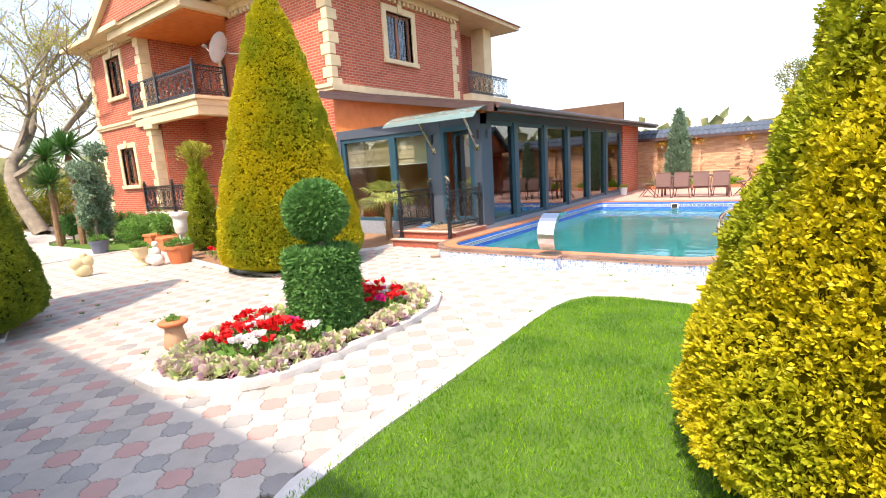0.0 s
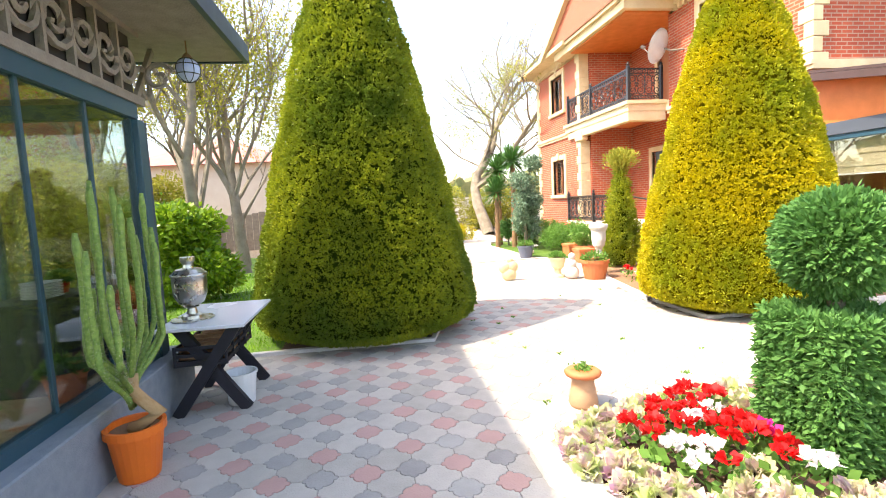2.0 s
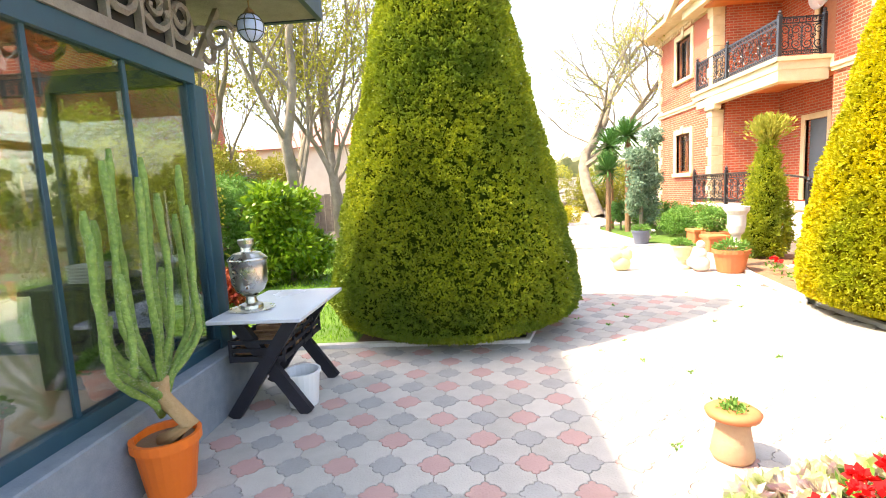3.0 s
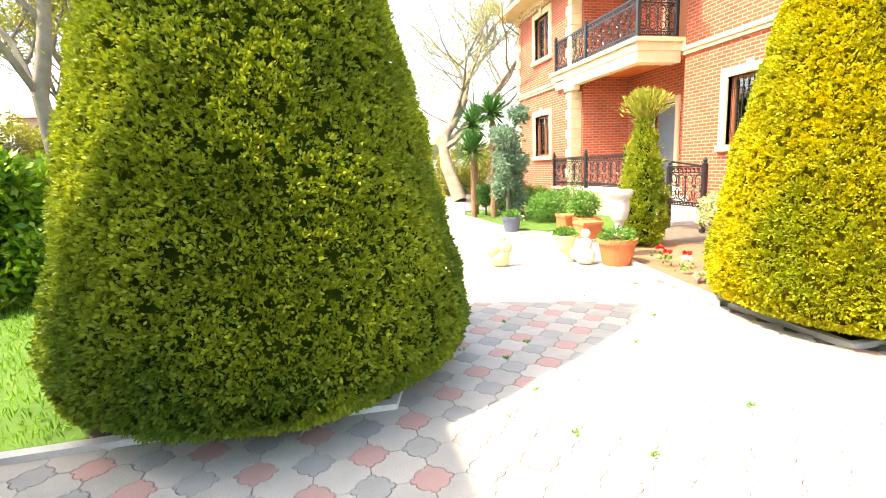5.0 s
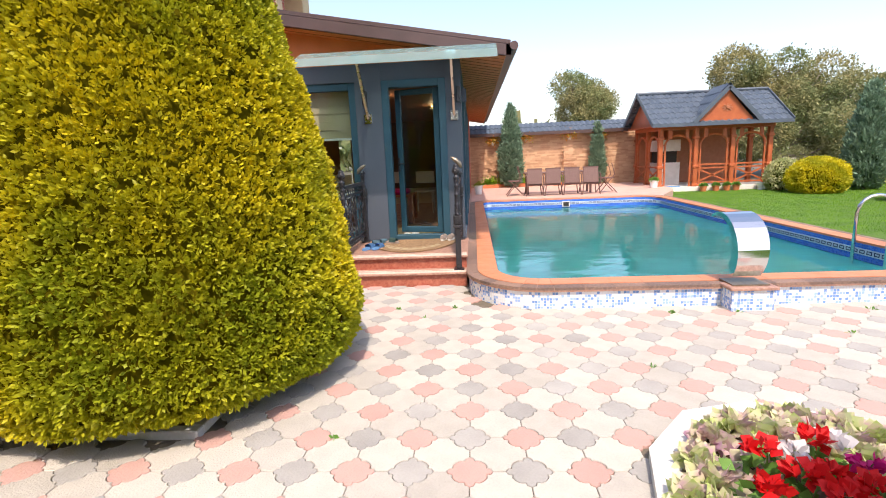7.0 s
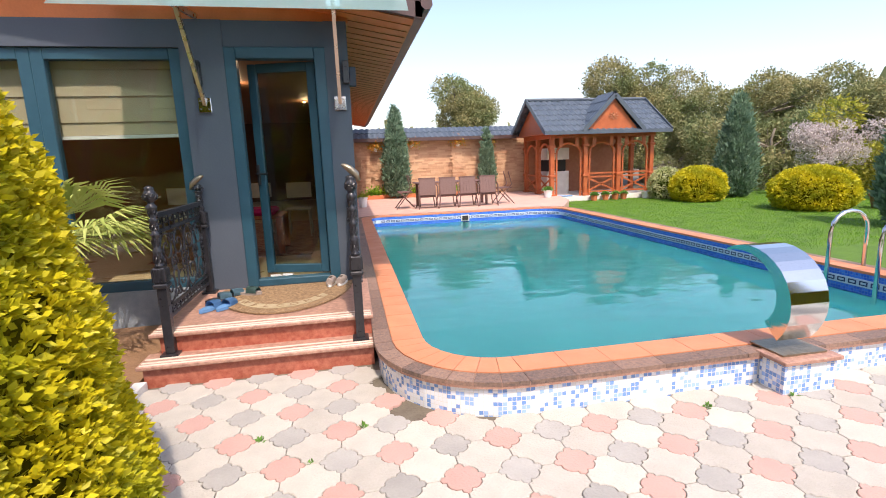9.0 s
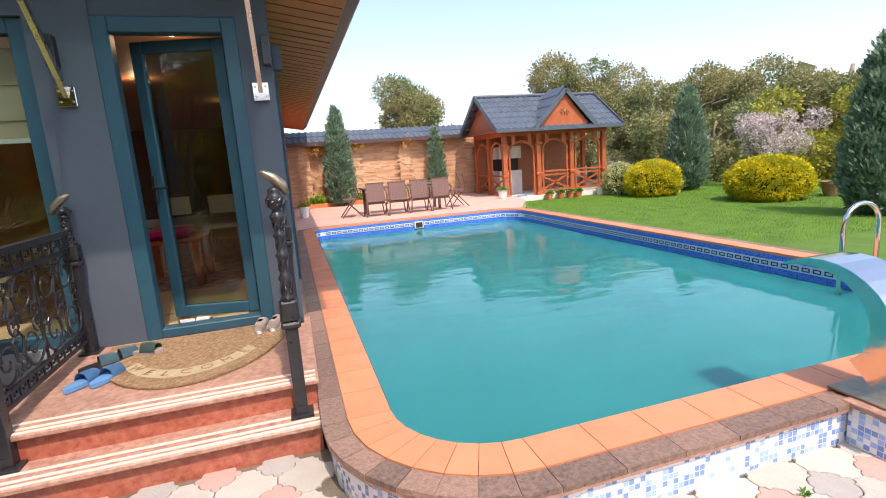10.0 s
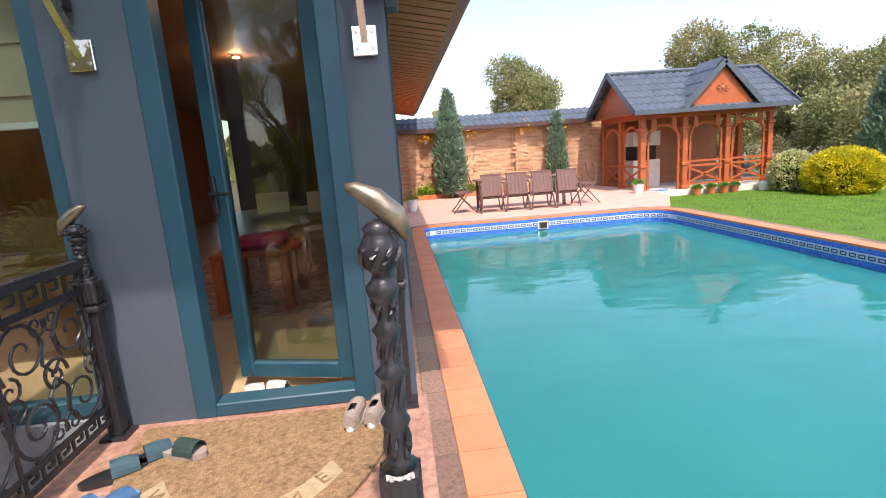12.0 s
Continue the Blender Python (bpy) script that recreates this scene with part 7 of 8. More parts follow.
# ---- pool things ----
ped = structure("fountain_pedestal", box(2.44, 2.80, -2.60, -2.42, -0.05, 0.195), M_white)
bm = bmesh.new()
uvl = bm.loops.layers.uv.new("UVMap")
for a_, b_ in (((2.436, -2.42), (2.436, -2.604)), ((2.436, -2.604), (2.804, -2.604)), ((2.804, -2.604), (2.804, -2.42))):
    L = math.dist(a_, b_)
    f = bm.faces.new([bm.verts.new((*a_, -0.04)), bm.verts.new((*b_, -0.04)), bm.verts.new((*b_, 0.195)), bm.verts.new((*a_, 0.195))])
    for lp_, q_ in zip(f.loops, ((0, 0), (L, 0), (L, 0.235), (0, 0.235))):
        lp_[uvl].uv = (q_[0] + a_[0] * 3 + 30, q_[1] + 30)
me = bpy.data.meshes.new("pedestal_mosaic")
bm.to_mesh(me)
me.materials.append(M_mosaic)
tagged(new("pedestal_mosaic", me), kind="structure")
structure("pedestal_cap", box(2.41, 2.83, -2.63, -2.40, 0.195, 0.222, bev=0.004), M_tread)
fo = thing("pool_waterfall_spout", (2.62, -2.36, 0.23), "wide polished steel waterfall spout arching over the pool edge", "pool fountain")
part("base_plate", box(2.46, 2.78, -2.56, -2.30, 0.225, 0.235), M_pewter, fo)
prof = []
for k in range(15):
    f = k / 14
    a_ = radians(-42 + 165 * f)
    prof.append((-2.20 - 0.36 * math.cos(a_), 0.52 + 0.34 * math.sin(a_) * (1.0), 0.125 + 0.015 * math.sin(f * 3.1)))
bm = bmesh.new()
rows = []
for k, (y, z, hw) in enumerate(prof):
    f = k / 14
    th = 0.13 * (1 - f) ** 0.8 + 0.012
    a_ = radians(-42 + 165 * f)
    iy, iz = y + math.cos(a_) * th, z - math.sin(a_) * th
    rows.append([bm.verts.new(p) for p in ((2.62 - hw, y, z), (2.62 + hw, y, z), (2.62 + hw * 0.96, iy, iz), (2.62 - hw * 0.96, iy, iz))])
for a_, b_ in zip(rows, rows[1:]):
    for i in range(4):
        bm.faces.new((a_[i], a_[(i + 1) % 4], b_[(i + 1) % 4], b_[i]))
bm.faces.new(rows[0])
bm.faces.new(rows[-1][::-1])
part("arched_blade", bm, M_steel, fo, smooth=False)
lad = thing("pool_ladder", (4.9, -0.85, 0.2), "polished steel pool ladder rails curving over the coping", "pool ladder")
for y in (-1.28, -0.78):
    pts = [(5.25, y, 0.2), (5.25, y, 0.62)] + [(5.02 + 0.23 * math.cos(a_), y, 0.62 + 0.20 * math.sin(a_)) for a_ in [k * math.pi / 8 for k in range(1, 8)]] + [(4.79, y, 0.6), (4.78, y, -0.7)]
    part("rail", tube(pts, 0.021, 10), M_steel, lad, smooth=True)
for z in (-0.25, -0.5):
    part("step", box(4.70, 4.79, -1.28, -0.78, z, z + 0.03), M_steel, lad)
sk = thing("pool_skimmer", (2.66, 6.63, 0.0), "small square skimmer opening in the blue pool wall", "skimmer")
part("frame", box(2.56, 2.76, 6.61, 6.64, 0.0, 0.15), M_limew, sk)
# No hole is cut: a near-black plate imitates its shaded inside.
part("opening", box(2.585, 2.735, 6.60, 6.612, 0.02, 0.13), M_dark, sk)

# ---- garden wall ----
WY = 13.1
structure("wall_garden", box(-0.6, 6.8, WY, WY + 0.3, -0.1, 2.25), M_stone)
for x in (0.55, 2.2, 3.9, 5.6):
    structure("wall_pier", box(x - 0.16, x + 0.16, WY - 0.10, WY, 0.1, 2.2), M_stone)
bm = bmesh.new()
rw = random.Random(12)
z = 0.19
while z < 2.2:
    h = rw.uniform(0.045, 0.075)
    x = -0.5
    while x < 6.8:
        w = rw.uniform(0.12, 0.38)
        pier = any(abs(x + w / 2 - px0) < 0.18 for px0 in (0.55, 2.2, 3.9, 5.6))
        y1 = WY - (0.10 if pier else 0.0)
        d_ = rw.uniform(0.008, 0.035)
        box(x, min(x + w - 0.006, 6.8), y1 - d_, y1 + 0.01, z, z + h - 0.006, bm)
        x += w
    z += h
ob = structure("wall_stone_cladding", bm, M_stone)


def tile_roof(name, x0, x1, ylo, zlo, yhi, zhi, material, pitch=0.20, rows_=None, poly=None):
    """Pressed metal tiles: waves along x, steps down the slope."""
    bm = bmesh.new()
    n = max(1, round(math.dist((ylo, zlo), (yhi, zhi)) / 0.33)) if rows_ is None else rows_
    nx = int((x1 - x0) / (pitch / 4))
    for r in range(n):
        f0, f1 = r / n, (r + 1) / n
        ln0, ln1, ln2 = [], [], []
        for k in range(nx + 1):
            x = x0 + (x1 - x0) * k / nx
            wv = 0.018 * math.cos(k * math.pi / 2)
            ln0.append(bm.verts.new((x, ylo + (yhi - ylo) * f0, zlo + (zhi - zlo) * f0 + 0.035 + wv)))
            ln1.append(bm.verts.new((x, ylo + (yhi - ylo) * f1, zlo + (zhi - zlo) * f1 + 0.005 + wv)))
            ln2.append(bm.verts.new((x, ylo + (yhi - ylo) * f0, zlo + (zhi - zlo) * f0 - 0.01 + wv * 0)))
        for k in range(nx):
            bm.faces.new((ln0[k], ln0[k + 1], ln1[k + 1], ln1[k]))
            bm.faces.new((ln2[k], ln2[k + 1], ln0[k + 1], ln0[k]))
    return bm


structure("wall_coping_tiles", tile_roof("c", -0.7, 6.3, WY - 0.38, 2.28, WY + 0.15, 2.66, M_tile, rows_=2), M_tile)
structure("wall_coping_fascia", box(-0.7, 6.3, WY - 0.40, WY - 0.36, 2.18, 2.30), M_roofdark)
for x, y in ((1.4, 12.75), (2.2, 12.75), (0.8, 12.6), (3.6, 12.7)):
    t = thing("terracotta_trough", (x, y, 0.195), "low terracotta trough with bright green plants by the wall", "planter", "wall troughs")
    part("trough", box(x - 0.3, x + 0.3, y - 0.12, y + 0.12, 0.195, 0.33, bev=0.01), M_terra, t)
    rng_ = np.random.default_rng(int(x * 100))
    q = rng_.normal(0, 1, (420, 3)) * np.array([0.13, 0.06, 0.10])
    q[:, 2] = abs(q[:, 2])
    leaf_mesh("plant", np.array([x, y, 0.34]) + q, q + np.array([0, 0, .1]), 0.09, 0.5, M_laurel, t, int(x * 10), 0.6)
for x, z in ((0.95, 1.85), (2.25, 1.95), (3.95, 1.95), (5.1, 1.9)):
    t = thing("hanging_flower_pot", (x, 12.9, z), "small pot of orange flowers hanging on the stone wall", "flower pot", "hanging pots")
    part("pot", lathe((x, 12.9, z), [(0.05, 0), (0.08, 0.13)], 10), M_white, t)
    rng_ = np.random.default_rng(int(x * 70))
    q = rng_.normal(0, 1, (420, 3)) * np.array([0.13, 0.09, 0.09])
    leaf_mesh("flowers", np.array([x, 12.88, z + 0.2]) + q, q, 0.06, 0.7, mat("orange_petals", (0.80, 0.22, 0.02), (0.35, 0.36, 0.05), 20, 0.6, 0, island=0.9), t, int(x * 10), 0.6)

# table and rattan chairs by the wall
t = thing("outdoor_dining_table", (2.8, 8.95, 0.195), "long brown rattan dining table on the terrace", "table")
part("tabletop", box(1.75, 3.9, 8.65, 9.25, 0.84, 0.88, bev=0.01), M_rattan, t)
for x in (1.85, 3.8):
    for y in (8.72, 9.18):
        part("leg", box(x - 0.03, x + 0.03, y - 0.03, y + 0.03, 0.195, 0.84), M_rattan, t)


def rattan_chair(x, y, rot):
    t = thing("rattan_chair", (x, y, 0.195), "brown woven rattan armchair leaning towards the long table", "chair", "rattan chairs")
    part("seat", box(x - 0.22, x + 0.22, y - 0.22, y + 0.22, 0.50, 0.56, bev=0.02), M_rattan, t)
    bm = bmesh.new()
    obox((x, y - 0.24, 0.56), (x, y - 0.10, 1.00), 0.44, 0.035, bm)
    for k in range(6):
        part("slat", obox((x - 0.2 + 0.08 * k, y - 0.262, 0.56), (x - 0.2 + 0.08 * k, y - 0.122, 1.0), 0.02, 0.012), M_rattan, t)
    part("top_rail", obox((x - 0.23, y - 0.10, 1.0), (x + 0.23, y - 0.10, 1.0), 0.05, 0.05), M_rattan, t)
    part("backrest", bm, M_rattan, t)
    for dx in (-0.24, 0.24):
        for dy in (-0.24, 0.24):
            part("leg", tube([(x + dx * 1.1, y + dy * 1.15, 0.195), (x + dx * 0.9, y + dy * 0.9, 0.52)], 0.016, 6), M_rattan, t)
        part("armrest", tube([(x + dx, y - 0.15, 0.84), (x + dx * 1.05, y - 0.3, 0.80), (x + dx * 1.05, y - 0.34, 0.50)], 0.02, 6), M_rattan, t)
    return t


for k in range(4):
    rattan_chair(2.0 + k * 0.56, 8.32, 0)
for x, y in ((1.42, 8.6), (4.25, 8.6)):
    t = thing("folding_chair_frame", (x, y, 0.195), "dark metal chair frame at the end of the table", "chair", "end chairs")
    bm = bmesh.new()
    for dy in (-0.22, 0.22):
        tube([(x - 0.25, y + dy, 0.195), (x + 0.2, y + dy, 0.75), (x + 0.1, y + dy, 1.1)], 0.015, 5, bm)
        tube([(x + 0.28, y + dy, 0.195), (x - 0.15, y + dy, 0.66)], 0.015, 5, bm)
    part("frame", bm, M_rattan, t)
    part("seat", box(x - 0.18, x + 0.2, y - 0.22, y + 0.22, 0.63, 0.66), M_rattan, t)

# ---- wooden pavilion at the end of the garden ----
X0, X1, Y0, Y1, GZ, EZ = 6.42, 9.95, 10.15, 12.5, 0.16, 2.18
gz = thing("garden_pavilion", ((X0 + X1) / 2, Y0, 0.17), "red-stained carved wooden pavilion with arches and a slate-blue tiled roof", "pavilion")
part("floor_slab", box(X0 - 0.15, X1 + 0.15, Y0 - 0.15, Y1, 0.0, GZ), M_limew, gz)
posts = [(X0, Y0), (X0 + 1.15, Y0), (X0 + 2.33, Y0), (X1, Y0), (X0, (Y0 + Y1) / 2), (X0, Y1), (X1, Y1), (X1, (Y0 + Y1) / 2)]
for x, y in posts:
    bm = box(x - 0.07, x + 0.07, y - 0.07, y + 0.07, GZ, EZ, None, 0.012)
    for z in (GZ, GZ + 0.62, EZ - 0.45):
        box(x - 0.10, x + 0.10, y - 0.10, y + 0.10, z, z + 0.09, bm, 0.015)
    part("post", bm, M_cedar, gz)


def arch(u0, u1, mk, z0, zs, r):
    """Uprights and a round arch between two posts; mk maps (u, z) to a point."""
    bm = bmesh.new()
    c = (u0 + u1) / 2
    hw = (u1 - u0) / 2 - 0.16
    for s in (-1, 1):
        obox(mk(c + s * hw, z0), mk(c + s * hw, zs), 0.05, 0.05, bm)
        for k in range(5):
            obox(mk(c + s * hw, z0 + 0.2 + k * 0.3), mk(c + s * (hw + 0.12), z0 + 0.2 + k * 0.3), 0.03, 0.03, bm)
    pts = [mk(c + hw * math.cos(a_), zs + hw * 0.75 * math.sin(a_)) for a_ in [k * math.pi / 12 for k in range(13)]]
    tube(pts, 0.04, 6, bm)
    return bm


mx_ = lambda u, z: Vector((u, Y0, z))
my_ = lambda u, z: Vector((X0, u, z))
for a_, b_ in ((X0, X0 + 1.15), (X0 + 1.15, X0 + 2.33), (X0 + 2.33, X1)):
    part("arch", arch(a_, b_, mx_, GZ, 1.55, 0), M_cedar, gz)
part("arch", arch(Y0, (Y0 + Y1) / 2, my_, GZ, 1.55, 0), M_cedar, gz)
part("arch", arch((Y0 + Y1) / 2, Y1, my_, GZ, 1.55, 0), M_cedar, gz)
for a_, b_ in ((X0 + 1.15, X0 + 2.33), (X0 + 2.33, X1)):
    bm = bmesh.new()
    for z in (GZ + 0.12, GZ + 0.60, GZ + 0.72):
        obox((a_, Y0, z), (b_, Y0, z), 0.04, 0.05, bm)
    obox((a_ + .1, Y0, GZ + 0.14), (b_ - .1, Y0, GZ + 0.58), 0.03, 0.05, bm)
    obox((a_ + .1, Y0, GZ + 0.58), (b_ - .1, Y0, GZ + 0.14), 0.03, 0.05, bm)
    part("balustrade", bm, M_cedar, gz)
bm = bmesh.new()
for a_, b_ in ((Y0, (Y0 + Y1) / 2), ((Y0 + Y1) / 2, Y1)):
    for z in (GZ + 0.12, GZ + 0.66):
        obox((X0, a_, z), (X0, b_, z), 0.04, 0.05, bm)
    obox((X0, a_, GZ + 0.14), (X0, b_, GZ + 0.62), 0.03, 0.05, bm)
    obox((X0, a_, GZ + 0.62), (X0, b_, GZ + 0.14), 0.03, 0.05, bm)
part("balustrade", bm, M_cedar, gz)
bm = bmesh.new()
box(X0 - 0.1, X1 + 0.1, Y0 - 0.08, Y0 + 0.08, EZ - 0.14, EZ, bm)
box(X0 - 0.08, X0 + 0.08, Y0, Y1, EZ - 0.14, EZ, bm)
box(X1 - 0.08, X1 + 0.08, Y0, Y1, EZ - 0.14, EZ, bm)
part("beam", bm, M_cedar, gz)
part("back_wall", box(X0, X1, Y1 - 0.1, Y1, GZ, EZ), M_winwood, gz)
for x_ in (X0 + 0.3, X0 + 1.15 - 0.3, X0 + 1.45, X0 + 2.05, X0 + 2.6, X1 - 0.3):
    part("hanging_carving", box(x_ - 0.07, x_ + 0.07, Y0 - 0.05, Y0 - 0.02, EZ - 0.42, EZ - 0.14, bev=0.012), M_cedar, gz)
part("ceiling", box(X0 - 0.3, X1 + 0.3, Y0 - 0.3, Y1 + 0.2, EZ, EZ + 0.04), M_cedar, gz)
RY, RZ = (Y0 + Y1) / 2, 3.33
for nm, ya in (("roof_front", Y0 - 0.42), ("roof_back", Y1 + 0.42)):
    part(nm, tile_roof(nm, X0 - 0.42, X1 + 0.42, ya, EZ + 0.04, RY, RZ, M_tile), M_tile, gz)
part("ridge_cap", tube([(X0 - 0.44, RY, RZ + 0.03), (X1 + 0.44, RY, RZ + 0.03)], 0.06, 8), M_tile, gz)
for x in (X0 - 0.2, X1 + 0.2):
    bm = bmesh.new()
    vs = [bm.verts.new(p) for p in ((x, Y0 - 0.3, EZ + 0.04), (x, Y1 + 0.3, EZ + 0.04), (x, RY, RZ - 0.1))]
    v2 = [bm.verts.new(v.co + Vector((0.05, 0, 0))) for v in vs]
    bm.faces.new(vs)
    bm.faces.new(v2[::-1])
    for i in range(3):
        bm.faces.new((vs[i], v2[i], v2[(i + 1) % 3], vs[(i + 1) % 3]))
    part("gable", bm, M_cedar, gz)
bm = bmesh.new()
for x in (X0 - 0.44, X1 + 0.44):
    obox((x, Y0 - 0.45, EZ + 0.03), (x, RY, RZ + 0.02), 0.03, 0.14, bm)
    obox((x, Y1 + 0.45, EZ + 0.03), (x, RY, RZ + 0.02), 0.03, 0.14, bm)
obox((X0 - 0.44, Y0 - 0.46, EZ + 0.0), (X1 + 0.44, Y0 - 0.46, EZ + 0.0), 0.05, 0.10, bm)
part("bargeboard", bm, M_tile, gz)
# small cross gable
CX = X0 + 1.92
bm = bmesh.new()
vs = [bm.verts.new(p) for p in ((CX - 0.85, Y0 - 0.36, EZ + 0.10), (CX + 0.85, Y0 - 0.36, EZ + 0.10), (CX, Y0 - 0.36, 3.25))]
v2 = [bm.verts.new((CX - 0.85, RY - 0.1, EZ + 0.10)), bm.verts.new((CX + 0.85, RY - 0.1, EZ + 0.10)), bm.verts.new((CX, RY - 0.1, 3.25))]
bm.faces.new(vs)
for i in range(3):
    bm.faces.new((vs[i], v2[i], v2[(i + 1) % 3], vs[(i + 1) % 3]))
part("cross_gable", bm, M_cedar, gz)
for s in (-1, 1):
    bm = tile_roof("t", 0, 1.15, 0, 0, 1.45, 0, M_tile, 0.2, 4)
    mlt = Matrix(((0, s * -1.02 / 1.45 * 1.0, 0, CX + s * 1.02), (1, 0, 0, Y0 - 0.44), (0, 1.18 / 1.45, 1, EZ + 0.06), (0, 0, 0, 1)))
    bmesh.ops.transform(bm, matrix=mlt, verts=bm.verts)
    part("cross_roof", bm, M_tile, gz)
    part("cross_bargeboard", obox((CX + s * 1.05, Y0 - 0.46, EZ + 0.05), (CX, Y0 - 0.46, 3.32), 0.04, 0.13), M_tile, gz)
bm = lathe((0, 0, 0), [(0.06, 0), (0.03, 0.03)], 10)
for k in range(8):
    a_ = k * math.pi / 4
    obox((0.06 * math.cos(a_), 0.06 * math.sin(a_), 0.01), (0.17 * math.cos(a_), 0.12 * math.sin(a_), 0.01), 0.03, 0.02, bm)
bmesh.ops.transform(bm, matrix=Matrix.Translation((CX, Y0 - 0.37, 2.68)) @ Matrix.Rotation(radians(90), 4, "X"), verts=bm.verts)
part("carved_rosette", bm, M_winwood, gz)
# oven inside, pots in front
t = thing("barbecue_oven", (7.05, 11.6, GZ), "pale masonry barbecue oven inside the pavilion", "oven")
part("base", box(6.75, 7.55, 11.3, 12.2, GZ, 0.95), M_limew, t)
part("hood", prism([(6.75, 11.3), (7.55, 11.3), (7.55, 12.2), (6.75, 12.2)], 1.35, 1.75), M_limew, t)
part("firebox", box(6.85, 7.45, 11.35, 12.15, 0.95, 1.35), M_dark, t)
for k, x in enumerate((7.75, 8.15, 8.5, 8.8)):
    pot("small_clay_pot", (x, 9.82, 0.0), 0.11, 0.20, M_terra, "small clay pot in a row before the pavilion", M_leaf, 720 + k, "clay pots")
pot("white_pot", (6.1, 9.7, 0.195), 0.14, 0.24, M_white, "white plastic pot by the pavilion corner", M_leaf, 730)
pot("white_pot", (9.6, 9.75, 0.0), 0.18, 0.24, M_white, "white plastic pot before the pavilion", None, 731)
pot("white_pot", (0.30, 9.6, 0.195), 0.14, 0.30, M_white, "white pot with reeds by the glass wall", M_ygreen, 732)
pot("brown_pot", (12.2, 4.4, 0.0), 0.25, 0.35, M_palmbark, "brown round garden pot near the golden bush", None, 733)
ob = part("blue_cloth", box(6.6, 7.1, 10.02, 10.14, 0.162, 0.20, None, 0.015), M_blue, None, "blue folded cloth lying on the pavilion edge")
tagged(ob, category="cloth")

# ---- neighbours and distance ----
structure("neighbour_house_wall", box(-18, -8.5, -24.5, -19.5, -0.1, 6.2), M_brick)
structure("neighbour_house_cornice", box(-18.2, -8.3, -24.7, -19.3, 6.2, 6.6), M_lime)
bm = bmesh.new()
for k in range(42):
    box(-18.0 + k * 0.23, -17.89 + k * 0.23, -19.5, -19.36, 6.05, 6.2, bm)
structure("neighbour_dentils", bm, M_lime)
structure("neighbour_downpipe", tube([(-11.5, -19.4, 6.15), (-11.5, -19.4, 0.0)], 0.06, 8), M_white)
bm = bmesh.new()
base = [bm.verts.new(p) for p in ((-18.6, -19.0, 6.6), (-8.0, -19.0, 6.6), (-8.0, -25, 6.6), (-18.6, -25, 6.6))]
top = [bm.verts.new(p) for p in ((-15.5, -22, 8.2), (-11.0, -22, 8.2))]
bm.faces.new((base[0], base[1], top[1], top[0]))
bm.faces.new((base[1], base[2], top[1]))
bm.faces.new((base[2], base[3], top[0], top[1]))
bm.faces.new((base[3], base[0], top[0]))
structure("neighbour_roof", bm, M_redroof)
house_window(61, "y", -8.5, -22.2, -21.2, 3.6, 5.0)
structure("far_beige_house", box(-33, -27, -23, -13.5, -0.1, 4.6), mat("beige_render", (0.62, 0.52, 0.40), (0.68, 0.6, 0.48), 2, 0.85, 0.1))
bm = bmesh.new()
base = [bm.verts.new(p) for p in ((-33.5, -23.5, 4.6), (-26.5, -23.5, 4.6), (-26.5, -13, 4.6), (-33.5, -13, 4.6))]
tp_ = bm.verts.new((-30, -18, 6.6))
for i in range(4):
    bm.faces.new((base[i], base[(i + 1) % 4], tp_))
bm.faces.new(base[::-1])
structure("far_beige_house_roof", bm, M_redroof)
fn = thing("wooden_fence", (-17.5, -12.5, 0), "dark weathered plank fence behind the trees", "fence")
for k in range(40):
    y = -17.5 + k * 0.28
    part("plank", box(-18.02, -17.98, y, y + 0.26, 0.0, 1.55 + 0.05 * (k % 3)), M_greywood, fn)
structure("far_boundary_wall", box(-27.2, -27.0, -9, 8, -0.1, 1.9), M_limew)
kerb("kerb_bed_west", [(-9.2, -4.6), (-12.5, -4.75), (-13.8, -4.4), (-14.2, -3.6)], 0.1, 0.07)
structure("soil_bed_west", prism([(-9.25, -4.55), (-12.5, -4.68), (-13.7, -4.35), (-14.1, -3.6), (-14.1, -1.3), (-9.6, -1.3), (-7.0, -2.6), (-8.5, -3.7)], -0.05, 0.02), M_grass)
kerb("kerb_bed_far", [(-15.0, -4.6), (-15.3, -5.7), (-20, -5.9)], 0.1, 0.10)
M_far = mat("distant_tree_line", (0.10, 0.12, 0.06), (0.16, 0.17, 0.09), 0.3, 0.95, 0)
for k in range(26):
    a_ = k * 6.283 / 26
    x, y = 70 * math.cos(a_), 70 * math.sin(a_)
    rr = random.Random(k)
    P = np.array([[x + rr.gauss(0, 5), y + rr.gauss(0, 5), abs(rr.gauss(1.8, 1.4))] for _ in range(260)])
    t = thing("distant_tree_belt", (x, y, 0), "distant belt of grey-green trees beyond the garden", "trees", "distant trees")
    leaf_mesh("crown", P, np.tile([0, 0, 1.0], (260, 1)), 2.2, 0.9, M_olive, t, k, 1.0)

# ---- grass ----
def grass(name, poly, z, n, size, seed):
    rng_ = np.random.default_rng(seed)
    xs, ys = [p[0] for p in poly], [p[1] for p in poly]
    P = np.stack([rng_.uniform(min(xs), max(xs), n), rng_.uniform(min(ys), max(ys), n)], 1)
    ok = np.array([inside(p, poly) for p in P])
    P = P[ok]
    P = np.concatenate([P, np.full((len(P), 1), z)], 1)
    ob = leaf_mesh(name, P, np.tile([0, 0, 1.0], (len(P), 1)), size, 0.14, M_blade, None, seed, 0.45, "short bright green mown lawn grass", True)
    ob["category"] = "grass"


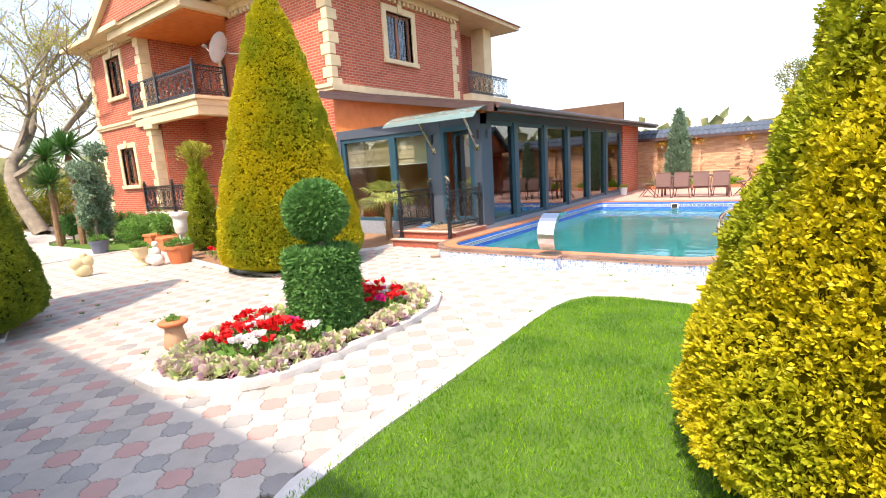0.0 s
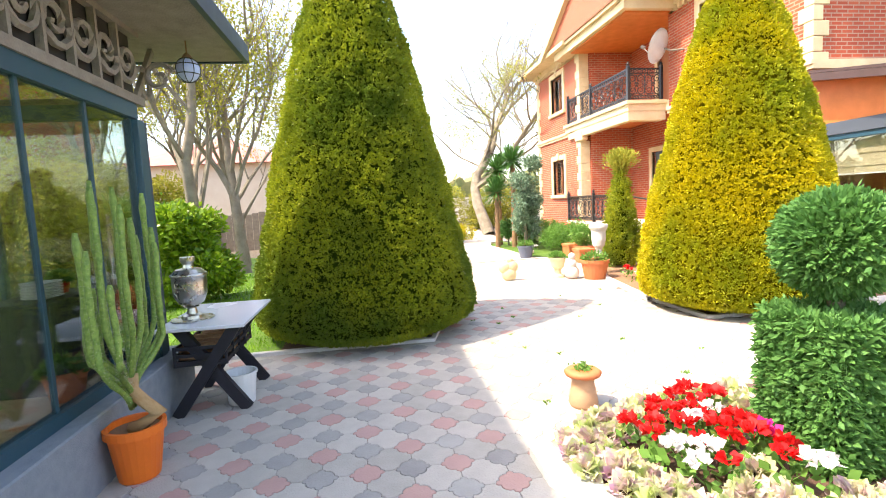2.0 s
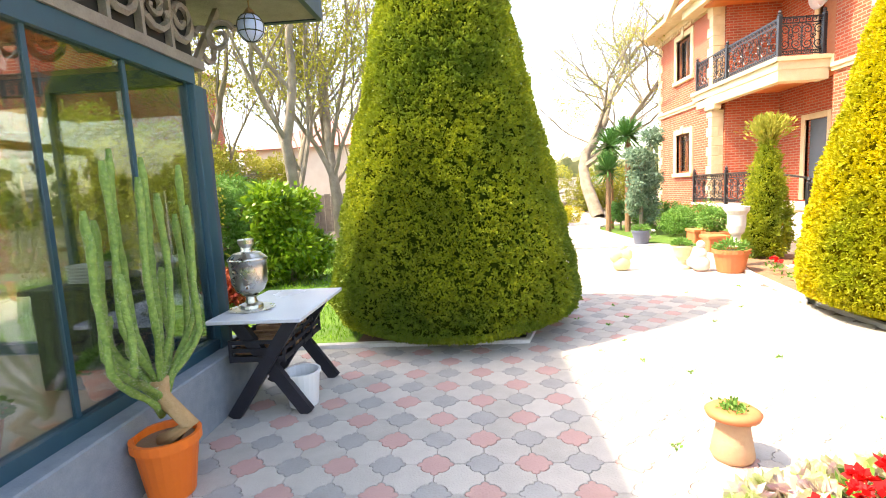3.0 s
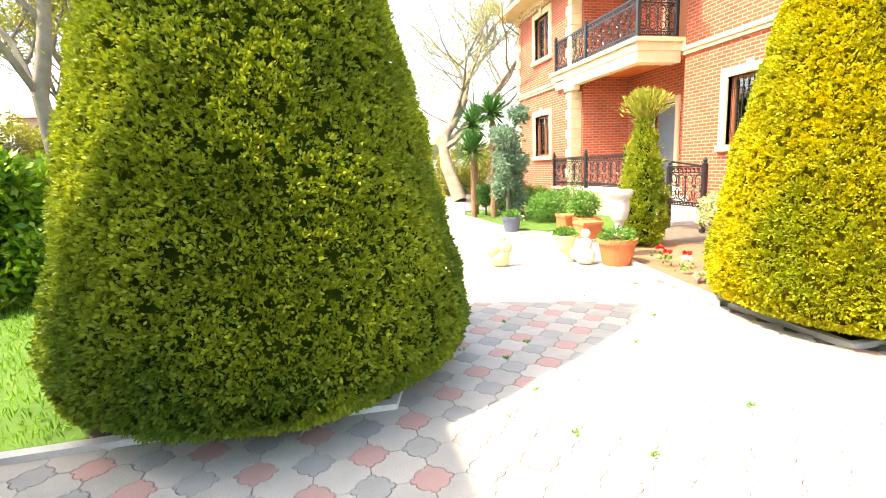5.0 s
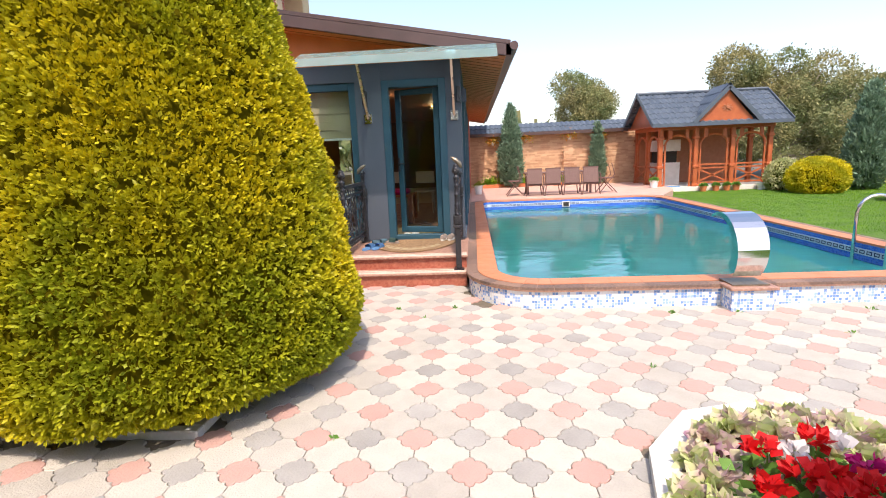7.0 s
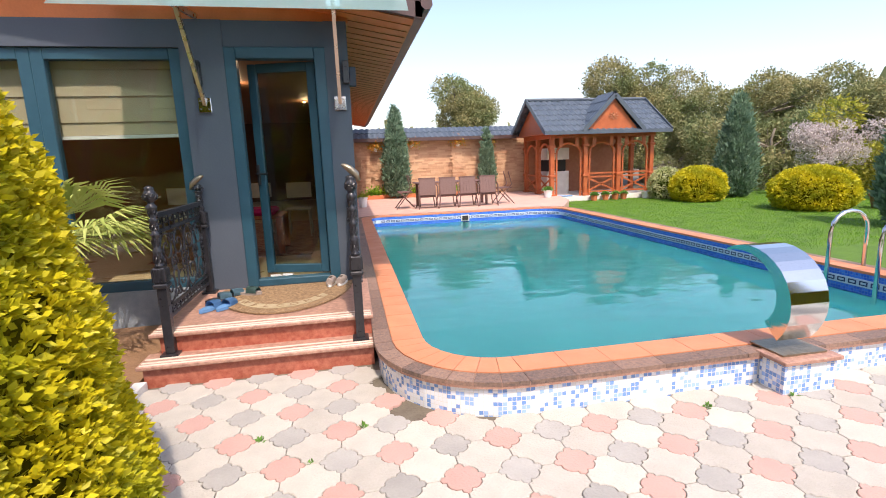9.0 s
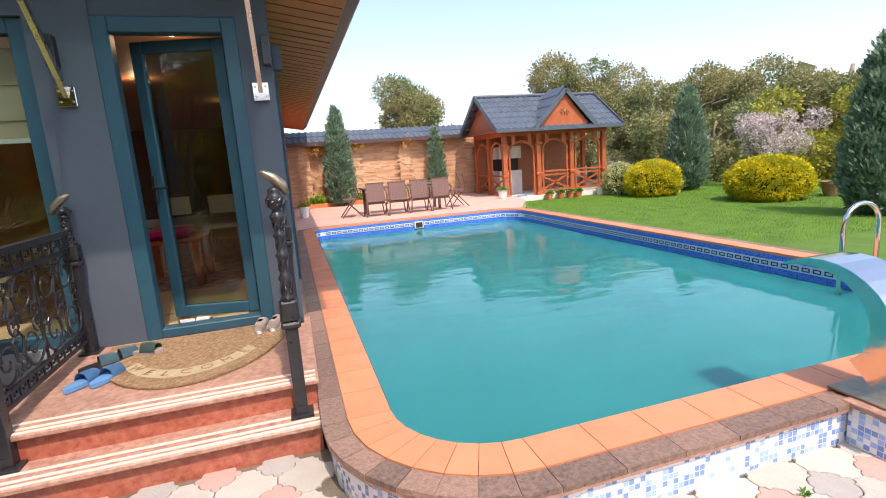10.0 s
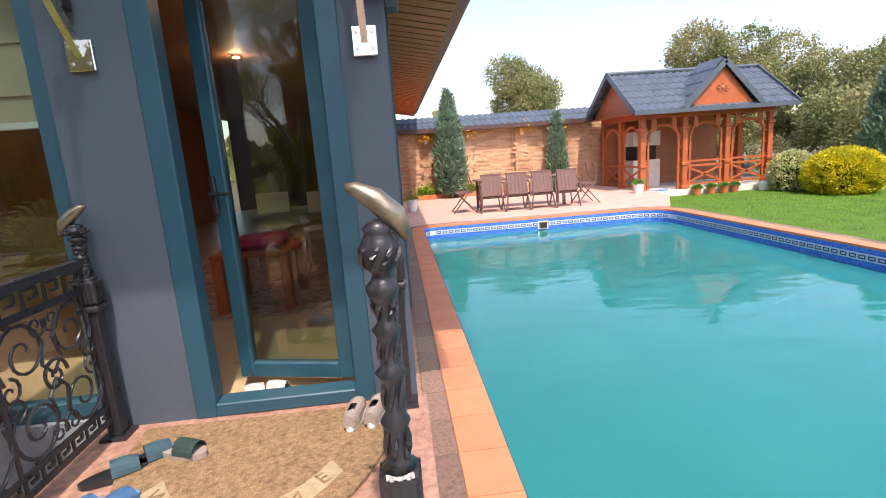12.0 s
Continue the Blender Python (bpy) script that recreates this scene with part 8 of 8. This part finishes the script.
grass("grass_front", [(3.66, -8.0), (3.60, -6.4), (3.54, -4.5), (3.78, -3.9), (4.2, -3.75), (8, -3.9), (8, -9.5), (3.95, -9.0)], 0.028, 130000, 0.036, 901)
grass("grass_west", [(-1.63, -10.3), (-1.63, -9.9), (-3.5, -9.8), (-6.0, -8.9), (-9, -10), (-9, -15.5), (-1.5, -15.5)], 0.02, 30000, 0.06, 902)
grass("grass_east", [(5.6, 1), (14, 1), (14, 12.5), (6.8, 12.5), (6.5, 9), (5.55, 7)], 0.0, 90000, 0.035, 903)

# ---- coping tiles round the pool ----
def ring_points(d, step):
    line = inset(d)
    pts = []
    for a_, b_ in zip(line, line[1:] + line[:1]):
        L = math.dist(a_, b_)
        n = max(1, int(L / 0.02))
        for k in range(n):
            pts.append((a_[0] + (b_[0] - a_[0]) * k / n, a_[1] + (b_[1] - a_[1]) * k / n))
    return pts


cop = thing("pool_coping", (2.7, 2.3, 0.195), "", "")
cop["kind"] = "structure"
o_line, i_line = ring_points(0.0, 0), None
ctrp = [(p, q, r) for p, q, r in zip(inset(0.0), inset(0.15), inset(0.345))]
# walk the outer line, cutting a tile every 0.30 m
lines = (inset(0.0), inset(0.125), inset(0.129), inset(0.35))
n = len(lines[0])
acc, cur = 0.0, [0]
segs = []
fine = []
for i in range(n):
    j = (i + 1) % n
    L = math.dist(lines[2][i], lines[2][j])
    m = max(1, round(L / 0.30)) if L > 0.25 else 1
    for k in range(m):
        f0, f1 = k / m, (k + 1) / m
        lp = lambda ln_, f: (ln_[i][0] + (ln_[j][0] - ln_[i][0]) * f, ln_[i][1] + (ln_[j][1] - ln_[i][1]) * f)
        segs.append([(lp(ln_, f0 + 0.002 / max(L, 0.02)), lp(ln_, f1 - 0.002 / max(L, 0.02))) for ln_ in lines])
for s in segs:
    (a0, a1), (b0, b1), (c0_, c1_), (d0, d1) = s
    if math.dist(a0, a1) < 0.02:
        continue
    part("coping_tile", prism([a0, a1, b1, b0], 0.188, 0.214), M_cop_dark, cop)
    part("coping_tile", prism([c0_, c1_, d1, d0], 0.188, 0.220), M_cop, cop)
structure("coping_bed", band(inset(0.004), inset(0.346), 0.17, 0.208), M_tread)
structure("pool_side_strip", box(-0.002, 0.06, 0.0, 10.4, 0.1, 0.20), M_tread)

# ---- pavers ----
PT = 0.285
OX, OY = 0.365, -4.041


def dot_edge():
    """From the corner (h, 0) to (0, h), a wavy edge."""
    h = 0.112
    a_, b_ = Vector((h, 0)), Vector((0, h))
    nrm = Vector((1, 1)).normalized()
    return [a_.lerp(b_, f) + nrm * g for f, g in ((0, 0), (0.14, 0.006), (0.24, -0.004), (0.34, 0.012), (0.5, 0.017), (0.66, 0.012), (0.76, -0.004), (0.86, 0.006))]


def rot90(p, k):
    for _ in range(k):
        p = Vector((-p.y, p.x))
    return p


E1 = dot_edge()
DOT = [rot90(p, k) for k in range(4) for p in E1]
CREAM = []
for k, (sx, sy) in enumerate(((-1, -1), (1, -1), (1, 1), (-1, 1))):
    # the edge of the dot at this corner of the cell, walked so that the cream piece stays on its left
    c = Vector((sx * PT / 2, sy * PT / 2))
    e = [rot90(p, k) for p in E1] + [rot90(Vector((0, 0.112)), k)]
    CREAM += [c + p for p in e[::-1]]


def shrink(poly, d):
    n_ = len(poly)
    out = []
    area = sum(poly[i].x * poly[(i + 1) % n_].y - poly[(i + 1) % n_].x * poly[i].y for i in range(n_))
    s = 1 if area > 0 else -1
    for i in range(n_):
        t_ = (poly[(i + 1) % n_] - poly[i - 1]).normalized()
        out.append(poly[i] + Vector((-t_.y, t_.x)) * d * s)
    return out


def paver_mesh(name, poly, material, bm=None, off=(0, 0, 0)):
    own = bm is None
    bm = bm or bmesh.new()
    o_ = Vector(off)
    a_ = [bm.verts.new(o_ + Vector((p.x, p.y, -0.015))) for p in shrink(poly, 0.0022)]
    b_ = [bm.verts.new(o_ + Vector((p.x, p.y, -0.003))) for p in shrink(poly, 0.0022)]
    c_ = [bm.verts.new(o_ + Vector((p.x, p.y, 0.0))) for p in shrink(poly, 0.0055)]
    n_ = len(poly)
    for u, v in ((a_, b_), (b_, c_)):
        for i in range(n_):
            bm.faces.new((u[i], u[(i + 1) % n_], v[(i + 1) % n_], v[i]))
    bm.faces.new(c_)
    if own:
        bmesh.ops.recalc_face_normals(bm, faces=bm.faces)
        me = bpy.data.meshes.new(name)
        bm.to_mesh(me)
        me.materials.append(material)
        return me


def paved(x, y, cream):
    if x < -8.6 or x > 7 or y > -0.1 or y < -13:
        return False
    if inside((x, y), ISL_IN) or (-2.70 < x < -1.42 and -4.62 < y < -3.1):
        return False
    if x < -1.55 and y < -8.05:
        return False
    if x < -1.5 and y < -7.75 and x > -8:
        return y > -8.3 + 0.0 * x and y > -7.9 - 0.12 * (x + 1.5) * 0 - 0.2
    if x > 3.5 and y < -3.75:
        return False
    if y > -3.7 and x > 3.55 and y > -2.5 and x > 5.4:
        return y < -1.25
    if -1.6 < x < 0.06 and y > -1.45:
        return False
    if x > 0 and y > -2.36 and x < 5.4:
        return (x < 0.85 or x > 4.4) and not inside((x, y), inset(-0.05))
    if inside((x, y), [(-6.7, -3.8), (-4.6, -4.35), (-2.7, -4.65), (-2.68, -3.1), (-1.55, -1.9), (-1.55, 0), (-8.6, 0), (-8.6, -3.0)]):
        return False
    if y < -10.5 and x > -0.65:
        return False
    return True


ISL_IN = [tuple(ctr + (Vector(p) - ctr) * 0.97) for p in ISL]
cells = []
for i in range(-32, 25):
    for j in range(-33, 16):
        cells.append((OX + i * PT, OY + j * PT, "p" if (i + j) % 2 == 0 else "g"))
        cells.append((OX + (i + 0.5) * PT, OY + (j + 0.5) * PT, "c"))
cells = [c for c in cells if paved(c[0], c[1], c[2] == "c")]
spine = [(5.2, -8.9), (4.4, -8.4), (3.2, -8.2), (1.6, -7.9), (0.8, -7.0), (0.2, -6.0), (0.1, -4.8), (0.3, -3.4), (0.1, -3.0)]
cells.sort(key=lambda c: min((c[0] - s[0]) ** 2 + (c[1] - s[1]) ** 2 for s in spine))
meshes = {"p": paver_mesh("paver", DOT, M_paver_p), "g": paver_mesh("paver", DOT, M_paver_g), "c": paver_mesh("paver", CREAM, M_paver_c)}
pav = thing("pavement", (0, -5, 0), "", "")
pav["kind"] = "structure"
rp = random.Random(6)
for x, y, k in cells[:300]:
    o = new("paver", meshes[k])
    o.parent = pav
    o.location = Vector((x, y, rp.uniform(-0.0012, 0.0012))) - ORG[pav]
    o.rotation_euler = (0, 0, rp.choice((0, 1, 2, 3)) * math.pi / 2)
for k, nm, m_ in (("p", "pink_pavers", M_paver_p), ("g", "grey_pavers", M_paver_g), ("c", "cream_pavers", M_paver_cs)):
    src = meshes[k]
    vn = len(src.vertices)
    co = np.empty(vn * 3, dtype=np.float32)
    src.vertices.foreach_get("co", co)
    co = co.reshape(-1, 3)
    faces = [tuple(p.vertices) for p in src.polygons]
    rest = [c for c in cells[300:] if c[2] == k]
    V = np.concatenate([co + np.array([x, y, rp.uniform(-0.0012, 0.0012)], dtype=np.float32) for x, y, _ in rest])
    Fc = [tuple(v + i * vn for v in f) for i in range(len(rest)) for f in faces]
    me = bpy.data.meshes.new(nm)
    me.from_pydata(V.tolist(), [], Fc)
    me.materials.append(m_)
    tagged(new(nm, me), "interlocking concrete pavers with wavy edges laid in a checker pattern", "pavement", kind="stuff")
# small weeds in the joints
rng = np.random.default_rng(41)
spots = [c for c in cells if c[2] == "p" and c[0] > -4 and -7.6 < c[1] < -2.2]
for k in range(46):
    x, y, _ = spots[int(rng.integers(0, len(spots)))]
    m = int(rng.integers(8, 22))
    q = np.stack([rng.normal(0, 0.012, m) + x + 0.13, rng.normal(0, 0.012, m) + y, np.zeros(m)], 1)
    t = thing("joint_weed", (x + 0.13, y, 0), "tiny green weed growing in a paving joint", "weed", "weeds")
    leaf_mesh("leaf", q, np.tile([0, 0, 0.5], (m, 1)), 0.028, 0.5, M_leaf, t, k, 0.9, stuff=True)
# plain driveway further off
structure("driveway", prism([(-30, -9.5), (-8.65, -8.7), (-8.65, -2.9), (-9.2, -4.6), (-12.5, -4.8), (-14.3, -4.3), (-14.4, -3.4), (-30, -2.5)], -0.05, 0.0), M_paver_cs)
structure("driveway_edge", prism([(-8.65, -8.3), (-8.6, -9.6), (-1.6, -8.0), (-1.62, -7.85)], -0.05, -0.004), M_paver_cs)
